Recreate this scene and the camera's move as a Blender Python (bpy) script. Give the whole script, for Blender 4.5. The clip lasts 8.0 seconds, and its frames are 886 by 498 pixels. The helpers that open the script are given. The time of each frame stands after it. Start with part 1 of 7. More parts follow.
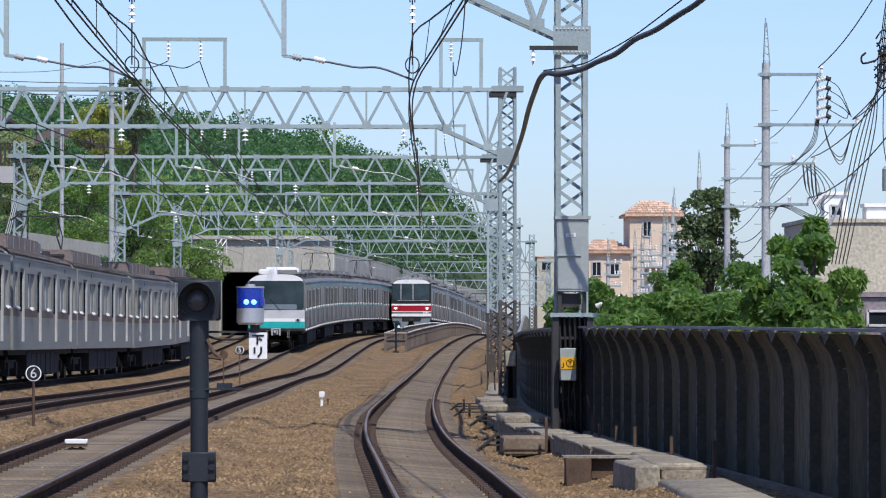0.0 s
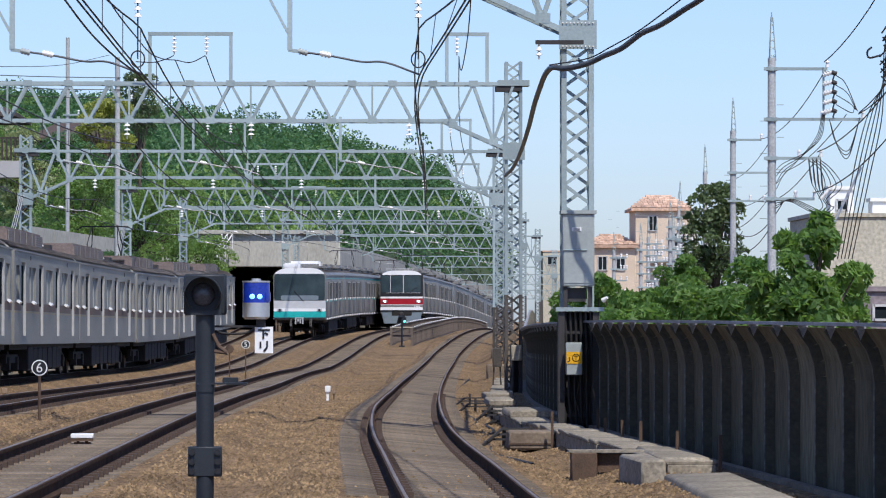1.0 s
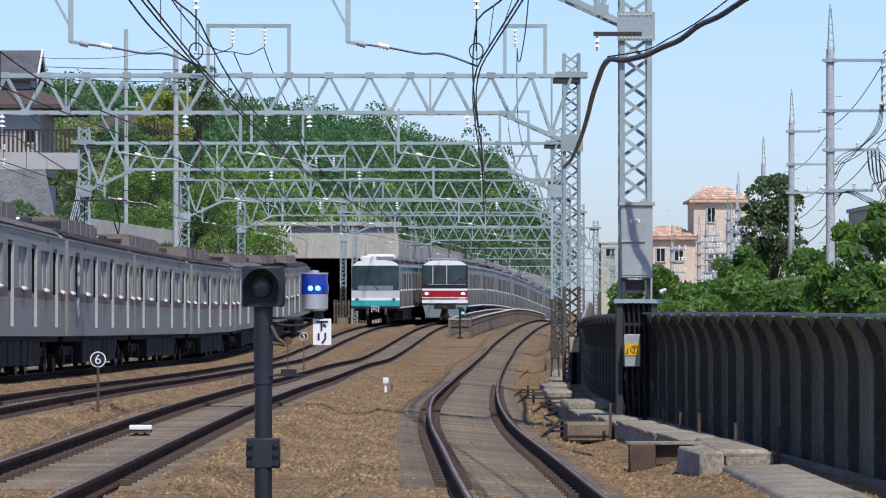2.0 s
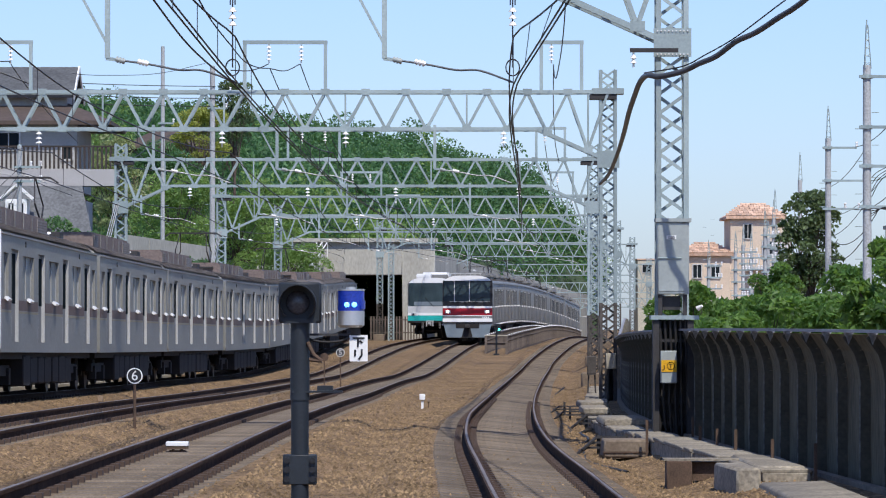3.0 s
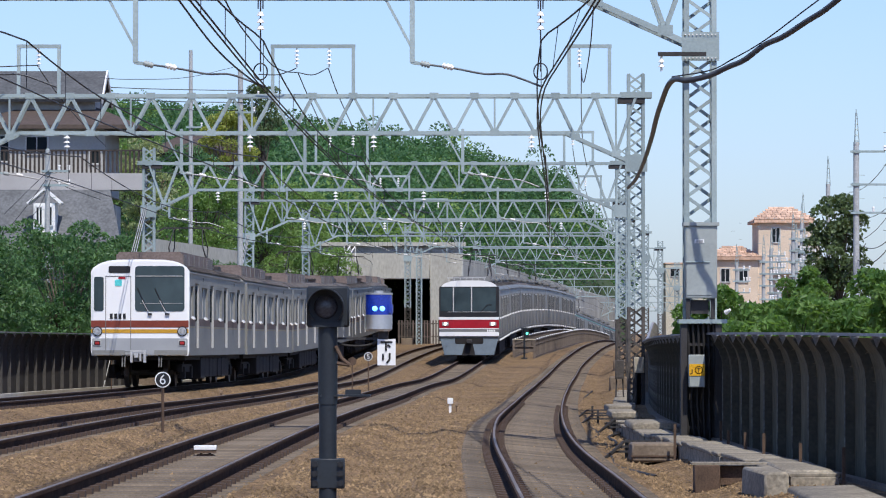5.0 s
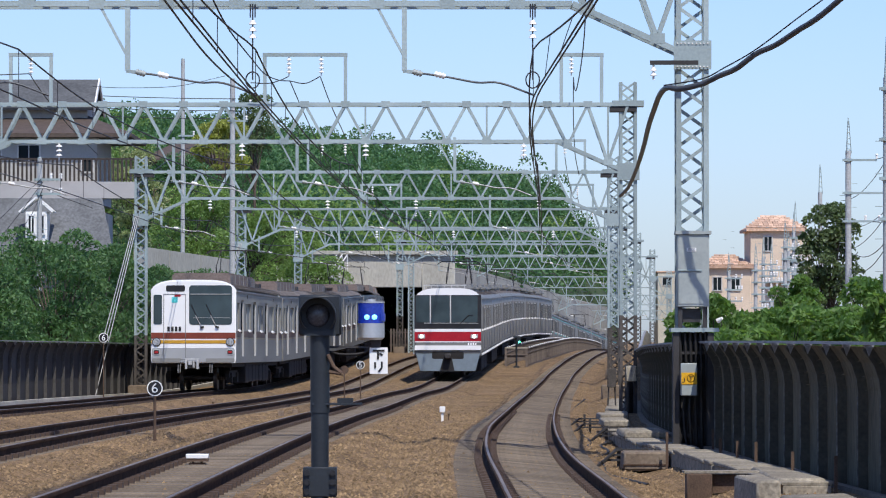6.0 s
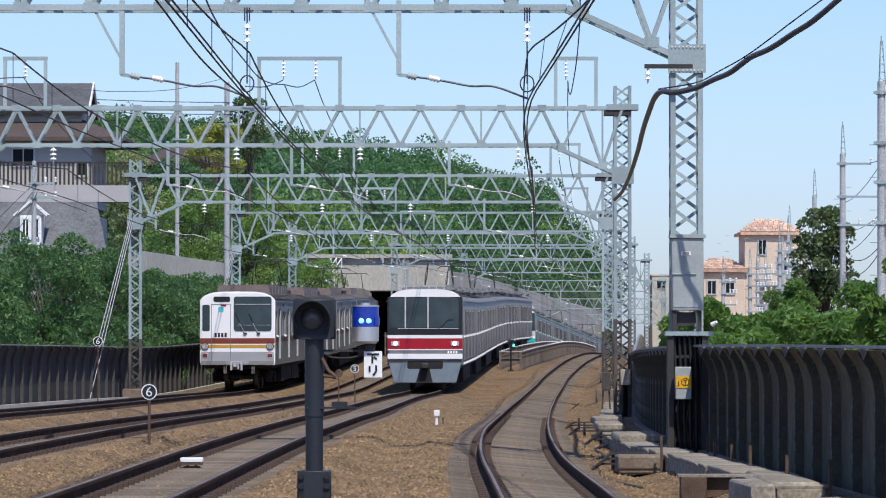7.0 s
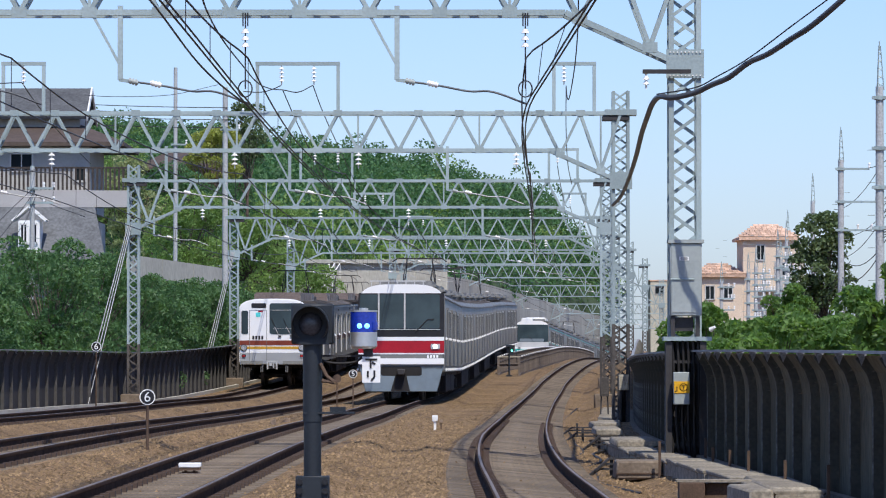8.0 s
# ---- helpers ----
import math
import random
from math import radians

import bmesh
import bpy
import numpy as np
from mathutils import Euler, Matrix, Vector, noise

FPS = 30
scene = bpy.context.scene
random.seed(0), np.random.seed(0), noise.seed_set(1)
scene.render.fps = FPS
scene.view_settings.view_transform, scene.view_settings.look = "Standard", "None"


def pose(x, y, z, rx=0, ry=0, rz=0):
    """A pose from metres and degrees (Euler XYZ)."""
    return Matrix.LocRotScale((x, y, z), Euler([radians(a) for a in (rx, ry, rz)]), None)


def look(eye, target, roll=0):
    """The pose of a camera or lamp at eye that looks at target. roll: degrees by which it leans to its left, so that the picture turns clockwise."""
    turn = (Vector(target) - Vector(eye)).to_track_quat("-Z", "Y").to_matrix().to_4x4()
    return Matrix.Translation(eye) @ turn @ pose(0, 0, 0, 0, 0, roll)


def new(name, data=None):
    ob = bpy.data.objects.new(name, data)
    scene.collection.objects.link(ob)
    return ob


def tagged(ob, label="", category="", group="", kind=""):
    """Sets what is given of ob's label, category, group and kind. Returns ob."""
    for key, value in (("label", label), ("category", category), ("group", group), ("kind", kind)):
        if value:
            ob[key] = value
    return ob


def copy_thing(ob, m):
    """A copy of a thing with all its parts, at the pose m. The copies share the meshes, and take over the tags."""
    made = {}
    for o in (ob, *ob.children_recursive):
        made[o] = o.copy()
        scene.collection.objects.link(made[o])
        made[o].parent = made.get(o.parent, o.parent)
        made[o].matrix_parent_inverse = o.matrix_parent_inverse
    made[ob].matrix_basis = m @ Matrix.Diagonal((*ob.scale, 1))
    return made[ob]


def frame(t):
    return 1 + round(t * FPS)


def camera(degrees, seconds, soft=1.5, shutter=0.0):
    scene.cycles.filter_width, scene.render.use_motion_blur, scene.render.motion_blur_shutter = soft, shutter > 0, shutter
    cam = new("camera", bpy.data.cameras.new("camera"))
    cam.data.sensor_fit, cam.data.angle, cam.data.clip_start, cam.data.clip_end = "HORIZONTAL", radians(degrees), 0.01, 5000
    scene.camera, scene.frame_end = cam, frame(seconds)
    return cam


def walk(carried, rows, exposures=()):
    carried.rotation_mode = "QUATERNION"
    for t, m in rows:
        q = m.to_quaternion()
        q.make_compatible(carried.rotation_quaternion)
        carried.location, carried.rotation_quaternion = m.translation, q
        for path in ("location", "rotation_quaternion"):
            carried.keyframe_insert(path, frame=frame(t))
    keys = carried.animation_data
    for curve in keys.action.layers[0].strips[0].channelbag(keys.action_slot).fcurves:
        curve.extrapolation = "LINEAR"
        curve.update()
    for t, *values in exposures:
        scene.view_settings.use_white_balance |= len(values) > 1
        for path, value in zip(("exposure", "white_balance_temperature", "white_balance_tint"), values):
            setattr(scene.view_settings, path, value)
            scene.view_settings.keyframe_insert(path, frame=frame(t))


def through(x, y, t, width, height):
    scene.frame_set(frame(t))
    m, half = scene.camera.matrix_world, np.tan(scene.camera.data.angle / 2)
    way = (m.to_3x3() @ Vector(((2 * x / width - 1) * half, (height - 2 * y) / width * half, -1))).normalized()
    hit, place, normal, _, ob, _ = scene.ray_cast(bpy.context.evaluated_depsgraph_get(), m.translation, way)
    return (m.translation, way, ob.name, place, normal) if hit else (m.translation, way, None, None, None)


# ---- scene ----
EYE_Z = 1.40
cam = camera(11.93, 8.0, soft=1.1)

# The camera stands on the platform end and is turned by hand: seconds, degrees to the right, degrees up.
TURNS = [
    (0.0, 1.5285, 0.9830),
    (0.5, 1.5139, 0.9600),
    (1.0, 1.4490, 0.9078),
    (1.5, 1.2040, 0.8498),
    (2.0, 0.6640, 0.7965),
    (2.2, 0.4710, 0.8060),
    (3.3, 0.0870, 1.0575),
    (3.5, -0.0070, 1.0420),
    (4.0, -0.2210, 1.0215),
    (4.5, -0.2535, 1.0220),
    (4.7, -0.2480, 1.0335),
    (5.8, -0.0780, 1.1745),
    (6.0, -0.0993, 1.1860),
    (6.5, -0.0584, 1.2471),
    (7.0, -0.0237, 1.2353),
    (7.5, 0.0000, 1.2590),
    (8.0, 0.0000, 1.3055),
]
walk(cam, [(t, pose(0, 0, EYE_Z, 90 + up, 0, -turn)) for t, turn, up in TURNS])

# ---------------------------------------------------------------- light
SUN_UP, SUN_FROM = 57, 163        # elevation; compass way (0 = ahead, clockwise) from which the sun shines
world = bpy.data.worlds.new("sky")
scene.world = world
world.use_nodes = True
wn = world.node_tree.nodes
sky = wn.new("ShaderNodeTexSky")
sky.sky_type, sky.sun_disc = "NISHITA", False
sky.sun_elevation, sky.sun_rotation = radians(SUN_UP), radians(SUN_FROM)
sky.air_density, sky.dust_density, sky.ozone_density = 1.0, 0.6, 2.5
wn["Background"].inputs["Strength"].default_value = 0.126
tint = wn.new("ShaderNodeMix")
tint.data_type, tint.blend_type = "RGBA", "MULTIPLY"
tint.inputs[0].default_value = 1.0
tint.inputs[7].default_value = (0.84, 0.965, 1.35, 1)      # the film's cool white balance on the sky
world.node_tree.links.new(sky.outputs["Color"], tint.inputs[6])
world.node_tree.links.new(tint.outputs[2], wn["Background"].inputs["Color"])

sun = new("sun", bpy.data.lights.new("sun", "SUN"))
sun.data.energy, sun.data.angle, sun.data.color = 4.6, radians(0.53), (1.0, 0.95, 0.88)
a, e = radians(SUN_FROM), radians(SUN_UP)
sun.matrix_world = look((0, 0, 60), Vector((0, 0, 60)) - Vector((math.sin(a) * math.cos(e), math.cos(a) * math.cos(e), math.sin(e))))
scene.view_settings.exposure = 0.0


# ---------------------------------------------------------------- materials
def mat(name, c1, c2=None, rough=0.7, metal=0.0, scale=4.0, fine=60.0, bump=0.1, grain=0.25, spec=0.4, vary=0.0, stretch=(1, 1, 1), emit=None, world_space=False):
    """Two-scale noise between c1 and c2, fine grain, bump, optional variation from piece to piece."""
    m = bpy.data.materials.new(name)
    m.use_nodes = True
    n, l = m.node_tree.nodes, m.node_tree.links
    b = n["Principled BSDF"]
    c2 = c2 or tuple(v * 0.75 for v in c1)
    tc = n.new("ShaderNodeTexCoord")
    mp = n.new("ShaderNodeMapping")
    mp.inputs["Scale"].default_value = stretch
    l.new(tc.outputs["Object"], mp.inputs["Vector"])
    n1, n2 = n.new("ShaderNodeTexNoise"), n.new("ShaderNodeTexNoise")
    n1.inputs["Scale"].default_value, n1.inputs["Detail"].default_value = scale, 4
    n2.inputs["Scale"].default_value, n2.inputs["Detail"].default_value = fine, 3
    l.new(mp.outputs["Vector"], n1.inputs["Vector"])
    l.new(mp.outputs["Vector"], n2.inputs["Vector"])
    ramp = n.new("ShaderNodeValToRGB")
    ramp.color_ramp.elements[0].position, ramp.color_ramp.elements[1].position = 0.32, 0.68
    ramp.color_ramp.elements[0].color, ramp.color_ramp.elements[1].color = (*c2, 1), (*c1, 1)
    l.new(n1.outputs["Fac"], ramp.inputs["Fac"])
    hsv = n.new("ShaderNodeHueSaturation")
    l.new(ramp.outputs["Color"], hsv.inputs["Color"])
    mr = n.new("ShaderNodeMapRange")
    mr.inputs["From Min"].default_value, mr.inputs["From Max"].default_value = 0.3, 0.7
    mr.inputs["To Min"].default_value, mr.inputs["To Max"].default_value = 1 - grain, 1 + grain
    l.new(n2.outputs["Fac"], mr.inputs["Value"])
    val = mr.outputs["Result"]
    if vary:
        oi, gm = n.new("ShaderNodeObjectInfo"), n.new("ShaderNodeNewGeometry")
        add = n.new("ShaderNodeMath")
        l.new(oi.outputs["Random"], add.inputs[0])
        l.new(gm.outputs["Random Per Island"], add.inputs[1])
        fr = n.new("ShaderNodeMath")
        fr.operation = "FRACT"
        l.new(add.outputs[0], fr.inputs[0])
        m2 = n.new("ShaderNodeMapRange")
        m2.inputs["To Min"].default_value, m2.inputs["To Max"].default_value = 1 - vary, 1 + vary
        l.new(fr.outputs[0], m2.inputs["Value"])
        mu = n.new("ShaderNodeMath")
        mu.operation = "MULTIPLY"
        l.new(val, mu.inputs[0])
        l.new(m2.outputs["Result"], mu.inputs[1])
        val = mu.outputs[0]
    l.new(val, hsv.inputs["Value"])
    l.new(hsv.outputs["Color"], b.inputs["Base Color"])
    b.inputs["Roughness"].default_value, b.inputs["Metallic"].default_value = rough, metal
    b.inputs["Specular IOR Level"].default_value = spec
    if bump:
        bp = n.new("ShaderNodeBump")
        bp.inputs["Strength"].default_value, bp.inputs["Distance"].default_value = bump, 0.02
        l.new(n2.outputs["Fac"], bp.inputs["Height"])
        l.new(bp.outputs["Normal"], b.inputs["Normal"])
    if emit:
        b.inputs["Emission Color"].default_value, b.inputs["Emission Strength"].default_value = (*emit[0], 1), emit[1]
    return m


def stone_mat(name, c1, c2, size):
    """Loose stones: each cell its own shade, with bump between them and broad dirty patches."""
    m = mat(name, c1, c2, 0.95, scale=0.45, fine=9, bump=0, grain=0.22, spec=0.2)
    n, l = m.node_tree.nodes, m.node_tree.links
    b = n["Principled BSDF"]
    tc = n.new("ShaderNodeTexCoord")
    vo = n.new("ShaderNodeTexVoronoi")
    vo.inputs["Scale"].default_value = 1.0 / size
    l.new(tc.outputs["Object"], vo.inputs["Vector"])
    sp = n.new("ShaderNodeSeparateColor")
    l.new(vo.outputs["Color"], sp.inputs["Color"])
    mr = n.new("ShaderNodeMapRange")
    mr.inputs["To Min"].default_value, mr.inputs["To Max"].default_value = 0.45, 1.6
    l.new(sp.outputs["Red"], mr.inputs["Value"])
    old = b.inputs["Base Color"].links[0].from_socket
    h2 = n.new("ShaderNodeHueSaturation")
    l.new(old, h2.inputs["Color"])
    l.new(mr.outputs["Result"], h2.inputs["Value"])
    l.new(h2.outputs["Color"], b.inputs["Base Color"])
    bp = n.new("ShaderNodeBump")
    bp.inputs["Strength"].default_value, bp.inputs["Distance"].default_value = 1.0, 0.03
    inv = n.new("ShaderNodeMath")
    inv.operation = "MULTIPLY"
    inv.inputs[1].default_value = -1.0
    l.new(vo.outputs["Distance"], inv.inputs[0])
    l.new(inv.outputs[0], bp.inputs["Height"])
    l.new(bp.outputs["Normal"], b.inputs["Normal"])
    return m


def leaf_mat(name, c1, c2, through=0.35):
    m = mat(name, c1, c2, rough=0.55, scale=0.35, fine=9, bump=0, grain=0.25, spec=0.35, vary=0.45)
    n, l = m.node_tree.nodes, m.node_tree.links
    b, tr, mx = n["Principled BSDF"], n.new("ShaderNodeBsdfTranslucent"), n.new("ShaderNodeMixShader")
    tr.inputs["Color"].default_value = (c1[0] * 1.6, c1[1] * 1.7, c1[2], 1)
    mx.inputs[0].default_value = through
    l.new(b.outputs[0], mx.inputs[1])
    l.new(tr.outputs[0], mx.inputs[2])
    l.new(mx.outputs[0], n["Material Output"].inputs["Surface"])
    return m


M = {
    "ballast": stone_mat("brown_ballast", (0.225, 0.147, 0.078), (0.135, 0.088, 0.047), 0.05),
    "stone": mat("loose_ballast_stone", (0.255, 0.174, 0.095), (0.14, 0.095, 0.052), 0.95, scale=0.5, fine=30, bump=0.2, grain=0.2, spec=0.2, vary=0.45),
    "earth": mat("dry_earth", (0.30, 0.25, 0.18), (0.20, 0.17, 0.11), 0.95, scale=0.2, fine=5, bump=0.5, grain=0.4),
    "rail": mat("rusty_rail_side", (0.075, 0.045, 0.03), (0.038, 0.024, 0.018), 0.9, scale=3, fine=50, grain=0.3, spec=0.08),
    "railhead": mat("worn_rail_head", (0.24, 0.20, 0.17), (0.13, 0.105, 0.09), 0.5, 0.3, scale=0.3, fine=8, spec=0.2),
    "sleeper": mat("weathered_concrete_sleeper", (0.155, 0.122, 0.088), (0.09, 0.07, 0.05), 0.9, scale=2, fine=40, vary=0.25),
    "fastener": mat("rusty_fastener", (0.09, 0.06, 0.045), None, 0.85),
    "concrete": mat("weathered_concrete", (0.295, 0.262, 0.208), (0.17, 0.148, 0.115), 0.9, scale=1.6, fine=22, bump=0.35, vary=0.14, grain=0.35),
    "concrete2": mat("pale_retaining_concrete", (0.47, 0.455, 0.395), (0.345, 0.33, 0.285), 0.9, scale=0.35, fine=8, stretch=(1, 1, 0.4), bump=0.2, grain=0.14),
    "fence": mat("dark_weathered_fence_panel", (0.15, 0.132, 0.09), (0.085, 0.074, 0.05), 0.8, scale=1.1, fine=18, stretch=(1, 1, 0.25), bump=0.15, vary=0.3, spec=0.12, grain=0.35),
    "fence2": mat("weathered_grey_brown_panel", (0.036, 0.034, 0.036), (0.02, 0.019, 0.02), 0.8, scale=1.5, fine=25, stretch=(1, 1, 0.3), bump=0.15, vary=0.25),
    # darker than the panels, to paint in the shadow at each rib
    "fencerib": mat("rib_painted_shadow", (0.092, 0.082, 0.058), (0.055, 0.049, 0.035), 0.8, scale=2, fine=20),
    "fence2rib": mat("dark_fence_rib", (0.085, 0.08, 0.075), (0.05, 0.047, 0.044), 0.8, scale=2, fine=20),
    "fenceedge": mat("chalky_edge_strip", (0.24, 0.23, 0.21), (0.06, 0.057, 0.05), 0.8, scale=5, fine=30),
    "fencecap": mat("galvanised_capping", (0.35, 0.35, 0.36), (0.24, 0.24, 0.25), 0.6, 0.4, scale=2),
    "steel": mat("galvanised_lattice_steel", (0.345, 0.415, 0.415), (0.255, 0.315, 0.315), 0.55, 0.15, scale=0.8, fine=25, bump=0.02, vary=0.14, grain=0.10),
    "darksteel": mat("grimy_steel", (0.045, 0.042, 0.042), (0.028, 0.026, 0.026), 0.7, scale=3),
    "cable": mat("black_cable_sheath", (0.035, 0.033, 0.032), (0.022, 0.021, 0.021), 0.65, scale=5, spec=0.2),
    "feedersheath": mat("grey_feeder_sheath", (0.085, 0.092, 0.105), (0.055, 0.06, 0.068), 0.4, scale=4),
    "wire": mat("weathered_wire", (0.055, 0.055, 0.06), (0.03, 0.03, 0.035), 0.6, 0.3),
    "paintwire": mat("bright_steel_wire", (0.45, 0.45, 0.44), None, 0.5, 0.5),
    "porcelain": mat("white_porcelain", (0.80, 0.79, 0.76), (0.7, 0.68, 0.65), 0.25, scale=6, spec=0.6, bump=0),
    "signal": mat("dark_signal_paint", (0.022, 0.028, 0.035), (0.014, 0.017, 0.021), 0.5, scale=3, fine=50, bump=0.03, grain=0.12),
    "lens": mat("unlit_signal_lens", (0.10, 0.10, 0.11), (0.07, 0.07, 0.08), 0.2, scale=8, bump=0),
    "blue": mat("blue_lamp_dome", (0.015, 0.05, 0.42), (0.01, 0.035, 0.33), 0.2, scale=6, bump=0, spec=0.6),
    "blueglow": mat("lit_lamp", (0.3, 0.6, 1.0), None, 0.3, bump=0, emit=((0.10, 0.45, 1.0), 3.2)),
    "silver": mat("brushed_aluminium", (0.62, 0.62, 0.62), (0.56, 0.56, 0.56), 0.32, 0.7, scale=3, bump=0, grain=0.04),
    "white": mat("white_paint", (0.80, 0.80, 0.78), (0.74, 0.74, 0.72), 0.4, scale=3, bump=0.02, grain=0.05),
    "black": mat("black_paint", (0.02, 0.02, 0.022), (0.012, 0.012, 0.014), 0.5, bump=0.03),
    "yellow": mat("yellow_plate", (0.75, 0.42, 0.02), (0.65, 0.34, 0.015), 0.5, scale=5, bump=0.03),
    "greybox": mat("grey_painted_cabinet", (0.335, 0.37, 0.36), (0.28, 0.31, 0.30), 0.5, scale=2, fine=20, bump=0.02, grain=0.06),
    "rust": mat("brown_rusty_post", (0.12, 0.075, 0.05), (0.07, 0.045, 0.03), 0.85),
    "alu": mat("unpainted_aluminium_carbody", (0.25, 0.248, 0.230), (0.205, 0.203, 0.188), 0.5, 0.1, scale=0.8, fine=14, stretch=(1, 0.4, 1), bump=0.03, grain=0.08),
    "alur": mat("ribbed_stainless_carbody", (0.18, 0.18, 0.172), (0.14, 0.14, 0.134), 0.5, 0.1, scale=0.8, fine=14, stretch=(1, 0.4, 1), bump=0.03, grain=0.08),
    "roof": mat("sooty_car_roof", (0.16, 0.14, 0.125), (0.10, 0.085, 0.075), 0.85, scale=0.8, fine=20),
    "aircon": mat("sooty_aircon_cover", (0.22, 0.17, 0.15), (0.15, 0.115, 0.10), 0.7, scale=1.0, fine=14),
    "aircon2": mat("silver_aircon_cover", (0.25, 0.25, 0.24), (0.18, 0.18, 0.175), 0.6, 0.1, scale=1.0, fine=14),
    "glass": mat("dark_tinted_window", (0.022, 0.028, 0.032), (0.015, 0.02, 0.022), 0.8, scale=1, bump=0, grain=0.05, spec=0.0),
    "cabglass": mat("cab_window", (0.048, 0.074, 0.085), (0.022, 0.036, 0.044), 0.1, scale=0.9, bump=0, grain=0.05, spec=0.35),
    "trainwhite": mat("white_train_paint", (0.82, 0.82, 0.81), (0.78, 0.78, 0.77), 0.3, scale=2, bump=0, grain=0.04),
    "brownband": mat("brown_band", (0.21, 0.045, 0.025), (0.17, 0.036, 0.02), 0.4, bump=0),
    "goldband": mat("gold_band", (0.55, 0.30, 0.03), (0.46, 0.25, 0.025), 0.4, bump=0),
    "redband": mat("red_band", (0.38, 0.010, 0.022), (0.31, 0.008, 0.018), 0.35, bump=0),
    "tealband": mat("teal_band", (0.02, 0.42, 0.40), (0.016, 0.35, 0.33), 0.35, bump=0),
    "skirt": mat("grey_front_skirt", (0.18, 0.225, 0.26), (0.15, 0.19, 0.22), 0.55, bump=0.0, grain=0.05),
    "undergear": mat("dark_underframe", (0.022, 0.02, 0.019), (0.012, 0.011, 0.011), 0.85, scale=2),
    "wheel": mat("steel_wheel", (0.13, 0.11, 0.10), (0.08, 0.07, 0.065), 0.5, 0.5),
    "lamp": mat("lit_headlamp", (0.9, 0.88, 0.8), None, 0.2, bump=0, emit=((1.0, 0.94, 0.8), 4.0)),
    "taillamp": mat("red_tail_lamp", (0.40, 0.03, 0.03), None, 0.2, bump=0),
    "greenlamp": mat("lit_green_aspect", (0.1, 0.8, 0.5), None, 0.2, bump=0, emit=((0.1, 1.0, 0.6), 4.0)),
    "cyan": mat("pale_cyan_sticker", (0.10, 0.62, 0.62), None, 0.4, bump=0),
    # near-black colour paints the darkness inside the tunnel
    "dark": mat("painted_tunnel_shade", (0.03, 0.03, 0.03), (0.02, 0.02, 0.02), 0.9),
    "leaf_hill": leaf_mat("hill_foliage", (0.09, 0.185, 0.075), (0.04, 0.10, 0.042)),
    # light green leaves, made brighter still to paint in distance haze
    "leaf_light": leaf_mat("haze_brightened_foliage", (0.21, 0.31, 0.095), (0.115, 0.20, 0.06)),
    "leaf_hedge": leaf_mat("hedge_foliage", (0.12, 0.215, 0.085), (0.048, 0.11, 0.044)),
    "leaf_tree": leaf_mat("broad_leaves", (0.165, 0.265, 0.07), (0.06, 0.128, 0.036), 0.42),
    "leaf_dark": leaf_mat("dark_pine_foliage", (0.12, 0.165, 0.075), (0.065, 0.10, 0.042), 0.3),
    "bark": mat("grey_brown_bark", (0.14, 0.11, 0.085), (0.08, 0.06, 0.045), 0.9, bump=0.5),
    # undergrowth green darkened, with the shade under the trees painted in
    "hillsoil": mat("undergrowth_painted_shade", (0.05, 0.08, 0.025), (0.03, 0.05, 0.018), 0.95, scale=0.3, fine=3),
    "stucco": mat("peach_stucco", (0.68, 0.55, 0.42), (0.60, 0.48, 0.36), 0.9, scale=0.8, fine=20),
    "tile": mat("orange_roof_tile", (0.62, 0.42, 0.30), (0.48, 0.31, 0.215), 0.8, scale=1.5, fine=8, vary=0.25),
    "greywall": mat("warm_grey_render", (0.40, 0.395, 0.375), (0.34, 0.335, 0.32), 0.9, scale=0.4, fine=12, grain=0.08),
    "slate": mat("dark_slate_roof", (0.115, 0.12, 0.125), (0.08, 0.084, 0.088), 0.8, scale=1, fine=8, vary=0.15),
    "brownroof": mat("brown_eaves", (0.10, 0.075, 0.06), (0.07, 0.05, 0.04), 0.8),
    "beige": mat("beige_facade", (0.52, 0.48, 0.375), (0.45, 0.415, 0.325), 0.9, scale=0.4, fine=8),
    "mauve": mat("mauve_grey_roof", (0.26, 0.22, 0.23), (0.20, 0.17, 0.175), 0.85, scale=0.5, fine=8),
    "pole": mat("concrete_utility_pole", (0.44, 0.45, 0.45), (0.35, 0.36, 0.36), 0.85, scale=1, fine=20),
    "brownwall": mat("brown_stone_facing", (0.16, 0.115, 0.085), (0.10, 0.075, 0.055), 0.9, scale=1, fine=8),
    "mastfoot": mat("rust_stained_mast_foot", (0.098, 0.086, 0.076), (0.055, 0.048, 0.042), 0.85, scale=1.6, fine=20, vary=0.1),
    "footing": mat("rust_stained_footing", (0.21, 0.165, 0.12), (0.14, 0.105, 0.075), 0.9, scale=1.6, fine=20, bump=0.3),
    "brownrail": mat("dark_brown_balcony_rail", (0.055, 0.042, 0.036), (0.035, 0.028, 0.024), 0.8),
    "leaf_cream": leaf_mat("cream_flecked_foliage", (0.40, 0.42, 0.26), (0.14, 0.20, 0.07)),
    "leaf_gold": leaf_mat("golden_foliage", (0.33, 0.35, 0.085), (0.19, 0.22, 0.055)),
    "winframe": mat("window_frame", (0.55, 0.55, 0.54), None, 0.5, bump=0),
}


# ---------------------------------------------------------------- building helpers
def box(bm, c, s, m=None):
    """A box of size s round c, turned by the matrix m about its own centre."""
    r = bmesh.ops.create_cube(bm, size=1)["verts"]
    t = Matrix.Translation(c) @ (m or Matrix()) @ Matrix.Diagonal((*s, 1))
    for v in r:
        v.co = t @ v.co
    return r


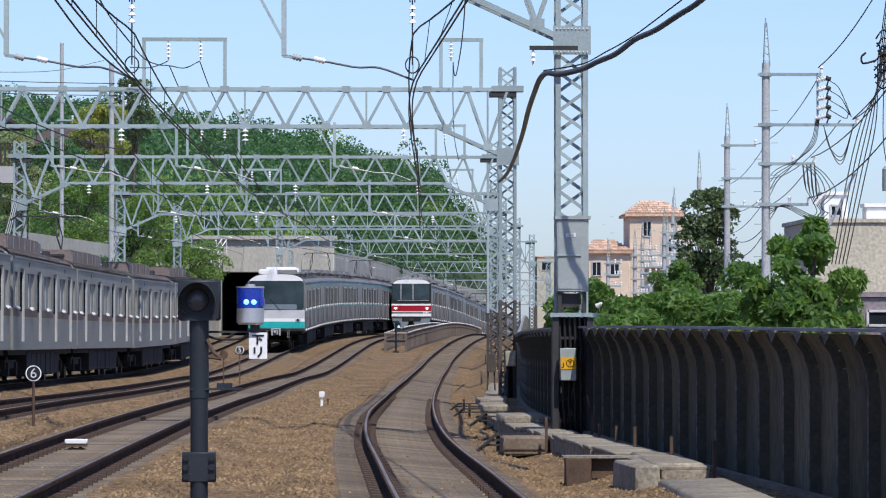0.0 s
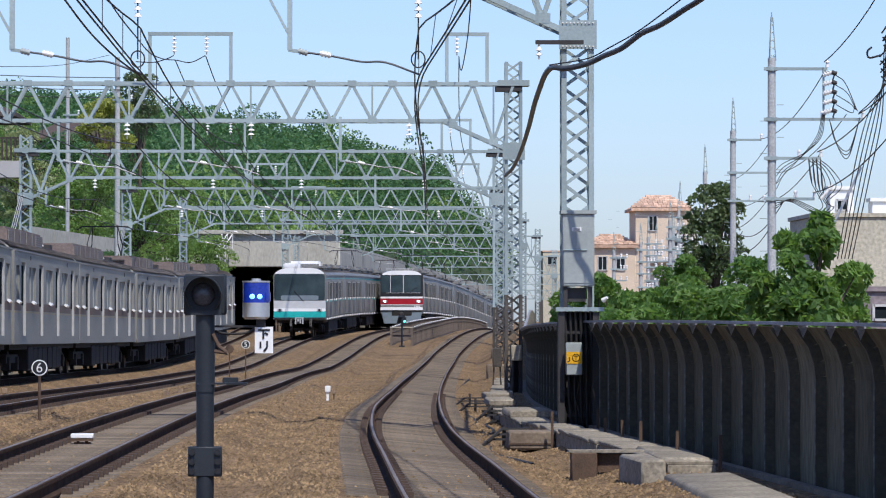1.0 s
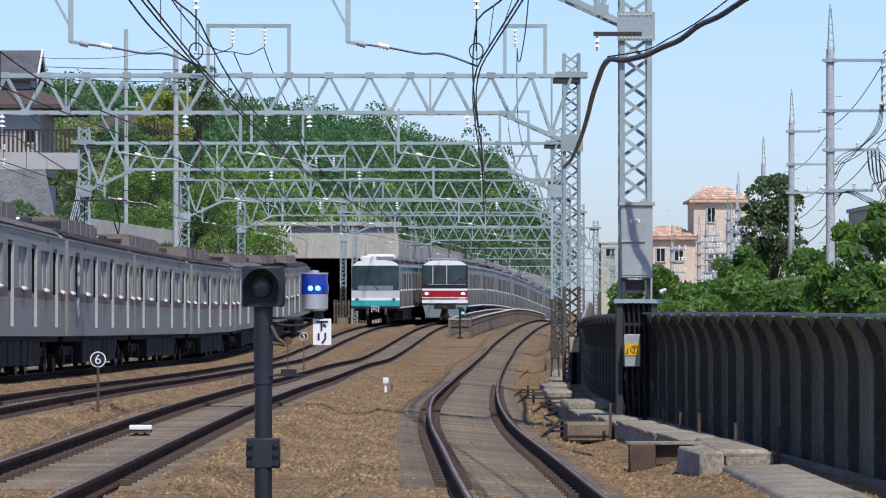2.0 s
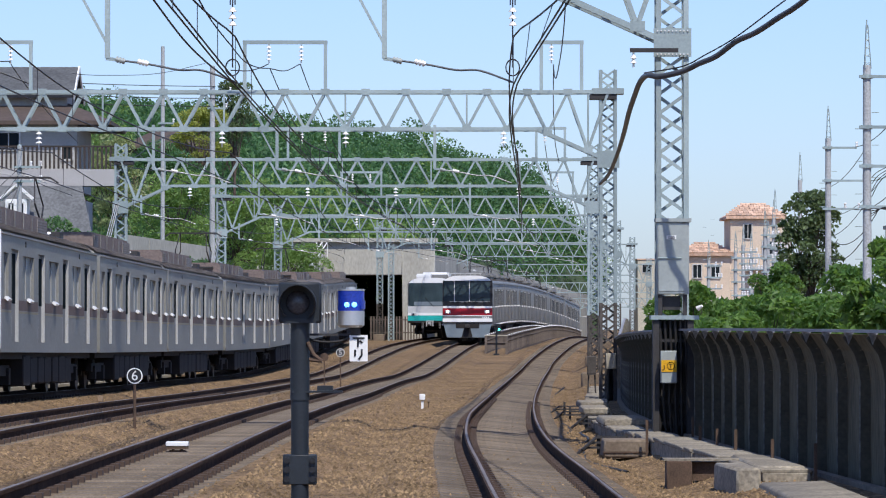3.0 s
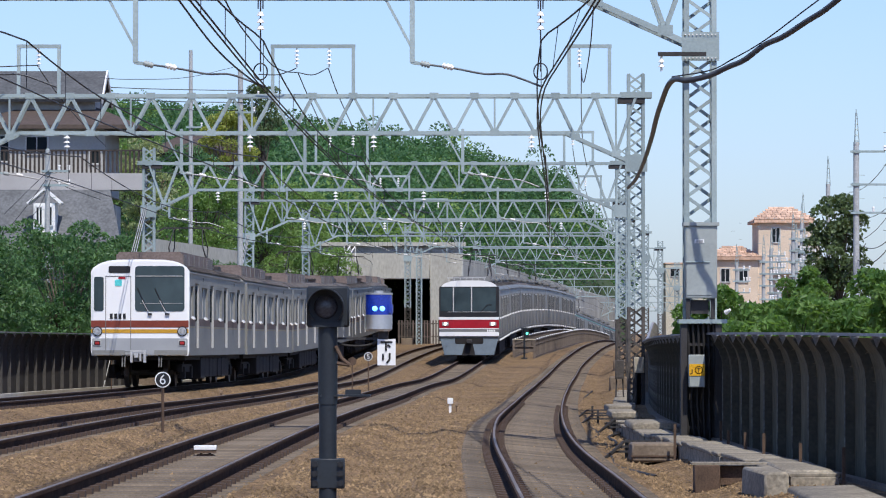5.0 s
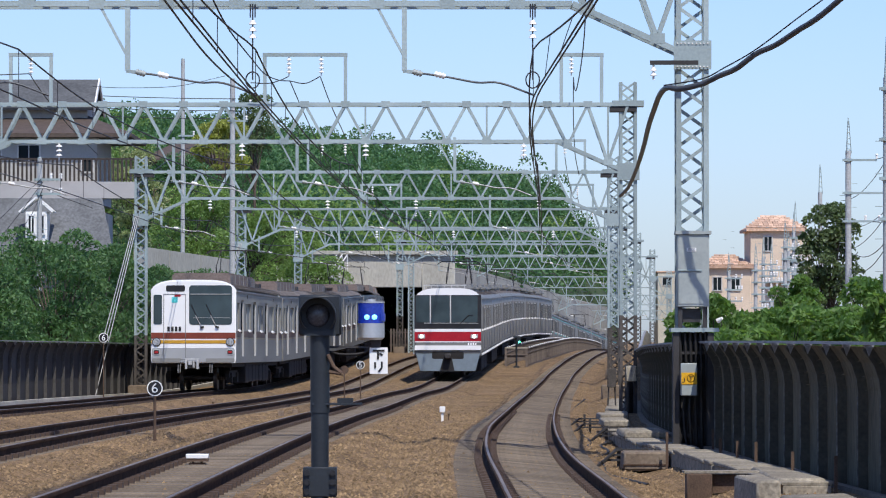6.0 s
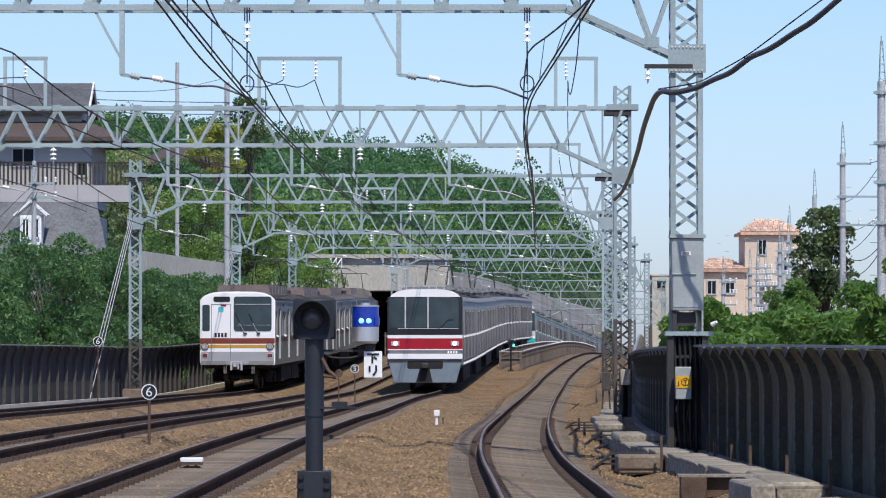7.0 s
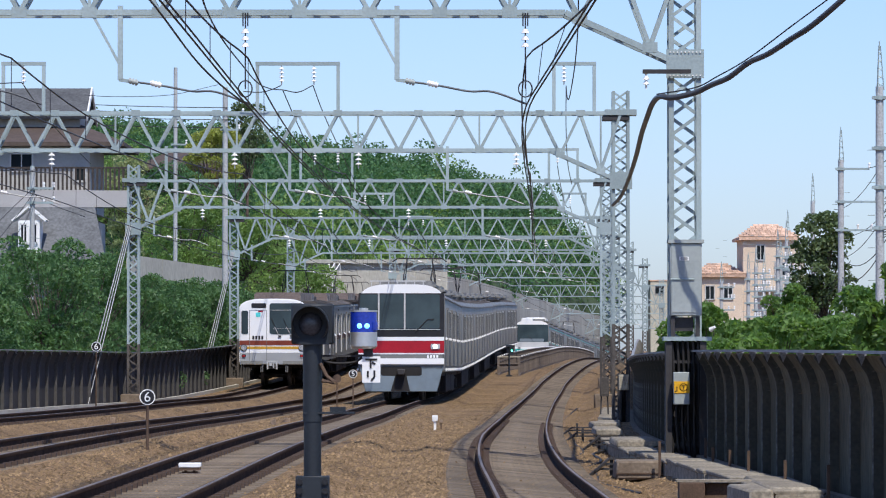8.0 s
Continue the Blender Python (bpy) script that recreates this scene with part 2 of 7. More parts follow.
def bar(bm, p, q, w, h=None, up=(0, 0, 1)):
    """A rectangular bar from p to q, w wide and h high."""
    p, q = Vector(p), Vector(q)
    d = q - p
    if d.length < 1e-6:
        return
    f = d.normalized()
    u = Vector(up)
    if abs(f.dot(u)) > 0.99:
        u = Vector((0, 1, 0))
    s = f.cross(u).normalized()
    u = s.cross(f)
    r = Matrix((s, f, u)).transposed().to_4x4()
    box(bm, (p + q) / 2, (w, d.length, h or w), r)


def rod(bm, p, q, r, r2=None, seg=8):
    """A round rod or cone from p to q."""
    p, q = Vector(p), Vector(q)
    d = q - p
    vs = bmesh.ops.create_cone(bm, cap_ends=True, segments=seg, radius1=r, radius2=r if r2 is None else r2, depth=d.length)["verts"]
    t = Matrix.Translation((p + q) / 2) @ d.to_track_quat("Z", "Y").to_matrix().to_4x4()
    for v in vs:
        v.co = t @ v.co


def ball(bm, c, r, seg=8):
    vs = bmesh.ops.create_uvsphere(bm, u_segments=seg, v_segments=max(4, seg // 2), radius=1)["verts"]
    r = (r, r, r) if isinstance(r, (int, float)) else r
    for v in vs:
        v.co = Vector(c) + Vector((v.co.x * r[0], v.co.y * r[1], v.co.z * r[2]))


def smooth_by_angle(me, deg=40):
    me.shade_smooth()
    me.set_sharp_from_angle(angle=radians(deg))


def part(name, bm, material, parent=None, label="", smooth=True):
    """Links a bmesh as one mesh object under a thing or a part."""
    me = bpy.data.meshes.new(name)
    bm.to_mesh(me)
    bm.free()
    if smooth:
        smooth_by_angle(me)
    me.materials.append(M[material])
    ob = new(name, me)
    if parent:
        ob.parent = parent
    if label:
        tagged(ob, label)
    return ob


def share(name, me, parent, m=None):
    ob = new(name, me)
    ob.parent = parent
    if m:
        ob.matrix_basis = m
    return ob


def raw(name, verts, faces, material, parent=None):
    me = bpy.data.meshes.new(name)
    me.from_pydata(verts, [], faces)
    me.materials.append(M[material])
    ob = new(name, me)
    if parent:
        ob.parent = parent
    return ob


def thing(name, m, label, category, group="", kind=""):
    ob = new(name)
    ob.matrix_basis = m
    return tagged(ob, label, category, group, kind)


def wire(name, pts, r, material, parent=None, label="", category="", group="", seg=5):
    """A round wire along points, as a mesh."""
    V, F = [], []
    pts = [Vector(p) for p in pts]
    for i, p in enumerate(pts):
        d = (pts[min(i + 1, len(pts) - 1)] - pts[max(i - 1, 0)]).normalized()
        u = Vector((0, 0, 1)) if abs(d.z) < 0.95 else Vector((0, 1, 0))
        s = d.cross(u).normalized()
        u = s.cross(d)
        for k in range(seg):
            w = 2 * math.pi * k / seg
            V.append(p + s * r * math.cos(w) + u * r * math.sin(w))
    for i in range(len(pts) - 1):
        for k in range(seg):
            k2 = (k + 1) % seg
            F.append((i * seg + k, i * seg + k2, (i + 1) * seg + k2, (i + 1) * seg + k))
    ob = raw(name, V, F, material, parent)
    ob.data.shade_smooth()
    if not parent:
        tagged(ob, label, category, group)
    return ob


def curve_pts(pts, n=10):
    """Catmull-Rom through points."""
    P = [Vector(p) for p in pts]
    P = [2 * P[0] - P[1]] + P + [2 * P[-1] - P[-2]]
    out = []
    for i in range(1, len(P) - 2):
        for k in range(n):
            t = k / n
            a, b, c, d = P[i - 1], P[i], P[i + 1], P[i + 2]
            out.append(0.5 * (2 * b + (c - a) * t + (2 * a - 5 * b + 4 * c - d) * t * t + (3 * b - a - 3 * c + d) * t ** 3))
    return out + [P[-2]]


def sag(p, q, drop, n=14):
    p, q = Vector(p), Vector(q)
    return [p.lerp(q, i / n) - Vector((0, 0, 4 * drop * (i / n) * (1 - i / n))) for i in range(n + 1)]


def leaves(rng, blobs, per, size, slim=0.30):
    """Pointed leaf clumps scattered near the skin of ellipsoids (x, y, z, rx, ry, rz)."""
    V, F = [], []
    blobs = np.array(blobs, float)
    area = (blobs[:, 3] * blobs[:, 5])
    count = np.maximum(3, (per * area / area.sum())).astype(int)
    for b, c in zip(blobs, count):
        d = rng.normal(size=(c, 3))
        up = rng.random(c) < 0.55
        d[:, 2] = np.where(up, np.abs(d[:, 2]), d[:, 2])
        d /= np.linalg.norm(d, axis=1)[:, None]
        rr = 1 - 0.35 * rng.random(c) ** 2 + 0.10 * rng.random(c)
        P = b[:3] + d * b[3:] * rr[:, None]
        ax = d * 0.5 + rng.normal(size=(c, 3)) * 0.8
        ax[:, 2] -= 0.35
        ax /= np.linalg.norm(ax, axis=1)[:, None]
        sd = np.cross(ax, rng.normal(size=(c, 3)))
        sd /= np.linalg.norm(sd, axis=1)[:, None] + 1e-9
        L = size * (0.6 + 0.8 * rng.random(c))[:, None]
        w = L * slim
        q = np.stack([P - ax * L * 0.5, P + sd * w, P + ax * L * 0.55, P - sd * w], 1).reshape(-1, 3)
        base = len(V)
        V.extend(q.tolist())
        F.extend([(base + 4 * i, base + 4 * i + 1, base + 4 * i + 2, base + 4 * i + 3) for i in range(c)])
    return V, F


# ---------------------------------------------------------------- the line: heights and track centres
def spline(pairs):
    """A smooth function through (along, value) pairs; straight beyond both ends."""
    xs, ys = [p[0] for p in pairs], [p[1] for p in pairs]
    n = len(xs)
    sl = [(ys[i + 1] - ys[i]) / (xs[i + 1] - xs[i]) for i in range(n - 1)]
    m = [sl[0]] + [(sl[i - 1] * (xs[i + 1] - xs[i]) + sl[i] * (xs[i] - xs[i - 1])) / (xs[i + 1] - xs[i - 1]) for i in range(1, n - 1)] + [sl[-1]]

    def f(x):
        if x <= xs[0]:
            return ys[0] + m[0] * (x - xs[0])
        if x >= xs[-1]:
            return ys[-1] + m[-1] * (x - xs[-1])
        i = max(k for k in range(n - 1) if xs[k] <= x)
        h = xs[i + 1] - xs[i]
        t = (x - xs[i]) / h
        return ((2 * t ** 3 - 3 * t * t + 1) * ys[i] + (t ** 3 - 2 * t * t + t) * h * m[i] + (3 * t * t - 2 * t ** 3) * ys[i + 1] + (t ** 3 - t * t) * h * m[i + 1])
    return f


# height of the rail heads along the line: a shallow sag, then a crest, then down
rail_z = spline([(-40, 0.0), (30, 0.04), (60, 0.04), (80, -0.05), (95, -0.16), (110, -0.25), (137, -0.37), (156, -0.44), (180, -0.29), (205, -0.03), (230, 0.30), (260, 0.54), (290, 0.62), (320, 0.36), (360, -0.55), (450, -3.0), (600, -7)])
TRACK = {
    "a": spline([(-40, -10.9), (60, -10.15), (92, -9.75), (112, -9.3), (132, -8.8), (152, -8.02), (172, -7.32), (200, -6.45), (224, -5.85), (255, -5.6), (285, -5.9), (340, -7.0), (420, -8.5)]),
    "b": spline([(-40, -8.0), (57, -5.96), (90, -5.25), (122, -4.6), (165, -3.7), (208, -2.6), (240, -1.2), (268, 0.5), (300, 3.0), (340, 6.5), (420, 14.5), (520, 26)]),
    "c": spline([(-40, -4.2), (42, -2.85), (90, -2.1), (137, -1.33), (156, -0.75), (180, 0.0), (205, 0.8), (228, 1.7), (270, 3.9), (300, 6.0), (340, 9.6), (420, 17.8), (520, 29.5)]),
    "d": spline([(-40, 2.6), (10, 1.35), (34, 1.09), (43, 1.055), (52, 1.035), (58, 1.055), (65, 1.125), (72, 1.235), (80, 1.405), (90, 1.63), (100, 1.88), (112, 2.2), (125, 2.57), (140, 3.03), (160, 3.67), (180, 4.42), (210, 5.6), (250, 7.95), (300, 11.2), (340, 14.2), (420, 21.5), (520, 33)]),
}
# the curving track lies a little lower than the others and is canted, its left rail higher
curve_z = spline([(-40, 0.0), (34, -0.03), (43, -0.05), (52, -0.095), (58, -0.125), (65, -0.145), (72, -0.17), (80, -0.235), (90, -0.325), (100, -0.405), (112, -0.47), (125, -0.53), (140, -0.585), (160, -0.61), (180, -0.54), (210, -0.32), (250, 0.32), (290, 0.55), (320, 0.33), (360, -0.55), (450, -3.0), (600, -7)])
CANT = 0.105


def track_z(key, y):
    return curve_z(y) if key == "d" else rail_z(y)


def track_tilt(key):
    """Roll of the track in its cross-section, as a slope."""
    return -CANT / 1.127 if key == "d" else 0.0

FORMATION = -0.27           # ballast top under the rail head


# ---------------------------------------------------------------- ground
def ground_z(x, y):
    """The formation: flat across the tracks, dished under the lower curving track."""
    px = x - TRACK["d"](y)
    w = 1 - min(1.0, max(0.0, (px - 1.55) / 0.8 if px > 0 else (-px - 0.5) / 0.8))
    return rail_z(y) + FORMATION + (min(0.0, curve_z(y) - rail_z(y)) - 0.06) * w * w * (3 - 2 * w)


def make_ground():
    ys = [-60, -20, 0, 15] + list(np.arange(25, 330, 2.0)) + [335, 345, 360, 380, 410, 450, 500, 600, 900, 1600, 3500]
    offs = [-3000, -900, -300, -120, -60, -30] + list(np.arange(-22, -4, 2.0)) + list(np.arange(-4, 16, 0.3)) + list(np.arange(16, 40.1, 2.0)) + [60, 120, 300, 900, 3000]
    V, F = [], []
    for y in ys:
        for x in offs:
            z = ground_z(x, min(y, 450)) + noise.noise((x * 0.35, y * 0.2, 0)) * 0.03
            if abs(x) > 45 or y > 480:
                z = min(z, -2.5)
            V.append((x, y, z))
    n = len(offs)
    for i in range(len(ys) - 1):
        for k in range(n - 1):
            F.append((i * n + k, i * n + k + 1, (i + 1) * n + k + 1, (i + 1) * n + k))
    ob = raw("ground", V, F, "ballast")
    ob.data.shade_smooth()
    tagged(ob, "brown weathered ballast bed under all the tracks", "ground", kind="structure")
    return ob


make_ground()


def strip(name, fx, y0, y1, step, prof, dz, material, parent=None, key=""):
    """A solid strip of the cross-section prof (x, z) swept along the line x = fx(y)."""
    V, F = [], []
    ys = np.arange(y0, y1 + 0.01, step)
    n = len(prof)
    for y in ys:
        d = (fx(y + 0.5) - fx(y - 0.5))
        for px, pz in prof:
            V.append((fx(y) + px, y - px * d, track_z(key, y) + track_tilt(key) * px + pz + dz))
    for i in range(len(ys) - 1):
        for k in range(n):
            k2 = (k + 1) % n
            F.append((i * n + k, i * n + k2, (i + 1) * n + k2, (i + 1) * n + k))
    F.append(tuple(range(n)))
    F.append(tuple((len(ys) - 1) * n + k for k in reversed(range(n))))
    return raw(name, V, F, material, parent)


def make_track(key, y0, y1, label):
    fx = TRACK[key]
    tr = thing("railway_track", Matrix(), label, "railway track", "running tracks", "structure")
    # raised shoulder of ballast
    sh = [(-2.3, -0.62), (-1.40, -0.172), (1.40, -0.165), (1.9, -0.36)]
    if key != "d":
        sh = [(-1.75, -0.30), (-1.32, -0.135), (-0.88, -0.135), (-0.80, -0.172), (0.80, -0.172), (0.88, -0.135), (1.32, -0.135), (1.75, -0.30)]
    strip("ballast_bed", fx, y0, y1, 1.0 if key == "d" else 2.0, sh, 0, "ballast", tr, key)
    for sx in (-0.5635, 0.5635):
        web = [(-0.062, -0.153), (0.062, -0.153), (0.062, -0.135), (0.012, -0.118), (0.012, -0.045), (0.033, -0.034), (0.033, -0.004), (-0.033, -0.004), (-0.033, -0.034), (-0.012, -0.045), (-0.012, -0.118), (-0.062, -0.135)]
        lift = [(px, pz + track_tilt(key) * sx) for px, pz in web]
        r = strip("rail", lambda y, s=sx: fx(y) + s, y0, y1, 1.0, lift, 0, "rail", tr, key)
        hd = [(-0.016, -0.004), (0.016, -0.004), (0.014, 0.002), (-0.014, 0.002)]
        lift = [(px, pz + track_tilt(key) * sx) for px, pz in hd]
        strip("running_surface", lambda y, s=sx: fx(y) + s, y0, y1, 1.0, lift, 0, "railhead", r, key)
    return tr


A = make_track("a", -30, 420, "far outer track of rusty rails on brown ballast")
B = make_track("b", -30, 480, "outer track of rusty rails on concrete sleepers")
C = make_track("c", -30, 480, "inner track of rusty rails on concrete sleepers")
D = make_track("d", -30, 480, "curving track of worn rails beside the dark fence")


# ---------------------------------------------------------------- fences
def make_fence(name, fx, y0, y1, pitch, side, label, high=1.62, lean=0.20, mt="fence"):
    """Dark panels between upright ribs whose heads bend in over the track; side: +1 when the track lies to the left."""
    th = thing(name, Matrix(), label, "noise barrier", kind="structure")
    prof = [(0.0, 0.0), (0.0, high - 0.46), (-0.02, high - 0.32), (-0.07, high - 0.17), (-lean, high)]
    y = y0
    k = 0
    while y < y1:
        x, x2 = fx(y), fx(y + pitch)
        z, z2 = ground_z(x, y) - 0.05, ground_z(x, y + pitch) - 0.05
        # panel, 0.06 thick
        V, F, b = [], [], 0
        for (px, py, pz) in ((x, y + 0.05, z), (x2, y + pitch - 0.05, z2)):
            for t in (0.0, 0.06):
                for qx, qz in prof:
                    V.append((px + side * (qx + t + 0.05), py, pz + qz))
        n = len(prof)
        for j in range(n - 1):
            for a, c in ((0, 2), (1, 3)):
                F.append((b + a * n + j, b + a * n + j + 1, b + c * n + j + 1, b + c * n + j))
        F.append((b + n - 1, b + 2 * n - 1, b + 4 * n - 1, b + 3 * n - 1))
        F.extend([(b + j, b + n + j, b + n + j + 1, b + j + 1) for j in range(n - 1)])
        raw("panel", V, F, mt, th)
        y += pitch
        k += 1
    bm = bmesh.new()
    for i in range(len(prof) - 1):
        p, q = prof[i], prof[i + 1]
        bar(bm, (side * p[0], 0, p[1]), (side * q[0], 0, q[1]), 0.07, 0.10, up=(1, 0, 0))
    rib = part("rib", bm, mt + "rib", th)
    bm = bmesh.new()
    t = -side * lean
    vs = [bm.verts.new(v) for v in ((t - side * 0.03, -0.07, high + 0.035), (t + side * 0.08, -0.05, high + 0.035), (t + side * 0.02, -0.05, high - 0.10),
                                    (t - side * 0.03, 0.07, high + 0.035), (t + side * 0.08, 0.05, high + 0.035), (t + side * 0.02, 0.05, high - 0.10))]
    for f in ((0, 1, 2), (3, 5, 4), (0, 3, 4, 1), (1, 4, 5, 2), (2, 5, 3, 0)):
        bm.faces.new([vs[i] for i in f])
    cap = part("head_bracket", bm, "fencecap", rib, "pale triangular bracket")
    edge = None
    if mt == "fence":
        bm = bmesh.new()
        box(bm, (-side * 0.056, -0.03, 0.55), (0.012, 0.016, 1.0))
        edge = part("edge_strip", bm, "fenceedge", rib, "thin pale edge strip")
    for i in range(k + 1):
        yy = y0 + i * pitch
        m = Matrix.Translation((fx(yy), yy, ground_z(fx(yy), yy) - 0.05))
        if i == 0:
            rib.matrix_basis = m
        else:
            r = share("rib", rib.data, th, m)
            c = share("head_bracket", cap.data, r)
            tagged(c, "pale triangular bracket")
            if edge:
                tagged(share("edge_strip", edge.data, r), "thin pale edge strip")
    pr = [(-side * lean - 0.05, high + 0.0), (-side * lean + 0.05, high + 0.0), (-side * lean + 0.05, high + 0.03), (-side * lean - 0.05, high + 0.03)]
    strip("capping_rail", fx, y0, y0 + k * pitch, pitch, pr, FORMATION - 0.03, "fencecap", th)
    return th


right_fence_x = spline([(-20, 6.0), (20, 5.2), (40, 4.5), (46, 4.25), (55, 3.95), (65, 3.82), (80, 3.95), (100, 4.6), (120, 5.45), (150, 6.8), (200, 9.2), (260, 12.2)])
left_fence_x = spline([(-20, -15.5), (60, -14.2), (110, -13.4), (126, -12.9), (148, -11.5), (177, -10.2), (200, -9.4), (240, -8.6), (280, -8.6)])
make_fence("noise_barrier_right", right_fence_x, 18, 250, 1.65, 1, "black weathered noise barrier with ribs bent in at the top", 1.57, 0.19)
make_fence("noise_barrier_left", left_fence_x, 60, 284, 1.75, -1, "dark grey-brown noise barrier along the outer track", 1.88, 0.17, "fence2")
strip("plinth", lambda y: right_fence_x(y) - 0.13, 20, 130, 2.0, [(-0.05, -0.1), (0.06, -0.1), (0.06, 0.05), (-0.05, 0.05)], FORMATION, "footing")
tagged(bpy.data.objects["plinth"], "stained concrete plinth under the black noise barrier", "plinth", kind="structure")
strip("kerb", lambda y: left_fence_x(y) + 0.45, 60, 284, 3.0, [(-0.08, -0.05), (0.08, -0.05), (0.08, 0.13), (-0.08, 0.13)], FORMATION, "concrete2")
tagged(bpy.data.objects["kerb"], "pale concrete kerb below the noise barrier", "kerb", kind="structure")


# ---------------------------------------------------------------- overhead line gantries
def lattice_mast(parent, x, y, z0, z1, w, name="mast", foot=0.0):
    """A square mast of four angle bars laced on all sides; its lowest part, up to foot, stained with rust."""
    h = w / 2
    pitch = w * 0.72
    n = max(2, int((z1 - z0) / pitch))
    step = (z1 - z0) / n
    cut = int(foot / step)
    for nm, k0, k1, mt in (("mast_foot", 0, cut, "mastfoot"), (name, cut, n, "steel")):
        if k1 <= k0:
            continue
        bm = bmesh.new()
        za, zb = z0 + k0 * step, z0 + k1 * step
        for sx in (-h, h):
            for sy in (-h, h):
                bar(bm, (x + sx, y + sy, za), (x + sx, y + sy, zb), 0.075, 0.075)
        for i in range(k0, k1):
            za, zb = z0 + i * step, z0 + (i + 1) * step
            for s in (-1, 1):
                a, b = (-h, h) if (i + (s > 0)) % 2 else (h, -h)
                bar(bm, (x + a, y + s * h, za), (x + b, y + s * h, zb), 0.05, 0.012, up=(0, 1, 0))
                bar(bm, (x + s * h, y + a, za), (x + s * h, y + b, zb), 0.012, 0.05, up=(0, 1, 0))
        ob = part(nm, bm, mt, parent, smooth=False)
    return ob


def insulator(bm, p, n=3, r=0.075, gap=0.075):
    """A string of porcelain sheds hanging down from p."""
    for i in range(n):
        z = p[2] - 0.06 - i * gap
        rod(bm, (p[0], p[1], z - 0.028), (p[0], p[1], z + 0.022), r, r * 0.45, 10)
    rod(bm, (p[0], p[1], p[2] - 0.08 - n * gap), p, 0.018, None, 6)


def goal_post(parent, x0, x1, y, z0, z1, strings):
    """A frame standing on the beam from which feeder insulators hang."""
    bm = bmesh.new()
    for x in (x0, x1):
        bar(bm, (x, y, z0), (x, y, z1), 0.085, 0.085)
    bar(bm, (x0 - 0.05, y, z1), (x1 + 0.05, y, z1), 0.09, 0.09)
    fr = part("feeder_frame", bm, "steel", parent, smooth=False)
    for x in strings:
        bm = bmesh.new()
        insulator(bm, (x, y, z1 - 0.05), 4, 0.07, 0.1)
        part("insulator", bm, "porcelain", fr, "white porcelain insulator string")
    return fr


def gantry(y, xl, xr, zb, depth, near, posts=(), masts=(True, True), cells=None, top_up=0.5, mw=0.38):
    """Lattice beam across all tracks between two laced masts; its lower chord bends down to the masts."""
    th = thing("overhead_line_gantry", Matrix(), "galvanised lattice steel gantry spanning the tracks", "gantry", "overhead line gantries")
    zt = zb + depth
    hy = 0.24
    if masts[0]:
        lattice_mast(th, xl, y, ground_z(xl, y) - 0.2, zt + top_up, mw, foot=2.6 if y > 100 else 0.0)
    if masts[1]:
        lattice_mast(th, xr, y, ground_z(xr, y) - 0.2, zt + top_up, mw, foot=2.7 if y > 100 else 0.0)
    for s, on in ((xl, masts[0]), (xr, masts[1])):
        if on and not (s == xr and y < 110):
            bm = bmesh.new()
            box(bm, (s, y, ground_z(s, y) + 0.1), (0.85, 0.85, 0.62))
            bmesh.ops.bevel(bm, geom=bm.edges[:], offset=0.04, segments=1, affect="EDGES")
            part("foundation", bm, "footing", th, "rust-stained concrete foundation block")
    knee = 1.75
    for sy in (-hy, hy):
        for nm, p, q in (("top_chord", (xl, zt), (xr, zt)), ("bottom_chord", (xl + knee, zb), (xr - knee, zb)),
                         ("knee_chord", (xl + 0.15, zb - 0.72), (xl + knee, zb)), ("knee_chord", (xr - 0.15, zb - 0.72), (xr - knee, zb))):
            bm = bmesh.new()
            bar(bm, (p[0], y + sy, p[1]), (q[0], y + sy, q[1]), 0.075, 0.085)
            part(nm, bm, "steel", th, smooth=False)
    for a in (xl, xr):
        for c, q in (((a, y, zt + 0.02), (0.78, 0.56, 0.14)), ((a, y - 0.27, zb - 0.75), (0.55, 0.02, 0.42))):
            bm = bmesh.new()
            box(bm, c, q)
            part("gusset", bm, "steel", th, smooth=False)
        if y > 100:
            # dark plate added to imitate the shaded underside of the beam end
            bm = bmesh.new()
            box(bm, (a - (0.12 if a > 0 else -0.12), y, zt - 0.12), (0.66, 0.5, 0.12))
            part("underside_shade_plate", bm, "darksteel", th, "added dark plate standing in for shade under the beam end", smooth=False)
        if y < 100 and a == xr:
            for k in range(9):
                for zz in (zb - 0.92, zb - 0.58):
                    bm = bmesh.new()
                    rod(bm, (a - 0.22 + 0.055 * k, y - 0.28, zz), (a - 0.22 + 0.055 * k, y - 0.30, zz), 0.011, None, 6)
                    part("rivet", bm, "porcelain", th)
    n = cells or int(round((xr - xl) / 1.0))
    w = (xr - xl) / n
    zig = bmesh.new()
    for i in range(n):
        xa, xm, xb = xl + i * w, xl + (i + 0.5) * w, xl + (i + 1) * w
        low = zb if knee < xm - xl < xr - xl - knee else zb - 0.72 * (1 - min(xm - xl, xr - xm) / knee)
        for sy in (-hy, hy):
            for p, q in (((xa, y + sy, zt), (xm, y + sy, low)), ((xm, y + sy, low), (xb, y + sy, zt))):
                if near and sy < 0:
                    bm = bmesh.new()
                    bar(bm, p, q, 0.055, 0.065)
                    part("diagonal", bm, "steel", th, smooth=False)
                else:
                    bar(zig, p, q, 0.05, 0.06)
        if i % 3 == 1:
            bar(zig, (xm, y - hy, low), (xm, y - hy, zt), 0.045, 0.05)
        if near:
            for zz, xx in ((zt, xa), (low, xm)):
                box(zig, (xx, y - hy - 0.035, zz), (0.22, 0.012, 0.15))
        bar(zig, (xa, y - hy, zt), (xb, y + hy, zt), 0.04, 0.04)
        bar(zig, (xm, y - hy, low), (xm, y + hy, low), 0.04, 0.04)
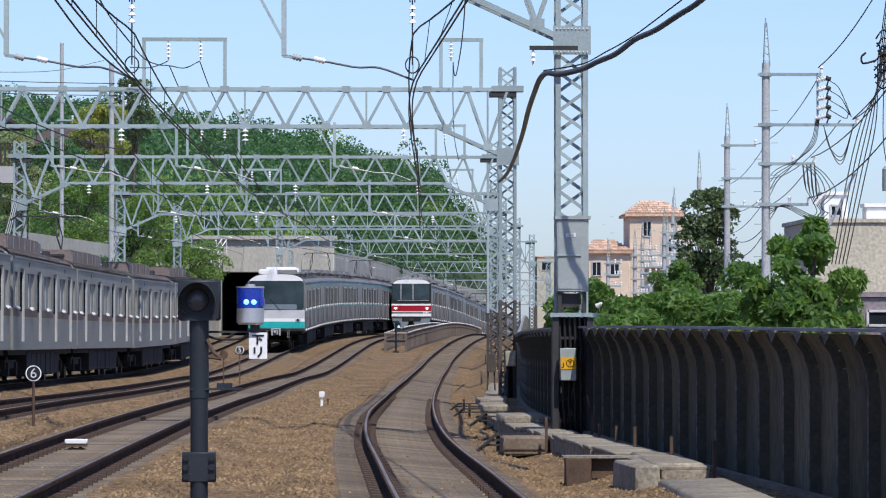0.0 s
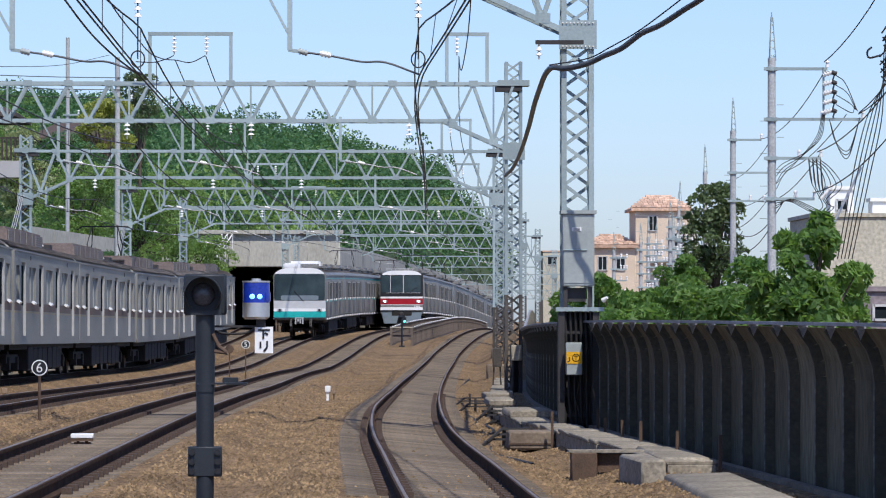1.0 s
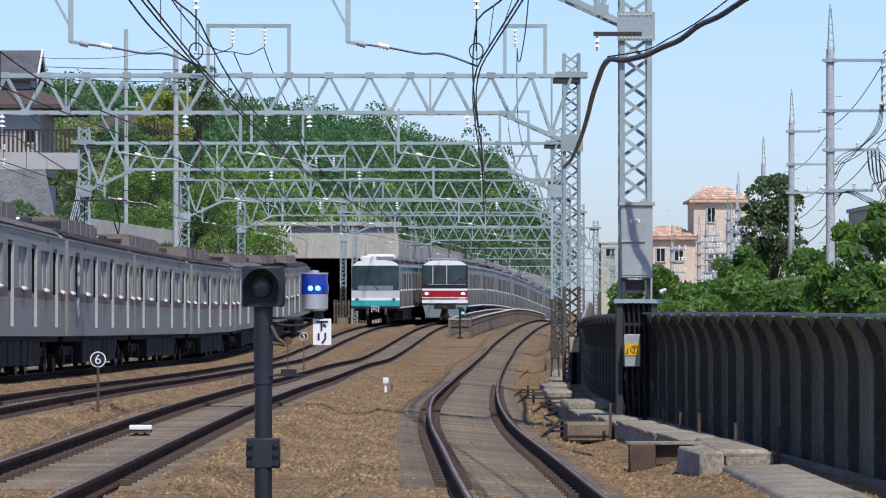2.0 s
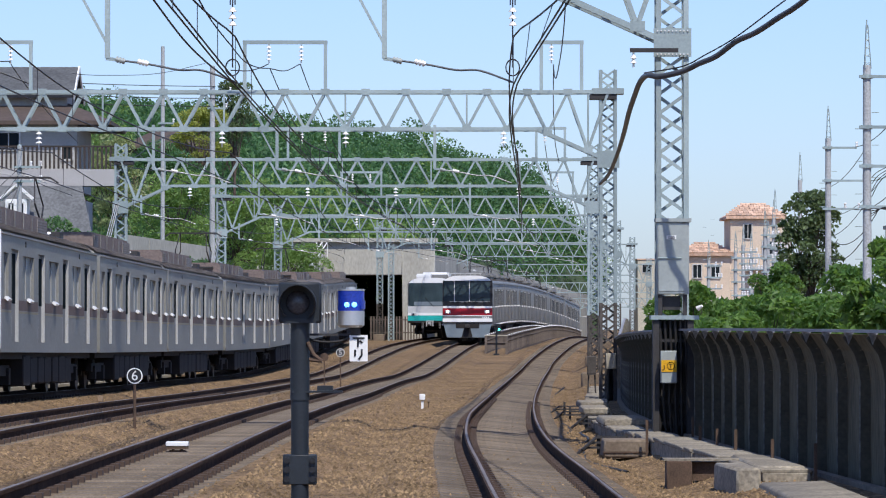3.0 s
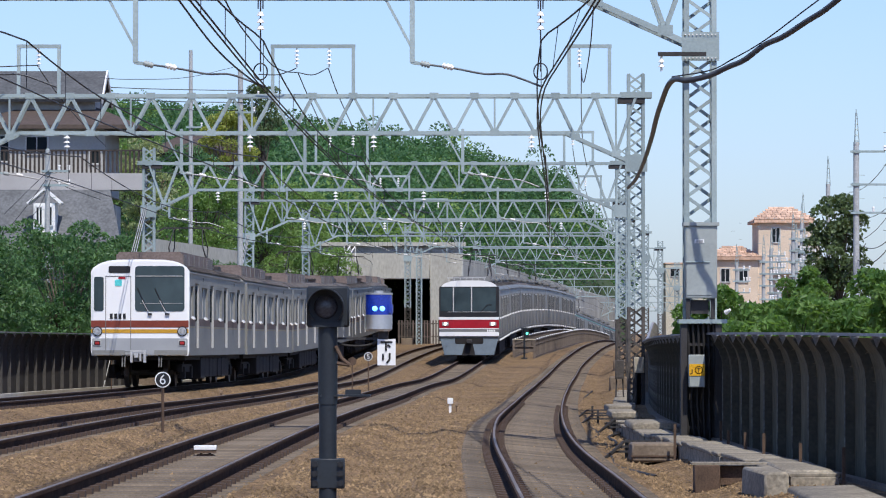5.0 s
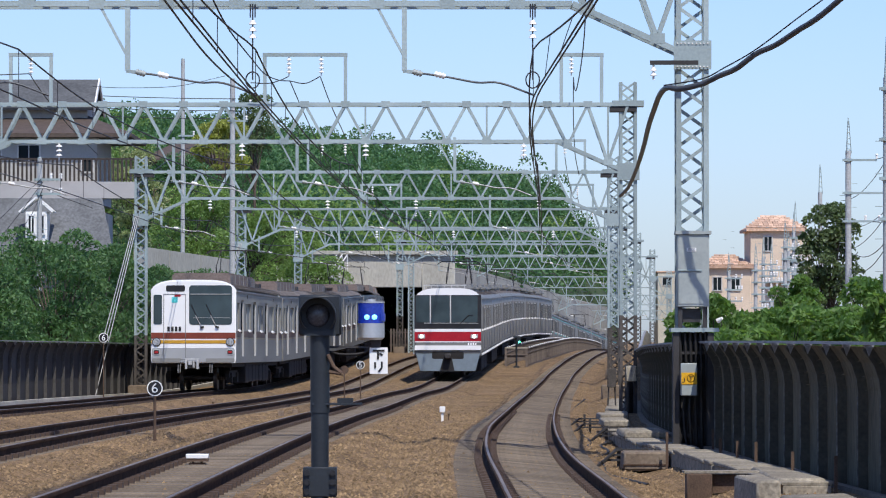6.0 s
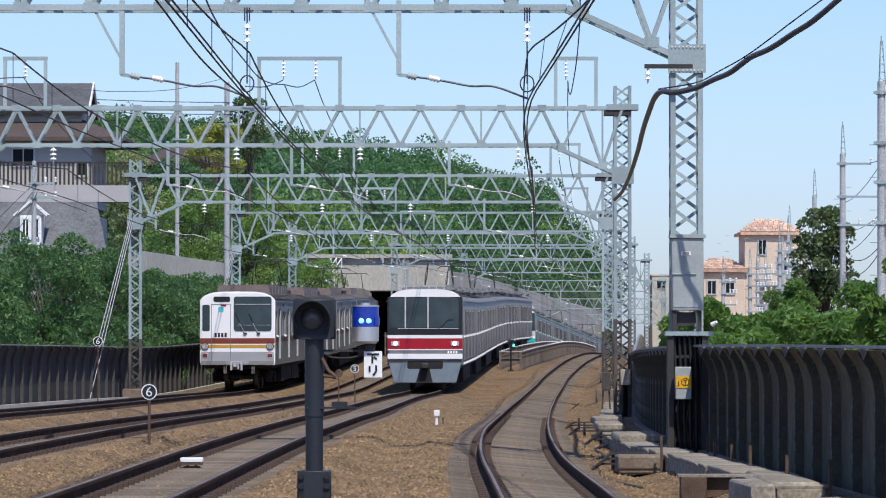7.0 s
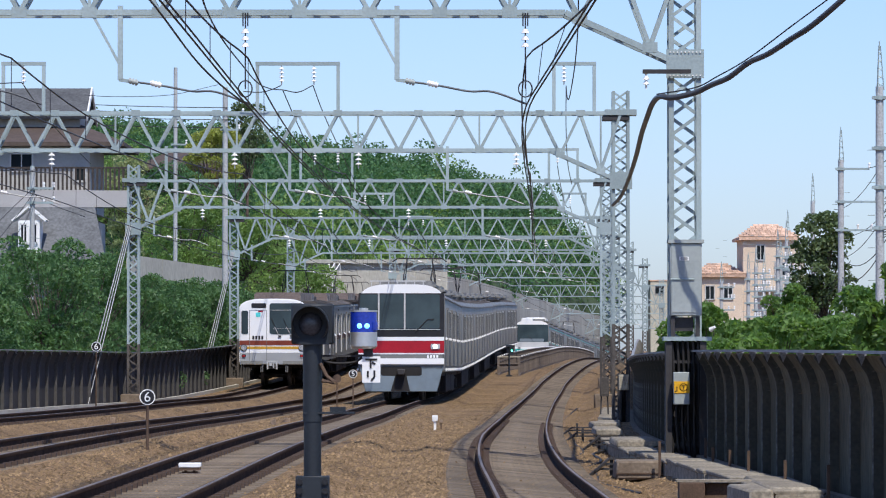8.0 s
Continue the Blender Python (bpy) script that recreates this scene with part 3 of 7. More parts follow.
    tagged(part("lacing", zig, "steel", th, smooth=False), kind="stuff")
    for x0, x1, h, strings in posts:
        goal_post(th, x0, x1, y, zt, zt + h, strings)
    # drop arms left of each track, with insulator and pull-off wire to the contact wire
    for key in "abcd":
        tx = TRACK[key](y) + (-0.27 if key == "c" and y < 100 else 0.14 if key == "d" and y < 100 else 0.0)
        ax = tx - 1.9
        zl = low_at(xl, xr, knee, zb, ax)
        tip = zb - 0.98
        bm = bmesh.new()
        bar(bm, (ax, y - hy, zl + 0.1), (ax, y - hy, tip), 0.075, 0.06)
        bar(bm, (ax - 0.42, y - hy, low_at(xl, xr, knee, zb, ax - 0.42)), (ax, y - hy, tip + 0.2), 0.05, 0.04)
        bar(bm, (ax - 0.02, y - hy, tip), (ax + 0.12, y - hy, tip - 0.02), 0.05, 0.05)
        da = part("drop_arm", bm, "steel", th, smooth=False)
        for k, (q0, q1) in enumerate(((0.12, 0.26), (0.44, 0.60))):
            bm = bmesh.new()
            za, zc = tip - 0.10 * q0, tip - 0.10 * q1 - 0.02
            rod(bm, (ax + q0, y - hy, za), (ax + q1, y - hy, zc), 0.032, None, 8)
            for j in range(3):
                t = 0.2 + 0.3 * j
                c = Vector((ax + q0, y - hy, za)).lerp(Vector((ax + q1, y - hy, zc)), t)
                rod(bm, c - Vector((0.014, 0, 0)), c + Vector((0.014, 0, 0)), 0.046, None, 10)
            part("insulator", bm, "greybox" if k == 0 else "porcelain", da, "ribbed insulator")
        wire("pull_off", curve_pts([(ax + 0.12, y - hy, tip - 0.02), (ax + 0.62, y - hy, tip - 0.09), (ax + 1.05, y - hy, tip - 0.17), (ax + 1.4, y - hy, tip - 0.18), (tx, y - hy, tip - 0.36)], 5), 0.016, "feedersheath" if y < 100 else "paintwire", da)
        if 100 < y < 200:
            bm = bmesh.new()
            insulator(bm, (tx - 0.2, y - hy - 0.1, zb - 0.05), 3, 0.09, 0.11)
            part("insulator", bm, "porcelain", th, "white porcelain insulator")
    return th


def low_at(xl, xr, knee, zb, x):
    d = min(x - xl, xr - x)
    return zb if d > knee else zb - 0.72 * (1 - max(d, 0) / knee)


GANTRIES = []
for gy in (62, 105, 148, 191, 234, 277, 320, 363, 406, 450):
    xl = TRACK["a"](gy) - 2.7 if gy < 240 else TRACK["b"](gy) - 3.2
    xr = TRACK["d"](gy) + 2.6
    zb = 6.23 + (max(0.0, rail_z(gy)) * 0.8 if gy < 330 else rail_z(gy))
    posts, n = [], None
    if gy == 62:
        xr = 3.53
    if gy == 105:
        xl, xr, n = -12.6, 4.4, 17
    if gy == 277:
        xl = -3.3
    if gy == 148:
        xl, xr, n = -10.8, 5.7, 16
    if gy == 105:
        posts = [(-10.9, -9.9, 1.24, (-10.4,)), (-4.6, -2.6, 1.24, (-4.0, -3.2)), (2.75, 3.75, 1.24, (3.0,))]
    elif gy in (148, 191, 234):
        posts = [(TRACK["b"](gy) - 0.9, TRACK["b"](gy) + 0.9, 1.1, (TRACK["b"](gy) - 0.4, TRACK["b"](gy) + 0.4)), (xr - 2.0, xr - 1.0, 1.1, (xr - 1.7,))]
    gantry(gy, xl, xr, zb, 0.92, gy < 160, posts, masts=(gy > 62, True), cells=n, mw=0.40 if gy < 100 else 0.36, top_up=2.2 if gy < 100 else 0.55)
    GANTRIES.append((gy, xl, xr, zb))


# ---------------------------------------------------------------- trains
def body_outline(w, z0, zs, zr, n=6):
    """Half-round roof over straight sides: outline points (x, z), counter-clockwise seen from the tail."""
    h = w / 2
    pts = [(-h + 0.03, z0), (h - 0.03, z0), (h, z0 + 0.12), (h, zs)]
    for i in range(1, n + 1):
        a = math.pi / 2 * i / n
        pts.append((h * (1 - 0.13 * math.sin(a)) * math.cos(a) ** 0.45 if i < n else 0, zs + (zr - zs) * math.sin(a) ** 0.9))
    left = [(-x, z) for x, z in reversed(pts[3:-1])]
    return pts + left + [(-h, z0 + 0.12)]


def sweep(bm, outline, y0, y1):
    va = [bm.verts.new((x, y0, z)) for x, z in outline]
    vb = [bm.verts.new((x, y1, z)) for x, z in outline]
    n = len(outline)
    for k in range(n):
        bm.faces.new((va[k], vb[k], vb[(k + 1) % n], va[(k + 1) % n]))
    bm.faces.new(va)
    bm.faces.new(list(reversed(vb)))
    bmesh.ops.recalc_face_normals(bm, faces=bm.faces[:])


LEN = 19.5
DOORS = (2.45, 7.30, 12.20, 17.05)


def make_gold_roof(car, zr):
    """Long cooling unit over the front half of the roof, insulators and boxes behind it."""
    bm = bmesh.new()
    box(bm, (0, 7.4, zr + 0.05), (1.95, 9.8, 0.52))
    bmesh.ops.bevel(bm, geom=[e for e in bm.edges if abs(e.verts[0].co.z + e.verts[1].co.z) > 2 * zr + 0.3], offset=0.06, segments=2, affect="EDGES")
    unit = part("aircon_unit", bm, "aircon", car)
    for s in (-1, 1):
        for y0, y1, mt in ((2.7, 3.6, "airgrille"), (10.2, 12.0, "airgrille")):
            bm = bmesh.new()
            n = 5
            for k in range(n):
                box(bm, (s * 0.98, (y0 + y1) / 2, zr - 0.03 + 0.06 * k), (0.03, y1 - y0, 0.045))
            part("grille", bm, mt, unit)
        for k in range(4):
            bm = bmesh.new()
            box(bm, (s * 0.98, 4.4 + 1.6 * k, zr + 0.06), (0.02, 0.05, 0.40))
            part("seam", bm, "aircon2", unit)
    for y0, x in ((13.3, 0.6), (13.3, -0.6), (15.9, 0.6), (15.9, -0.6), (17.4, 0.4)):
        bm = bmesh.new()
        for k in range(3):
            rod(bm, (x, y0, zr - 0.06 + 0.07 * k), (x, y0, zr - 0.02 + 0.07 * k), 0.08, 0.05, 8)
        part("roof_insulator", bm, "porcelain", car)
    bm = bmesh.new()
    box(bm, (0.45, 17.9, zr + 0.04), (0.5, 0.9, 0.24))
    box(bm, (-0.3, 16.9, zr + 0.03), (0.4, 0.6, 0.2))
    rod(bm, (0.75, 12.6, zr), (0.75, 19.0, zr - 0.02), 0.03, None, 6)
    part("roof_box", bm, "darksteel", car)


def make_gold_side(car, s, h, z0, zs, skin):
    """Carbody side: skin panels stand proud of the set-back doors and window panes."""
    x = s * (h - 0.0425)
    xin = s * (h - 0.085)
    d = 0.092
    zb, zt = 1.14, 3.02          # door opening
    wb, wt = 2.03, 2.92          # window opening
    bm = bmesh.new()
    box(bm, (x, LEN / 2, (zt + zs) / 2), (d, LEN - 0.1, zs - zt))
    part("cant_panel", bm, skin, car)
    bm = bmesh.new()
    box(bm, (x, LEN / 2, (z0 + zb) / 2), (d, LEN - 0.1, zb - z0))
    part("sole_panel", bm, skin, car)
    edges = [0.05] + [v for yd in DOORS for v in (yd - 0.65, yd + 0.65)] + [LEN - 0.05]
    for k in range(0, len(edges), 2):
        a, b = edges[k], edges[k + 1]
        end = k == 0 or k == len(edges) - 2
        wa, wz = (a + 0.80, b - 0.80) if not end else (a + 0.45, b - 0.45)
        bm = bmesh.new()
        box(bm, (x, (a + b) / 2, (zb + wb) / 2), (d, b - a, wb - zb))
        box(bm, (x, (a + b) / 2, (wt + zt) / 2), (d, b - a, zt - wt))
        box(bm, (x, (a + wa) / 2, (wb + wt) / 2), (d, wa - a, wt - wb))
        box(bm, (x, (b + wz) / 2, (wb + wt) / 2), (d, b - wz, wt - wb))
        part("side_panel", bm, skin, car)
        for nm, zc, hh, mt in (("brown_band", 1.885, 0.21, "brownside"), ("gold_band", 1.745, 0.045, "goldside")):
            bm = bmesh.new()
            box(bm, (s * (h + 0.004), (a + b) / 2, zc), (0.010, b - a - 0.02, hh))
            part(nm, bm, mt, car)
        if k == 0 and wz - wa < 0.3:
            continue
        # the pane's pale colour paints in the reflected sky
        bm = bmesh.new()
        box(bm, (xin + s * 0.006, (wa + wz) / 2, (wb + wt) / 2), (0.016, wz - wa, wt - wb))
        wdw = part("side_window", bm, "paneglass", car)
        for y, ww in ((wa + 0.03, 0.05), ((wa + wz) / 2, 0.05), (wz - 0.03, 0.05)):
            bm = bmesh.new()
            box(bm, (xin + s * 0.022, y, (wb + wt) / 2), (0.03, ww, wt - wb))
            part("frame_upright", bm, "winsill", wdw)
        # added white block under the window imitates a glint of the sun
        bm = bmesh.new()
        box(bm, (s * (h + 0.045), (wa + wz) / 2, wb - 0.03), (0.10, min(0.6, (wz - wa) * 0.6), 0.05), Matrix.Rotation(s * 0.7, 4, "Y"))
        part("window_glint_block", bm, "trainwhite", wdw, "added white block standing in for a sun glint")
    for yd in DOORS:
        bm = bmesh.new()
        for q in (-0.325, 0.325):
            box(bm, (xin + s * 0.004, yd + q, (zb + zt) / 2), (0.03, 0.64, zt - zb))
        dr = part("door", bm, "doorface", car)
        bm = bmesh.new()
        for q in (-0.325, 0.325):
            box(bm, (xin + s * 0.022, yd + q, 2.43), (0.012, 0.52, 1.02))
        part("door_window", bm, "glass", dr, "dark door glass")
        for q in (-0.64, 0.64):
            bm = bmesh.new()
            box(bm, (xin + s * 0.044, yd + q, (zb + zt) / 2), (0.088, 0.045, zt - zb))
            part("door_jamb", bm, "jamb", dr)
    for yv in (4.3, 15.2):
        bm = bmesh.new()
        for q in (0, 0.12):
            rod(bm, (s * h, yv, 3.13 + q * 0.5), (s * (h + 0.02), yv, 3.13 + q * 0.5), 0.03, None, 8)
        part("side_lamp", bm, "black", car)


def make_car(style, cab):
    """One coach, its near end at y = 0 and its far end at y = LEN, the rail heads at z = 0."""
    w = 2.80
    word = {"gold": "silver metro coach with brown and gold bands", "red": "silver commuter coach with red bands", "teal": "silver metro coach with teal bands"}[style]
    car = thing("train_car", Matrix(), word + (" and a driving cab" if cab else ""), "train car", {"gold": "outbound train", "red": "inbound train", "teal": "second outbound train"}[style])
    skin = "alu" if style == "gold" else "alur"
    h = w / 2
    gold = style == "gold"
    deep = 0.085 if gold else 0.0
    z0, zs, zr = 0.93, 3.28, 3.64
    bm = bmesh.new()
    sweep(bm, body_outline(w - 2 * deep, z0, zs, zr), 0.05, LEN)
    bmesh.ops.bevel(bm, geom=[e for e in bm.edges if abs(e.verts[0].co.y - e.verts[1].co.y) < 0.01], offset=0.03, segments=1, affect="EDGES")
    body = part("body", bm, skin, car)
    bm = bmesh.new()
    ol = [(x * 0.985, z + 0.012) for x, z in body_outline(w, z0, zs, zr) if z > zs + 0.10]
    ol.sort(key=lambda p: -p[0])
    va = [bm.verts.new((x, 0.15, z)) for x, z in ol]
    vb = [bm.verts.new((x, LEN - 0.1, z)) for x, z in ol]
    for k in range(len(ol) - 1):
        bm.faces.new((va[k], vb[k], vb[k + 1], va[k + 1]))
    bmesh.ops.solidify(bm, geom=bm.faces[:], thickness=0.01)
    part("roof_skin", bm, "roof", car)
    # roof units
    if gold:
        make_gold_roof(car, zr)
    for yc in (() if gold else (5.0, 14.5) if style == "red" else (3.9, 9.75, 15.6)):
        bm = bmesh.new()
        box(bm, (0, yc, zr + 0.13), (2.0, 3.6 if style == "red" else 3.5, 0.32))
        bmesh.ops.bevel(bm, geom=[e for e in bm.edges], offset=0.12, segments=2, affect="EDGES")
        part("aircon_unit", bm, "aircon2", car)
    # band along the side, doors and windows
    for s in (-1, 1):
        x = s * h
        bands = {"gold": [], "red": [], "teal": [(1.93, 0.09, "tealband"), (3.15, 0.07, "tealband")]}[style]
        for zc, hh, mt in bands:
            bm = bmesh.new()
            box(bm, (x, LEN / 2, zc), (0.012, LEN - 0.3, hh))
            part("side_band", bm, mt, car)
        bm = bmesh.new()
        box(bm, (x + s * 0.01, LEN / 2, zs + 0.02), (0.05, LEN - 0.1, 0.04))
        box(bm, (x - s * 0.004, LEN / 2, z0 + 0.03), (0.03, LEN - 0.1, 0.07))
        part("gutter", bm, skin, car)
        if gold:
            make_gold_side(car, s, h, z0, zs, skin)
            continue
        for yd in DOORS:
            bm = bmesh.new()
            for q in (-0.33, 0.33):
                box(bm, (x - s * 0.012, yd + q, 2.07), (0.05, 0.645, 1.86))
            bmesh.ops.bevel(bm, geom=bm.edges[:], offset=0.008, segments=1, affect="EDGES")
            d = part("door", bm, "doorface", car)
            bm = bmesh.new()
            for q in (-0.33, 0.33):
                box(bm, (x + s * 0.012, yd + q, 2.50), (0.012, 0.50, 0.92))
            part("door_window", bm, "sideglass", d, "dark door glass")
            for q in (-0.70, 0.70):
                bm = bmesh.new()
                box(bm, (x + s * 0.012, yd + q, 2.07), (0.035, 0.05, 1.9))
                part("door_jamb", bm, "doorface", d)
        for k in range(3):
            ya, yb = DOORS[k] + 1.0, DOORS[k + 1] - 1.0
            ym = (ya + yb) / 2
            bm = bmesh.new()
            box(bm, (x + s * 0.004, ym, 2.47), (0.016, yb - ya, 0.86))
            wdw = part("side_window", bm, "sideglass", car)
            for nm, c, q in (("frame_upright", (x + s * 0.012, ya, 2.47), (0.024, 0.06, 0.95)), ("frame_upright", (x + s * 0.012, yb, 2.47), (0.024, 0.06, 0.95)), ("frame_upright", (x + s * 0.012, ym, 2.47), (0.024, 0.05, 0.90)),
                             ("frame_rail", (x + s * 0.012, ym, 2.93), (0.022, yb - ya, 0.05))):
                bm = bmesh.new()
                box(bm, c, q)
                part(nm, bm, "winsill", wdw)
        if style != "gold":
            bm = bmesh.new()
            for k in range(5):
                box(bm, (x + s * 0.003, LEN / 2, 1.12 + 0.13 * k), (0.014, LEN - 0.4, 0.03))
            part("side_ribs", bm, skin, car)
            # two rows of small white blocks, added to imitate sun glints along the side
            for zl in (1.0, 2.0):
                bm = bmesh.new()
                box(bm, (0, 0, 0), (0.075, 0.11, 0.08), Matrix.Rotation(s * 0.7, 4, "Y"))
                led = part("sill_ledge", bm, "trainwhite", car)
                led.matrix_basis = Matrix.Translation((x + s * 0.03, 0.8, zl))
                for k in range(1, 8):
                    share("sill_ledge", led.data, car, Matrix.Translation((x + s * 0.03, 0.8 + k * 2.44, zl)))
    # underframe gear, bogies
    bm = bmesh.new()
    box(bm, (0, LEN / 2, 0.86), (2.5, LEN - 0.6, 0.14))
    part("underframe", bm, "undergear", car)
    rng = random.Random(5)
    for yc in (5.6, 7.0, 8.4, 9.8, 11.2, 12.6, 13.9):
        for s in (-1, 1):
            bm = bmesh.new()
            box(bm, (s * 0.92, yc + rng.uniform(-0.1, 0.1), 0.54), (0.72, rng.uniform(1.15, 1.35), rng.uniform(0.55, 0.66)))
            bmesh.ops.bevel(bm, geom=bm.edges[:], offset=0.03, segments=1, affect="EDGES")
            part("equipment_case", bm, "undergear", car)
    for yc in (3.0, 16.5):
        bm = bmesh.new()
        for s in (-1, 1):
            bar(bm, (s * 0.98, yc - 1.5, 0.55), (s * 0.98, yc + 1.5, 0.55), 0.14, 0.22)
            for q in (-1.05, 1.05):
                box(bm, (s * 1.02, yc + q, 0.43), (0.18, 0.34, 0.34))
        box(bm, (0, yc, 0.6), (1.9, 0.5, 0.28))
        bg = part("bogie", bm, "undergear", car)
        for q in (-1.05, 1.05):
            bm = bmesh.new()
            rod(bm, (-0.75, yc + q, 0.43), (0.75, yc + q, 0.43), 0.08, None, 8)
            for s in (-1, 1):
                rod(bm, (s * 0.50, yc + q, 0.43), (s * 0.63, yc + q, 0.43), 0.43, None, 20)
            part("wheelset", bm, "wheel", bg)
    bm = bmesh.new()
    box(bm, (0, LEN + 0.24, 2.1), (1.2, 0.52, 2.2))
    part("gangway", bm, "undergear", car)
    return car


def pantograph(car, yc):
    """A folding diamond current collector, raised to the contact wire, on the roof."""
    bm = bmesh.new()
    box(bm, (0, yc, 3.78), (1.5, 1.6, 0.06))
    base = part("pantograph", bm, "darksteel", car)
    for s in (-0.6, 0.6):
        for q, k in ((-0.9, 1), (0.9, -1)):
            bm = bmesh.new()
            rod(bm, (s, yc + k * 0.25, 3.82), (s * 0.9, yc + q, 4.35), 0.022, None, 6)
            rod(bm, (s * 0.9, yc + q, 4.35), (s * 0.75, yc + 0.12 * (-k), 4.95), 0.018, None, 6)
            part("arm", bm, "darksteel", base)
    for q in (-0.14, 0.14):
        bm = bmesh.new()
        bar(bm, (-0.8, yc + q, 4.98), (0.8, yc + q, 4.98), 0.05, 0.04)
        for s in (-1, 1):
            bar(bm, (s * 0.8, yc + q, 4.98), (s * 0.98, yc + q, 4.86), 0.04, 0.03)
        part("collector_strip", bm, "darksteel", base)


def plate(bm, pts, y, th):
    """A flat plate with the outline pts (x, z), from y forward to y - th."""
    va = [bm.verts.new((x, y - th, z)) for x, z in pts]
    vb = [bm.verts.new((x, y, z)) for x, z in pts]
    n = len(pts)
    for k in range(n):
        bm.faces.new((va[k], va[(k + 1) % n], vb[(k + 1) % n], vb[k]))
    bm.faces.new(va)
    bm.faces.new(list(reversed(vb)))
    bmesh.ops.recalc_face_normals(bm, faces=bm.faces[:])


def rounded(x0, x1, z0, z1, r, n=4):
    out = []
    for cx, cz, a0 in ((x1 - r, z0 + r, -90), (x1 - r, z1 - r, 0), (x0 + r, z1 - r, 90), (x0 + r, z0 + r, 180)):
        for i in range(n + 1):
            a = radians(a0 + 90 * i / n)
            out.append((cx + r * math.cos(a), cz + r * math.sin(a)))
    return out


def slab(car, name, x0, x1, z0, z1, r, y, th, mt, label="", up=None):
    bm = bmesh.new()
    plate(bm, rounded(x0, x1, z0, z1, r), y, th)
    return part(name, bm, mt, up or car, label)


def writing(car, text, x, z, size, y, mt):
    """Raised figures from the built-in font, as a mesh."""
    cu = bpy.data.curves.new("figures", "FONT")
    cu.body, cu.size, cu.extrude, cu.align_x = text, size, 0.004, "CENTER"
    tmp = bpy.data.objects.new("figures", cu)
    scene.collection.objects.link(tmp)
    dg = bpy.context.evaluated_depsgraph_get()
    me = bpy.data.meshes.new_from_object(tmp.evaluated_get(dg))
    bpy.data.objects.remove(tmp)
    me.transform(Matrix.Translation((x, y, z)) @ Matrix.Rotation(math.pi / 2, 4, "X"))
    me.materials.clear()
    me.materials.append(M[mt])
    ob = new("lettering", me)
    ob.parent = car
    return ob


def headlamp(car, x, z, r, y, lit, square=False):
    bm = bmesh.new()
    if square:
        plate(bm, rounded(x - r * 1.5, x + r * 1.5, z - r * 0.85, z + r * 0.85, 0.03), y, 0.03)
    else:
        rod(bm, (x, y, z), (x, y - 0.035, z), r, None, 20)
    base = part("headlight", bm, "silver", car)
    bm = bmesh.new()
    rod(bm, (x, y - 0.03, z), (x, y - 0.05, z), r * 0.72, None, 16)
    part("lamp_lens", bm, lit, base)


def coupler(car):
    bm = bmesh.new()
    box(bm, (0, -0.25, 0.86), (0.26, 0.5, 0.22))
    bmesh.ops.bevel(bm, geom=bm.edges[:], offset=0.02, segments=1, affect="EDGES")
    cp = part("coupler", bm, "coupler", car)
    bm = bmesh.new()
    for x in (-0.19, 0.19):
        box(bm, (x, -0.52, 0.90), (0.07, 0.14, 0.34))
    box(bm, (0, -0.52, 1.06), (0.46, 0.12, 0.05))
    box(bm, (-0.05, -0.54, 0.93), (0.12, 0.16, 0.12))
    rod(bm, (0.06, -0.58, 0.78), (0.06, -0.58, 1.0), 0.035, None, 8)
    part("coupler_head", bm, "jamb", cp)
    for x in (-0.5, 0.55):
        bm = bmesh.new()
        for q in (0, 0.07):
            rod(bm, (x + q, -0.05, 0.98), (x + q * 1.02, -0.16, 0.6), 0.022, None, 6)
        part("air_hose", bm, "coupler", cp)


def face_outline(w, z0, zs, zr):
    return body_outline(w, z0, zs, zr, 6)


def brow(face, w, zs, zr, zcut, y):
    """White crown over the windscreen that follows the arch of the roof."""
    pts = [(x * 0.985, z) for x, z in body_outline(w, 1.0, zs, zr, 10) if z > zcut]
    pts = [(pts[0][0] + 0.02, zcut)] + pts + [(pts[-1][0] - 0.02, zcut)]
    bm = bmesh.new()
    plate(bm, pts, y, 0.012)
    part("white_brow", bm, "trainwhite", face)


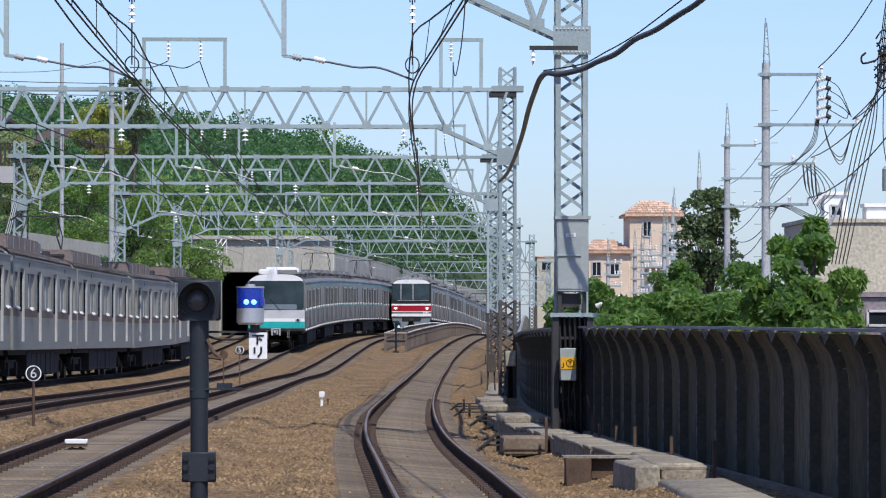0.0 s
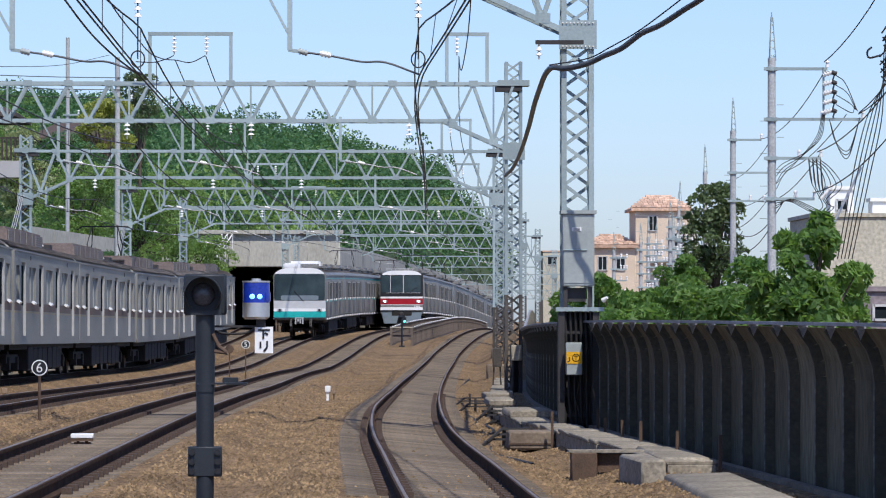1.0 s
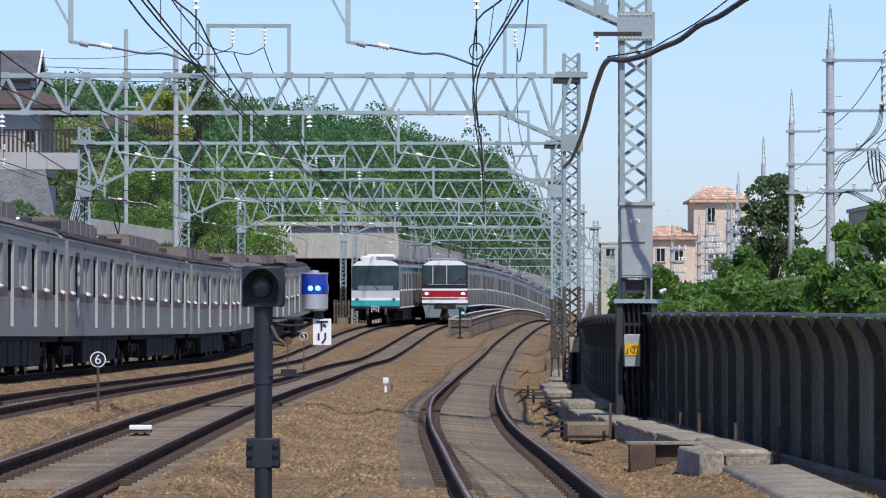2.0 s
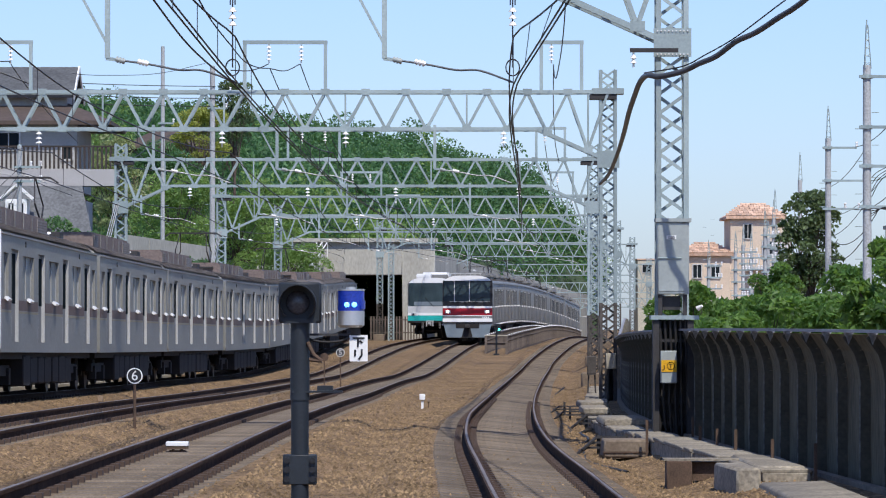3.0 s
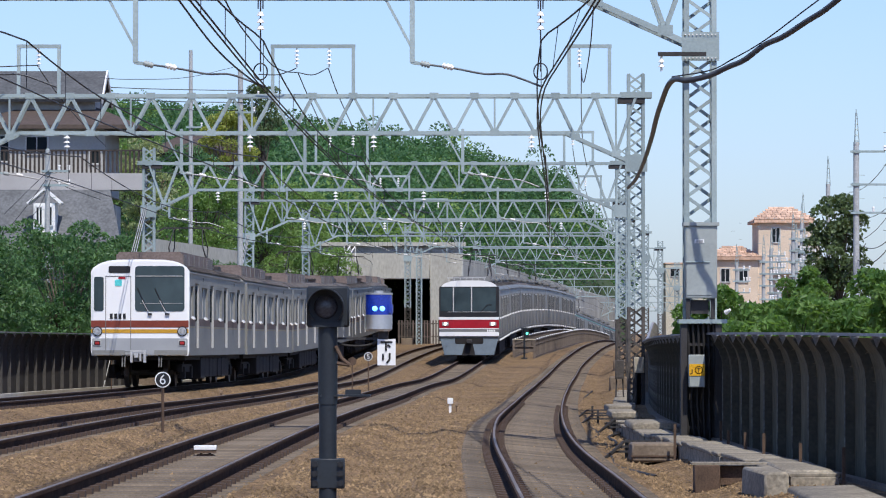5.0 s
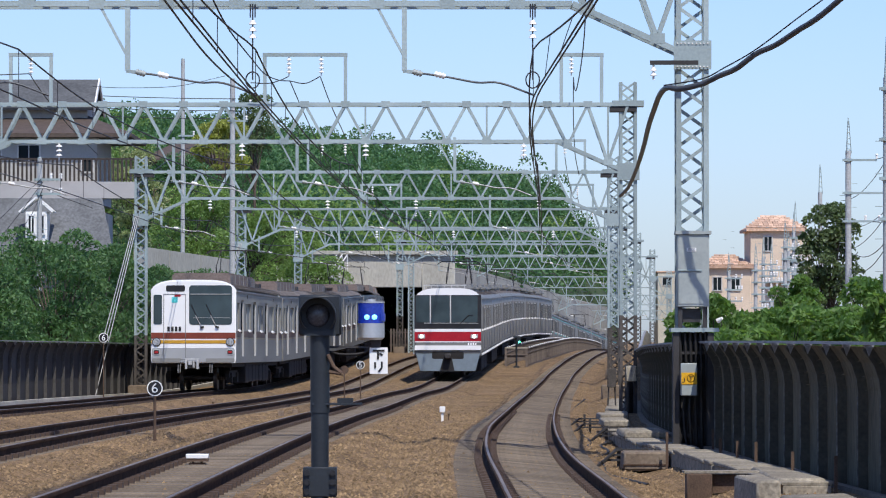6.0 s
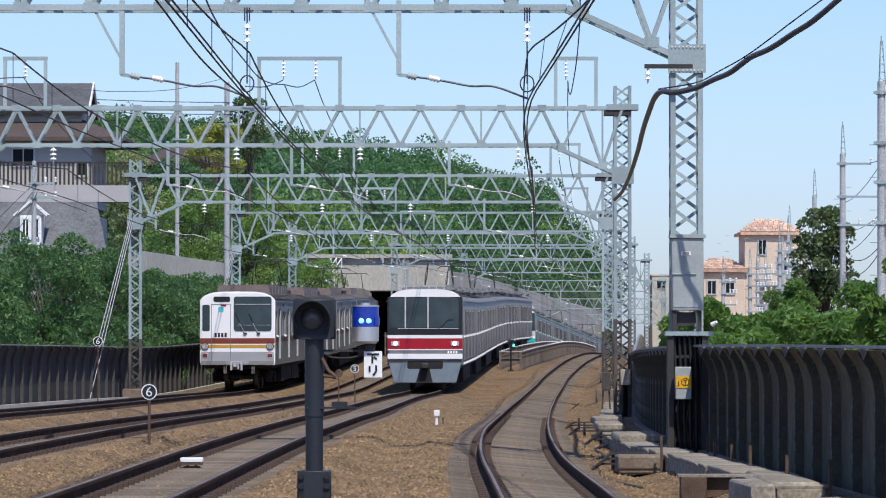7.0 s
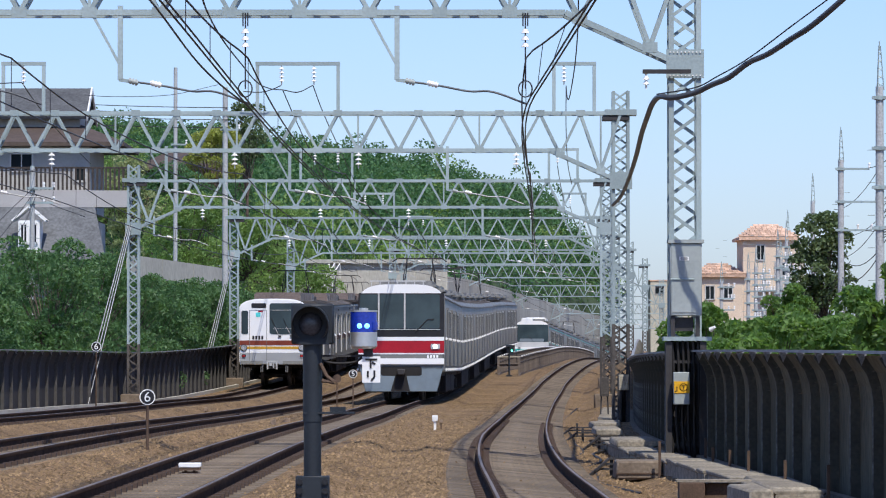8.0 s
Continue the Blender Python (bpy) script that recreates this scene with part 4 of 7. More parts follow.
def cab_gold():
    car = make_car("gold", True)
    bm = bmesh.new()
    plate(bm, face_outline(2.82, 0.92, 3.34, 3.68), 0.06, 0.16)
    bmesh.ops.bevel(bm, geom=[e for e in bm.edges if abs(e.verts[0].co.y + 0.10) < 0.01 and abs(e.verts[1].co.y + 0.10) < 0.01], offset=0.05, segments=2, affect="EDGES")
    face = part("cab_front", bm, "trainwhite", car, "white painted cab front")
    y = -0.10
    # silver lower panel, bands, windows
    slab(car, "lower_panel", -1.37, 1.37, 0.95, 1.42, 0.05, y, 0.006, "lowpanel", up=face)
    slab(car, "brown_stripe", -1.40, 1.40, 1.73, 1.93, 0.02, y, 0.010, "brownband", up=face)
    slab(car, "gold_stripe", -1.40, 1.40, 1.57, 1.68, 0.02, y, 0.010, "goldband", up=face)
    slab(car, "windscreen", -0.14, 1.28, 2.19, 3.49, 0.10, y, 0.012, "cabglass", up=face)
    slab(car, "side_windscreen", -1.32, -1.04, 2.2, 3.18, 0.06, y, 0.012, "cabglass", up=face)
    slab(car, "destination_sign", -0.90, -0.28, 3.29, 3.49, 0.05, y, 0.012, "black", up=face)
    bm = bmesh.new()
    for x in (-0.98, -0.26):
        bar(bm, (x, y - 0.006, 1.04), (x, y - 0.006, 3.2), 0.018, 0.012)
    bar(bm, (-0.98, y - 0.006, 3.2), (-0.26, y - 0.006, 3.2), 0.018, 0.012)
    bar(bm, (-0.98, y - 0.006, 1.04), (-0.26, y - 0.006, 1.04), 0.018, 0.012)
    part("door_seam", bm, "alur", face)
    bm = bmesh.new()
    bar(bm, (-0.10, y - 0.016, 3.20), (1.24, y - 0.016, 3.20), 0.03, 0.02)
    bar(bm, (0.0, y - 0.014, 2.42), (1.22, y - 0.014, 2.42), 0.022, 0.01)
    part("screen_bar", bm, "winframe", face)
    for x in (0.27, 0.77):
        bm = bmesh.new()
        rod(bm, (x, y - 0.03, 2.13), (x - 0.2, y - 0.03, 2.50), 0.013, None, 6)
        wp = part("wiper", bm, "winframe", face)
        bm = bmesh.new()
        rod(bm, (x - 0.04, y - 0.025, 2.22), (x - 0.34, y - 0.025, 2.86), 0.014, None, 6)
        box(bm, (x + 0.02, y - 0.03, 2.115), (0.12, 0.06, 0.05))
        part("wiper_blade", bm, "black", wp)
    slab(car, "sticker", -0.72, -0.52, 2.92, 3.10, 0.03, y, 0.012, "cyan", up=face)
    slab(car, "notice", -0.62, -0.42, 3.12, 3.18, 0.02, y, 0.012, "redband", up=face)
    for i in range(4):
        bm = bmesh.new()
        box(bm, (-0.82 + 0.125 * i, y - 0.008, 2.05), (0.08, 0.012, 0.155))
        part("number_bar", bm, "black", face)
    for s in (-1.22, 1.22):
        bm = bmesh.new()
        rod(bm, (s, y, 1.62), (s, y - 0.02, 1.62), 0.145, None, 20)
        part("lamp_rim", bm, "black", car)
        headlamp(car, s, 1.62, 0.118, y - 0.012, "lampglass")
        bm = bmesh.new()
        plate(bm, rounded(s - 0.11, s + 0.11, 1.20, 1.37, 0.04), y - 0.004, 0.02)
        tl = part("tail_light", bm, "winframe", car)
        bm = bmesh.new()
        plate(bm, rounded(s - 0.09, s + 0.09, 1.22, 1.35, 0.03), y - 0.02, 0.012)
        part("lamp_surround", bm, "black", tl)
        bm = bmesh.new()
        plate(bm, rounded(s - 0.06, s + 0.06, 1.245, 1.325, 0.02), y - 0.03, 0.012)
        part("lamp_lens", bm, "taillamp", tl)
    for s in (-1, 1):
        slab(car, "step_plate", min(s * 0.42, s * 1.36), max(s * 0.42, s * 1.36), 0.94, 1.08, 0.02, y - 0.01, 0.05, "alu", up=face)
    coupler(car)
    pantograph(car, 14.5)
    return car


def cab_red():
    car = make_car("red", True)
    bm = bmesh.new()
    plate(bm, face_outline(2.80, 0.95, 3.34, 3.74), 0.06, 0.2)
    bmesh.ops.bevel(bm, geom=[e for e in bm.edges if abs(e.verts[0].co.y + 0.14) < 0.01 and abs(e.verts[1].co.y + 0.14) < 0.01], offset=0.07, segments=2, affect="EDGES")
    face = part("cab_front", bm, "alur", car, "silver and white cab front")
    y = -0.14
    brow(face, 2.76, 3.36, 3.75, 3.46, y)
    slab(car, "windscreen_surround", -1.385, 1.385, 2.06, 3.47, 0.05, y, 0.006, "black", up=face)
    for x0, x1 in ((-1.33, -0.76), (-0.70, 0.08), (0.14, 1.24)):
        slab(car, "windscreen", x0, x1, 2.32, 3.42, 0.05, y, 0.014, "cabglass", up=face)
    for x in (-0.73, 0.11):
        bm = bmesh.new()
        bar(bm, (x, y - 0.014, 2.28), (x, y - 0.014, 3.46), 0.05, 0.02)
        part("windscreen_pillar", bm, "winframe", face)
    bm = bmesh.new()
    bar(bm, (-1.0, y - 0.014, 2.29), (1.25, y - 0.014, 2.29), 0.035, 0.02)
    part("windscreen_rail", bm, "winframe", face)
    bm = bmesh.new()
    rod(bm, (0.45, y - 0.03, 2.2), (0.85, y - 0.03, 2.62), 0.014, None, 6)
    rod(bm, (0.85, y - 0.03, 2.62), (1.05, y - 0.03, 2.62), 0.014, None, 6)
    part("wiper", bm, "black", face)
    slab(car, "white_stripe", -1.385, 1.385, 1.93, 2.05, 0.02, y, 0.012, "trainwhite", up=face)
    slab(car, "red_stripe", -1.385, 1.385, 1.54, 1.92, 0.02, y, 0.013, "redband", up=face)
    slab(car, "white_stripe", -1.385, 1.385, 1.49, 1.53, 0.01, y, 0.012, "trainwhite", up=face)
    slab(car, "white_bumper", -1.385, 1.385, 1.17, 1.36, 0.03, y - 0.004, 0.06, "trainwhite", up=face)
    for s in (-1.10, 1.10):
        headlamp(car, s, 1.74, 0.10, y - 0.013, "lamp", True)
    for i in range(4):
        bm = bmesh.new()
        box(bm, (0.86 + 0.10 * i, y - 0.008, 1.42), (0.06, 0.012, 0.09))
        part("number_bar", bm, "trainwhite", face)
    # snow plough skirt; dark plates paint the coupler opening and the shadow below it
    bm = bmesh.new()
    plate(bm, [(-1.16, 0.28), (1.16, 0.28), (1.36, 1.12), (-1.36, 1.12)], y + 0.05, 0.05)
    bmesh.ops.bevel(bm, geom=bm.edges[:], offset=0.02, segments=1, affect="EDGES")
    sk = part("skirt", bm, "skirt", car, "grey-blue metal front skirt")
    slab(car, "opening_shade_plate", -0.66, 0.66, 0.80, 1.10, 0.07, y + 0.002, 0.006, "undergear", up=sk)
    bm = bmesh.new()
    plate(bm, [(-0.34, 0.30), (0.28, 0.30), (0.17, 0.80), (-0.2, 0.80)], y + 0.002, 0.004)
    part("coupler_shadow_plate", bm, "undergear", sk)
    bm = bmesh.new()
    box(bm, (0, -0.28, 0.92), (0.26, 0.34, 0.2))
    bmesh.ops.bevel(bm, geom=bm.edges[:], offset=0.03, segments=1, affect="EDGES")
    part("coupler", bm, "darksteel", car)
    bm = bmesh.new()
    for k in range(7):
        bar(bm, (-1.0 + k * 0.28, 0.6, 3.68), (-1.0 + k * 0.28, 0.6, 3.86), 0.03, 0.03)
    bar(bm, (-1.05, 0.6, 3.87), (0.75, 0.6, 3.87), 0.04, 0.04)
    part("roof_rail", bm, "winframe", car)
    pantograph(car, 16.0)
    return car


def cab_teal():
    car = make_car("teal", True)
    bm = bmesh.new()
    plate(bm, face_outline(2.80, 1.0, 3.34, 3.70), 0.06, 0.16)
    bmesh.ops.bevel(bm, geom=[e for e in bm.edges if abs(e.verts[0].co.y + 0.10) < 0.01 and abs(e.verts[1].co.y + 0.10) < 0.01], offset=0.05, segments=2, affect="EDGES")
    face = part("cab_front", bm, "alur", car, "silver cab front with white brow")
    y = -0.10
    brow(face, 2.78, 3.30, 3.72, 3.38, y)
    slab(car, "windscreen", -1.34, 1.34, 1.98, 3.40, 0.16, y, 0.014, "cabglass", up=face)
    slab(car, "dash_panel", -1.0, 1.0, 2.0, 2.25, 0.08, y - 0.004, 0.013, "skirt", up=face)
    slab(car, "white_panel", -1.385, 1.385, 1.56, 1.97, 0.03, y, 0.006, "palesilver", up=face)
    slab(car, "white_stripe", -1.385, 1.385, 1.40, 1.56, 0.03, y, 0.010, "trainwhite", up=face)
    slab(car, "teal_stripe", -1.385, 1.385, 1.08, 1.40, 0.03, y, 0.012, "tealband", up=face)
    bm = bmesh.new()
    rod(bm, (0.2, y - 0.025, 1.95), (-0.3, y - 0.025, 2.5), 0.014, None, 6)
    part("wiper", bm, "black", face)
    bm = bmesh.new()
    box(bm, (-0.45, 0.9, 3.82), (0.9, 1.1, 0.3))
    bmesh.ops.bevel(bm, geom=bm.edges[:], offset=0.06, segments=2, affect="EDGES")
    part("roof_antenna_box", bm, "trainwhite", car)
    bm = bmesh.new()
    box(bm, (0.1, 3.9, 3.90), (1.7, 2.4, 0.36))
    bmesh.ops.bevel(bm, geom=bm.edges[:], offset=0.10, segments=2, affect="EDGES")
    part("aircon_cover", bm, "trainwhite", car, "white rounded roof cover")
    for s in (-1.05, 1.05):
        headlamp(car, s, 1.48, 0.08, y - 0.010, "undergear", True)
    coupler(car)
    return car


M["lowpanel"] = mat("plain_silver_lower_panel", (0.36, 0.37, 0.375), (0.31, 0.32, 0.325), 0.5, 0.1, scale=1.2, bump=0, grain=0.03)
M["airgrille"] = mat("dusty_grey_grille", (0.27, 0.25, 0.24), (0.19, 0.175, 0.165), 0.7, scale=2)
M["brownside"] = mat("faded_brown_side_band", (0.15, 0.098, 0.08), (0.115, 0.075, 0.062), 0.6, bump=0)
M["goldside"] = mat("faded_gold_side_line", (0.36, 0.31, 0.20), (0.28, 0.24, 0.16), 0.6, bump=0)
M["lampglass"] = mat("clear_lamp_glass", (0.45, 0.46, 0.47), (0.18, 0.185, 0.19), 0.2, scale=14, bump=0, spec=0.6)
M["doorface"] = mat("brushed_door_leaf", (0.20, 0.192, 0.182), (0.165, 0.16, 0.152), 0.5, 0.1, scale=1.5, bump=0.02, grain=0.06)
M["coupler"] = mat("worn_grey_coupler", (0.20, 0.20, 0.20), (0.07, 0.065, 0.06), 0.6, 0.3, scale=9)
# grey base colour stands in for the sky mirrored in the side windows
M["sideglass"] = mat("grey_side_window", (0.115, 0.12, 0.12), (0.075, 0.08, 0.08), 0.7, scale=0.6, bump=0, grain=0.05, spec=0.03)
# reflected sky painted as pale and darker patches of base colour
M["paneglass"] = mat("painted_sky_window", (0.30, 0.325, 0.325), (0.14, 0.15, 0.15), 0.4, scale=1.2, bump=0, grain=0.05, spec=0.2, stretch=(1, 1, 0.5))
M["palesilver"] = mat("pale_silver_panel", (0.62, 0.63, 0.63), (0.55, 0.56, 0.56), 0.4, 0.2, bump=0, grain=0.04)
M["jamb"] = mat("bright_door_jamb", (0.50, 0.50, 0.49), (0.42, 0.42, 0.41), 0.4, 0.2, bump=0.02)
M["winsill"] = mat("bright_window_frame", (0.40, 0.40, 0.39), (0.32, 0.32, 0.31), 0.4, 0.3, bump=0.02)


def make_train(cab, style, count, pans):
    cars = [cab()]
    plain = make_car(style, False)
    cars.append(plain)
    for i in range(2, count):
        cars.append(copy_thing(plain, Matrix()))
    for i in pans:
        if i < count:
            pantograph(cars[i], 3.2)
    return cars


GOLD = make_train(cab_gold, "gold", 8, (3, 5))
RED = make_train(cab_red, "red", 6, (2, 4))
TEAL = make_train(cab_teal, "teal", 6, (2, 4))


# ---------------------------------------------------------------- sleepers
def make_sleepers(track, key, y0, y1, y2):
    """Concrete sleepers one by one from y0 to y1; those farther off, to y2, joined."""
    fx = TRACK[key]
    bm = bmesh.new()
    box(bm, (0, 0, -0.235), (2.0, 0.25, 0.17))
    bmesh.ops.bevel(bm, geom=[e for e in bm.edges if abs(e.verts[0].co.z + 0.15) < 0.01 and abs(e.verts[1].co.z + 0.15) < 0.01], offset=0.03, segments=1, affect="EDGES")
    first = part("sleeper", bm, "sleeper", track)
    bm = bmesh.new()
    for sx in (-0.5635, 0.5635):
        for s in (-0.11, 0.11):
            box(bm, (sx + s, 0, -0.125), (0.09, 0.13, 0.06))
    clip = part("rail_clips", bm, "fastener", first)
    V, F = [], []
    y, k = y0, 0
    while y < y2:
        d = fx(y + 0.5) - fx(y - 0.5)
        m = Matrix.Translation((fx(y), y, track_z(key, y))) @ Matrix.Rotation(-math.atan(d), 4, "Z") @ Matrix.Rotation(-math.atan(track_tilt(key)), 4, "Y")
        if y < y1:
            if k == 0:
                first.matrix_basis = m
            else:
                s = share("sleeper", first.data, track, m)
                share("rail_clips", clip.data, s)
        else:
            for me in (first.data,):
                b = len(V)
                V.extend([m @ v.co for v in me.vertices])
                F.extend([tuple(b + i for i in p.vertices) for p in me.polygons])
        y += 0.62
        k += 1
    far = raw("sleepers_far", V, F, "sleeper", track)
    tagged(far, kind="stuff")


for tr, key in ((A, "a"), (B, "b"), (C, "c"), (D, "d")):
    make_sleepers(tr, key, {"a": 84, "b": 50, "c": 36, "d": 36}[key], {"a": 120, "b": 110, "c": 105, "d": 110}[key], 300)


# ---------------------------------------------------------------- signal, lamp and signs near the platform end
def bevelled(bm, off=0.01):
    bmesh.ops.bevel(bm, geom=[e for e in bm.edges if e.calc_length() > off * 3], offset=off, segments=1, affect="EDGES")


def make_signal():
    th = thing("dwarf_signal", pose(-0.83, 27, ground_z(0, 27)), "black single-lens signal on a dark post, unlit", "signal")
    z = 1.537 - ground_z(0, 27)
    bm = bmesh.new()
    rod(bm, (0, 0, 0), (0, 0, z - 0.1), 0.056, None, 20)
    rod(bm, (0, 0, z - 0.62), (0, 0, z - 0.1), 0.0615, None, 20)
    part("post", bm, "signal", th)
    bm = bmesh.new()
    box(bm, (0.0, 0.06, z), (0.27, 0.20, 0.26))
    bevelled(bm, 0.012)
    part("housing", bm, "signal", th)
    # round hood, open below
    bm = bmesh.new()
    ring = []
    n = 28
    for i in range(n + 1):
        a = radians(-50 + 280 * i / n)
        ring.append((math.cos(a), math.sin(a)))
    for rr, y0, y1 in ((0.118, -0.04, -0.22),):
        q = []
        for x, zz in ring:
            cut = 0.10 * max(0, -zz + 0.2)
            q.append([bm.verts.new((x * r - 0.012, y, zz * r + z)) for r, y in ((rr, y0), (rr, y1 + cut), (rr - 0.008, y1 + cut), (rr - 0.008, y0))])
        for i in range(n):
            for k in range(4):
                bm.faces.new((q[i][k], q[i][(k + 1) % 4], q[i + 1][(k + 1) % 4], q[i + 1][k]))
    bmesh.ops.recalc_face_normals(bm, faces=bm.faces[:])
    part("hood", bm, "signal", th)
    bm = bmesh.new()
    ball(bm, (-0.012, -0.045, z), (0.075, 0.03, 0.075), 20)
    part("lens", bm, "lens", th, "unlit grey lens")
    bm = bmesh.new()
    box(bm, (0.0, 0, z - 0.115), (0.21, 0.16, 0.03))
    part("head_plate", bm, "signal", th)
    bm = bmesh.new()
    box(bm, (0.11, 0, z - 0.565), (0.32, 0.10, 0.012))
    box(bm, (0.16, 0.03, z - 0.545), (0.10, 0.05, 0.035))
    part("bracket_plate", bm, "signal", th)
    bm = bmesh.new()
    box(bm, (0, -0.035, z - 1.06), (0.215, 0.05, 0.19))
    box(bm, (0, 0.035, z - 1.06), (0.215, 0.05, 0.19))
    bevelled(bm, 0.006)
    cl = part("post_clamp", bm, "signal", th)
    for sx in (-0.082, 0.082):
        for sz in (-0.06, 0.0, 0.06):
            bm = bmesh.new()
            rod(bm, (sx, -0.06, z - 1.06 + sz), (sx, -0.08, z - 1.06 + sz), 0.022, None, 6)
            part("bolt", bm, "black", cl)
    bm = bmesh.new()
    for p, q in (((0.05, -0.05, z - 0.25), (0.09, -0.06, z - 0.33)), ((0.09, -0.06, z - 0.33), (0.14, -0.06, z - 0.37)), ((0.14, -0.06, z - 0.37), (0.06, -0.05, z - 0.36))):
        rod(bm, p, q, 0.013, None, 7)
    part("cable_loop", bm, "rust", th)
    return th


make_signal()


def make_beacon():
    th = thing("warning_beacon", pose(-0.507, 27.05, 1.38), "blue domed warning lamp on a silver base", "warning lamp")
    bm = bmesh.new()
    rod(bm, (0, 0, 0.105), (0, 0, 0.235), 0.086, None, 28)
    dome = part("dome", bm, "blue", th, "translucent blue cylinder")
    bm = bmesh.new()
    rod(bm, (0, 0, 0.235), (0, 0, 0.245), 0.089, None, 28)
    rod(bm, (0, 0, 0.245), (0, 0, 0.26), 0.03, None, 12)
    part("top_cap", bm, "silver", th)
    bm = bmesh.new()
    rod(bm, (0, 0, 0.015), (0, 0, 0.106), 0.087, None, 28)
    rod(bm, (0, 0, 0.0), (0, 0, 0.016), 0.07, 0.087, 28)
    part("base", bm, "silver", th, "brushed metal base")
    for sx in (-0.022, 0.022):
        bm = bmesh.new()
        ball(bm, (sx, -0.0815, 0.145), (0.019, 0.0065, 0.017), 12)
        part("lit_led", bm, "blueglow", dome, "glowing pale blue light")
    # added shutter in the dome's blue, covers the lamps to imitate switching off
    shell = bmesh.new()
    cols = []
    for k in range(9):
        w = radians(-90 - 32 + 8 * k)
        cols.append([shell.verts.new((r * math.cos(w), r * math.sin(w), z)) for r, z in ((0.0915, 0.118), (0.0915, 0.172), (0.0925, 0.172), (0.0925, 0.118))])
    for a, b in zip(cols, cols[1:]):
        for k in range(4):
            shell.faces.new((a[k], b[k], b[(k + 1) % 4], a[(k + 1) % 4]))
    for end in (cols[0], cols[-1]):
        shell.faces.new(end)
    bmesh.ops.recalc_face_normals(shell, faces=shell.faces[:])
    global BLINK_SHUTTER
    BLINK_SHUTTER = part("blink_shutter", shell, "blue", th, "added blue shutter that covers the lit lamps to imitate blinking")
    bm = bmesh.new()
    box(bm, (0.03, 0, -0.025), (0.06, 0.05, 0.05))
    box(bm, (-0.12, 0.0, -0.045), (0.34, 0.03, 0.014))
    part("arm", bm, "darksteel", th)
    # plate with two characters, drawn stroke by stroke
    bm = bmesh.new()
    box(bm, (0.05, -0.02, -0.132), (0.116, 0.006, 0.168))
    pl = part("direction_plate", bm, "white", th, "white enamel plate with black characters")
    strokes = [((0.012, -0.068), (0.088, -0.068)), ((0.046, -0.068), (0.046, -0.125)), ((0.055, -0.085), (0.075, -0.098)),
               ((0.028, -0.142), (0.028, -0.182)), ((0.070, -0.138), (0.070, -0.178)), ((0.070, -0.178), (0.050, -0.203))]
    for (x0, z0), (x1, z1) in strokes:
        bm = bmesh.new()
        bar(bm, (x0, -0.026, z0), (x1, -0.026, z1), 0.012, 0.004, up=(0, 1, 0))
        part("stroke", bm, "black", pl)
    wire("lead", curve_pts([(-0.30, 0.0, -0.06), (-0.2, -0.02, -0.09), (-0.06, -0.02, -0.085), (0.02, 0, -0.03)], 6), 0.008, "cable", th)
    return th


make_beacon()


def ring_plate(th, name, r, z, mt, y=0.0, t=0.012):
    bm = bmesh.new()
    rod(bm, (0, y, z), (0, y - t, z), r, None, 28)
    return part(name, bm, mt, th)


def make_number_sign(x, y, zc, r, post_r, digit, label, back=False, foot=None):
    g = foot if foot is not None else ground_z(x, y)
    th = thing("car_stop_sign", pose(x, y, g), label, "sign", "car stop signs")
    bm = bmesh.new()
    rod(bm, (0, 0.01, -0.05), (0, 0.01, zc - g - r * 0.3), post_r, None, 8)
    part("post", bm, "rust", th)
    if back:
        ring_plate(th, "disc", r, zc - g, "rust")
        return th
    d = ring_plate(th, "disc", r, zc - g, "white")
    ring_plate(d, "field", r * 0.86, zc - g, "black", -0.010, 0.006)
    ob = writing(d, digit, 0, zc - g - r * 0.56, r * 1.75, -0.018, "white")
    return th


make_number_sign(-4.39, 63, 0.636, 0.118, 0.022, "6", "round black sign with a white six on a rusty post")
make_number_sign(-2.46, 116, 0.627, 0.115, 0.016, "5", "round black sign with a white five on a thin rusty post")
make_number_sign(-2.90, 116, 0.50, 0.115, 0.016, "", "rusty round sign seen from its back on a thin post", back=True)
make_number_sign(-11.45, 140, 1.37, 0.16, 0.02, "6", "small round sign with a white six beside the noise barrier")


def make_marker(x, y):
    th = thing("track_beacon", pose(x, y, rail_z(y) - 0.2), "white box on a low stand between the rails", "track marker")
    bm = bmesh.new()
    box(bm, (0, 0, 0.14), (0.265, 0.2, 0.055))
    bevelled(bm, 0.008)
    part("box", bm, "white", th)
    bm = bmesh.new()
    box(bm, (0, 0.0, 0.095), (0.25, 0.18, 0.03))
    box(bm, (0, 0.0, 0.05), (0.19, 0.12, 0.03))
    for s in (-0.05, 0.05):
        box(bm, (s, 0, 0.02), (0.03, 0.05, 0.14))
    part("stand", bm, "rust", th)


make_marker(-2.98, 50)


def make_post_marker(x, y, w, hh, mt, label):
    th = thing("track_post_marker", pose(x, y, ground_z(x, y)), label, "track marker", "low marker posts")
    bm = bmesh.new()
    box(bm, (0, 0, hh / 2 - 0.03), (w * 0.45, w * 0.45, hh))
    part("stem", bm, "rust" if mt != "white" else "white", th)
    bm = bmesh.new()
    box(bm, (0, 0, hh - 0.02), (w, w, w * 1.1))
    bevelled(bm, 0.01)
    part("head", bm, mt, th)


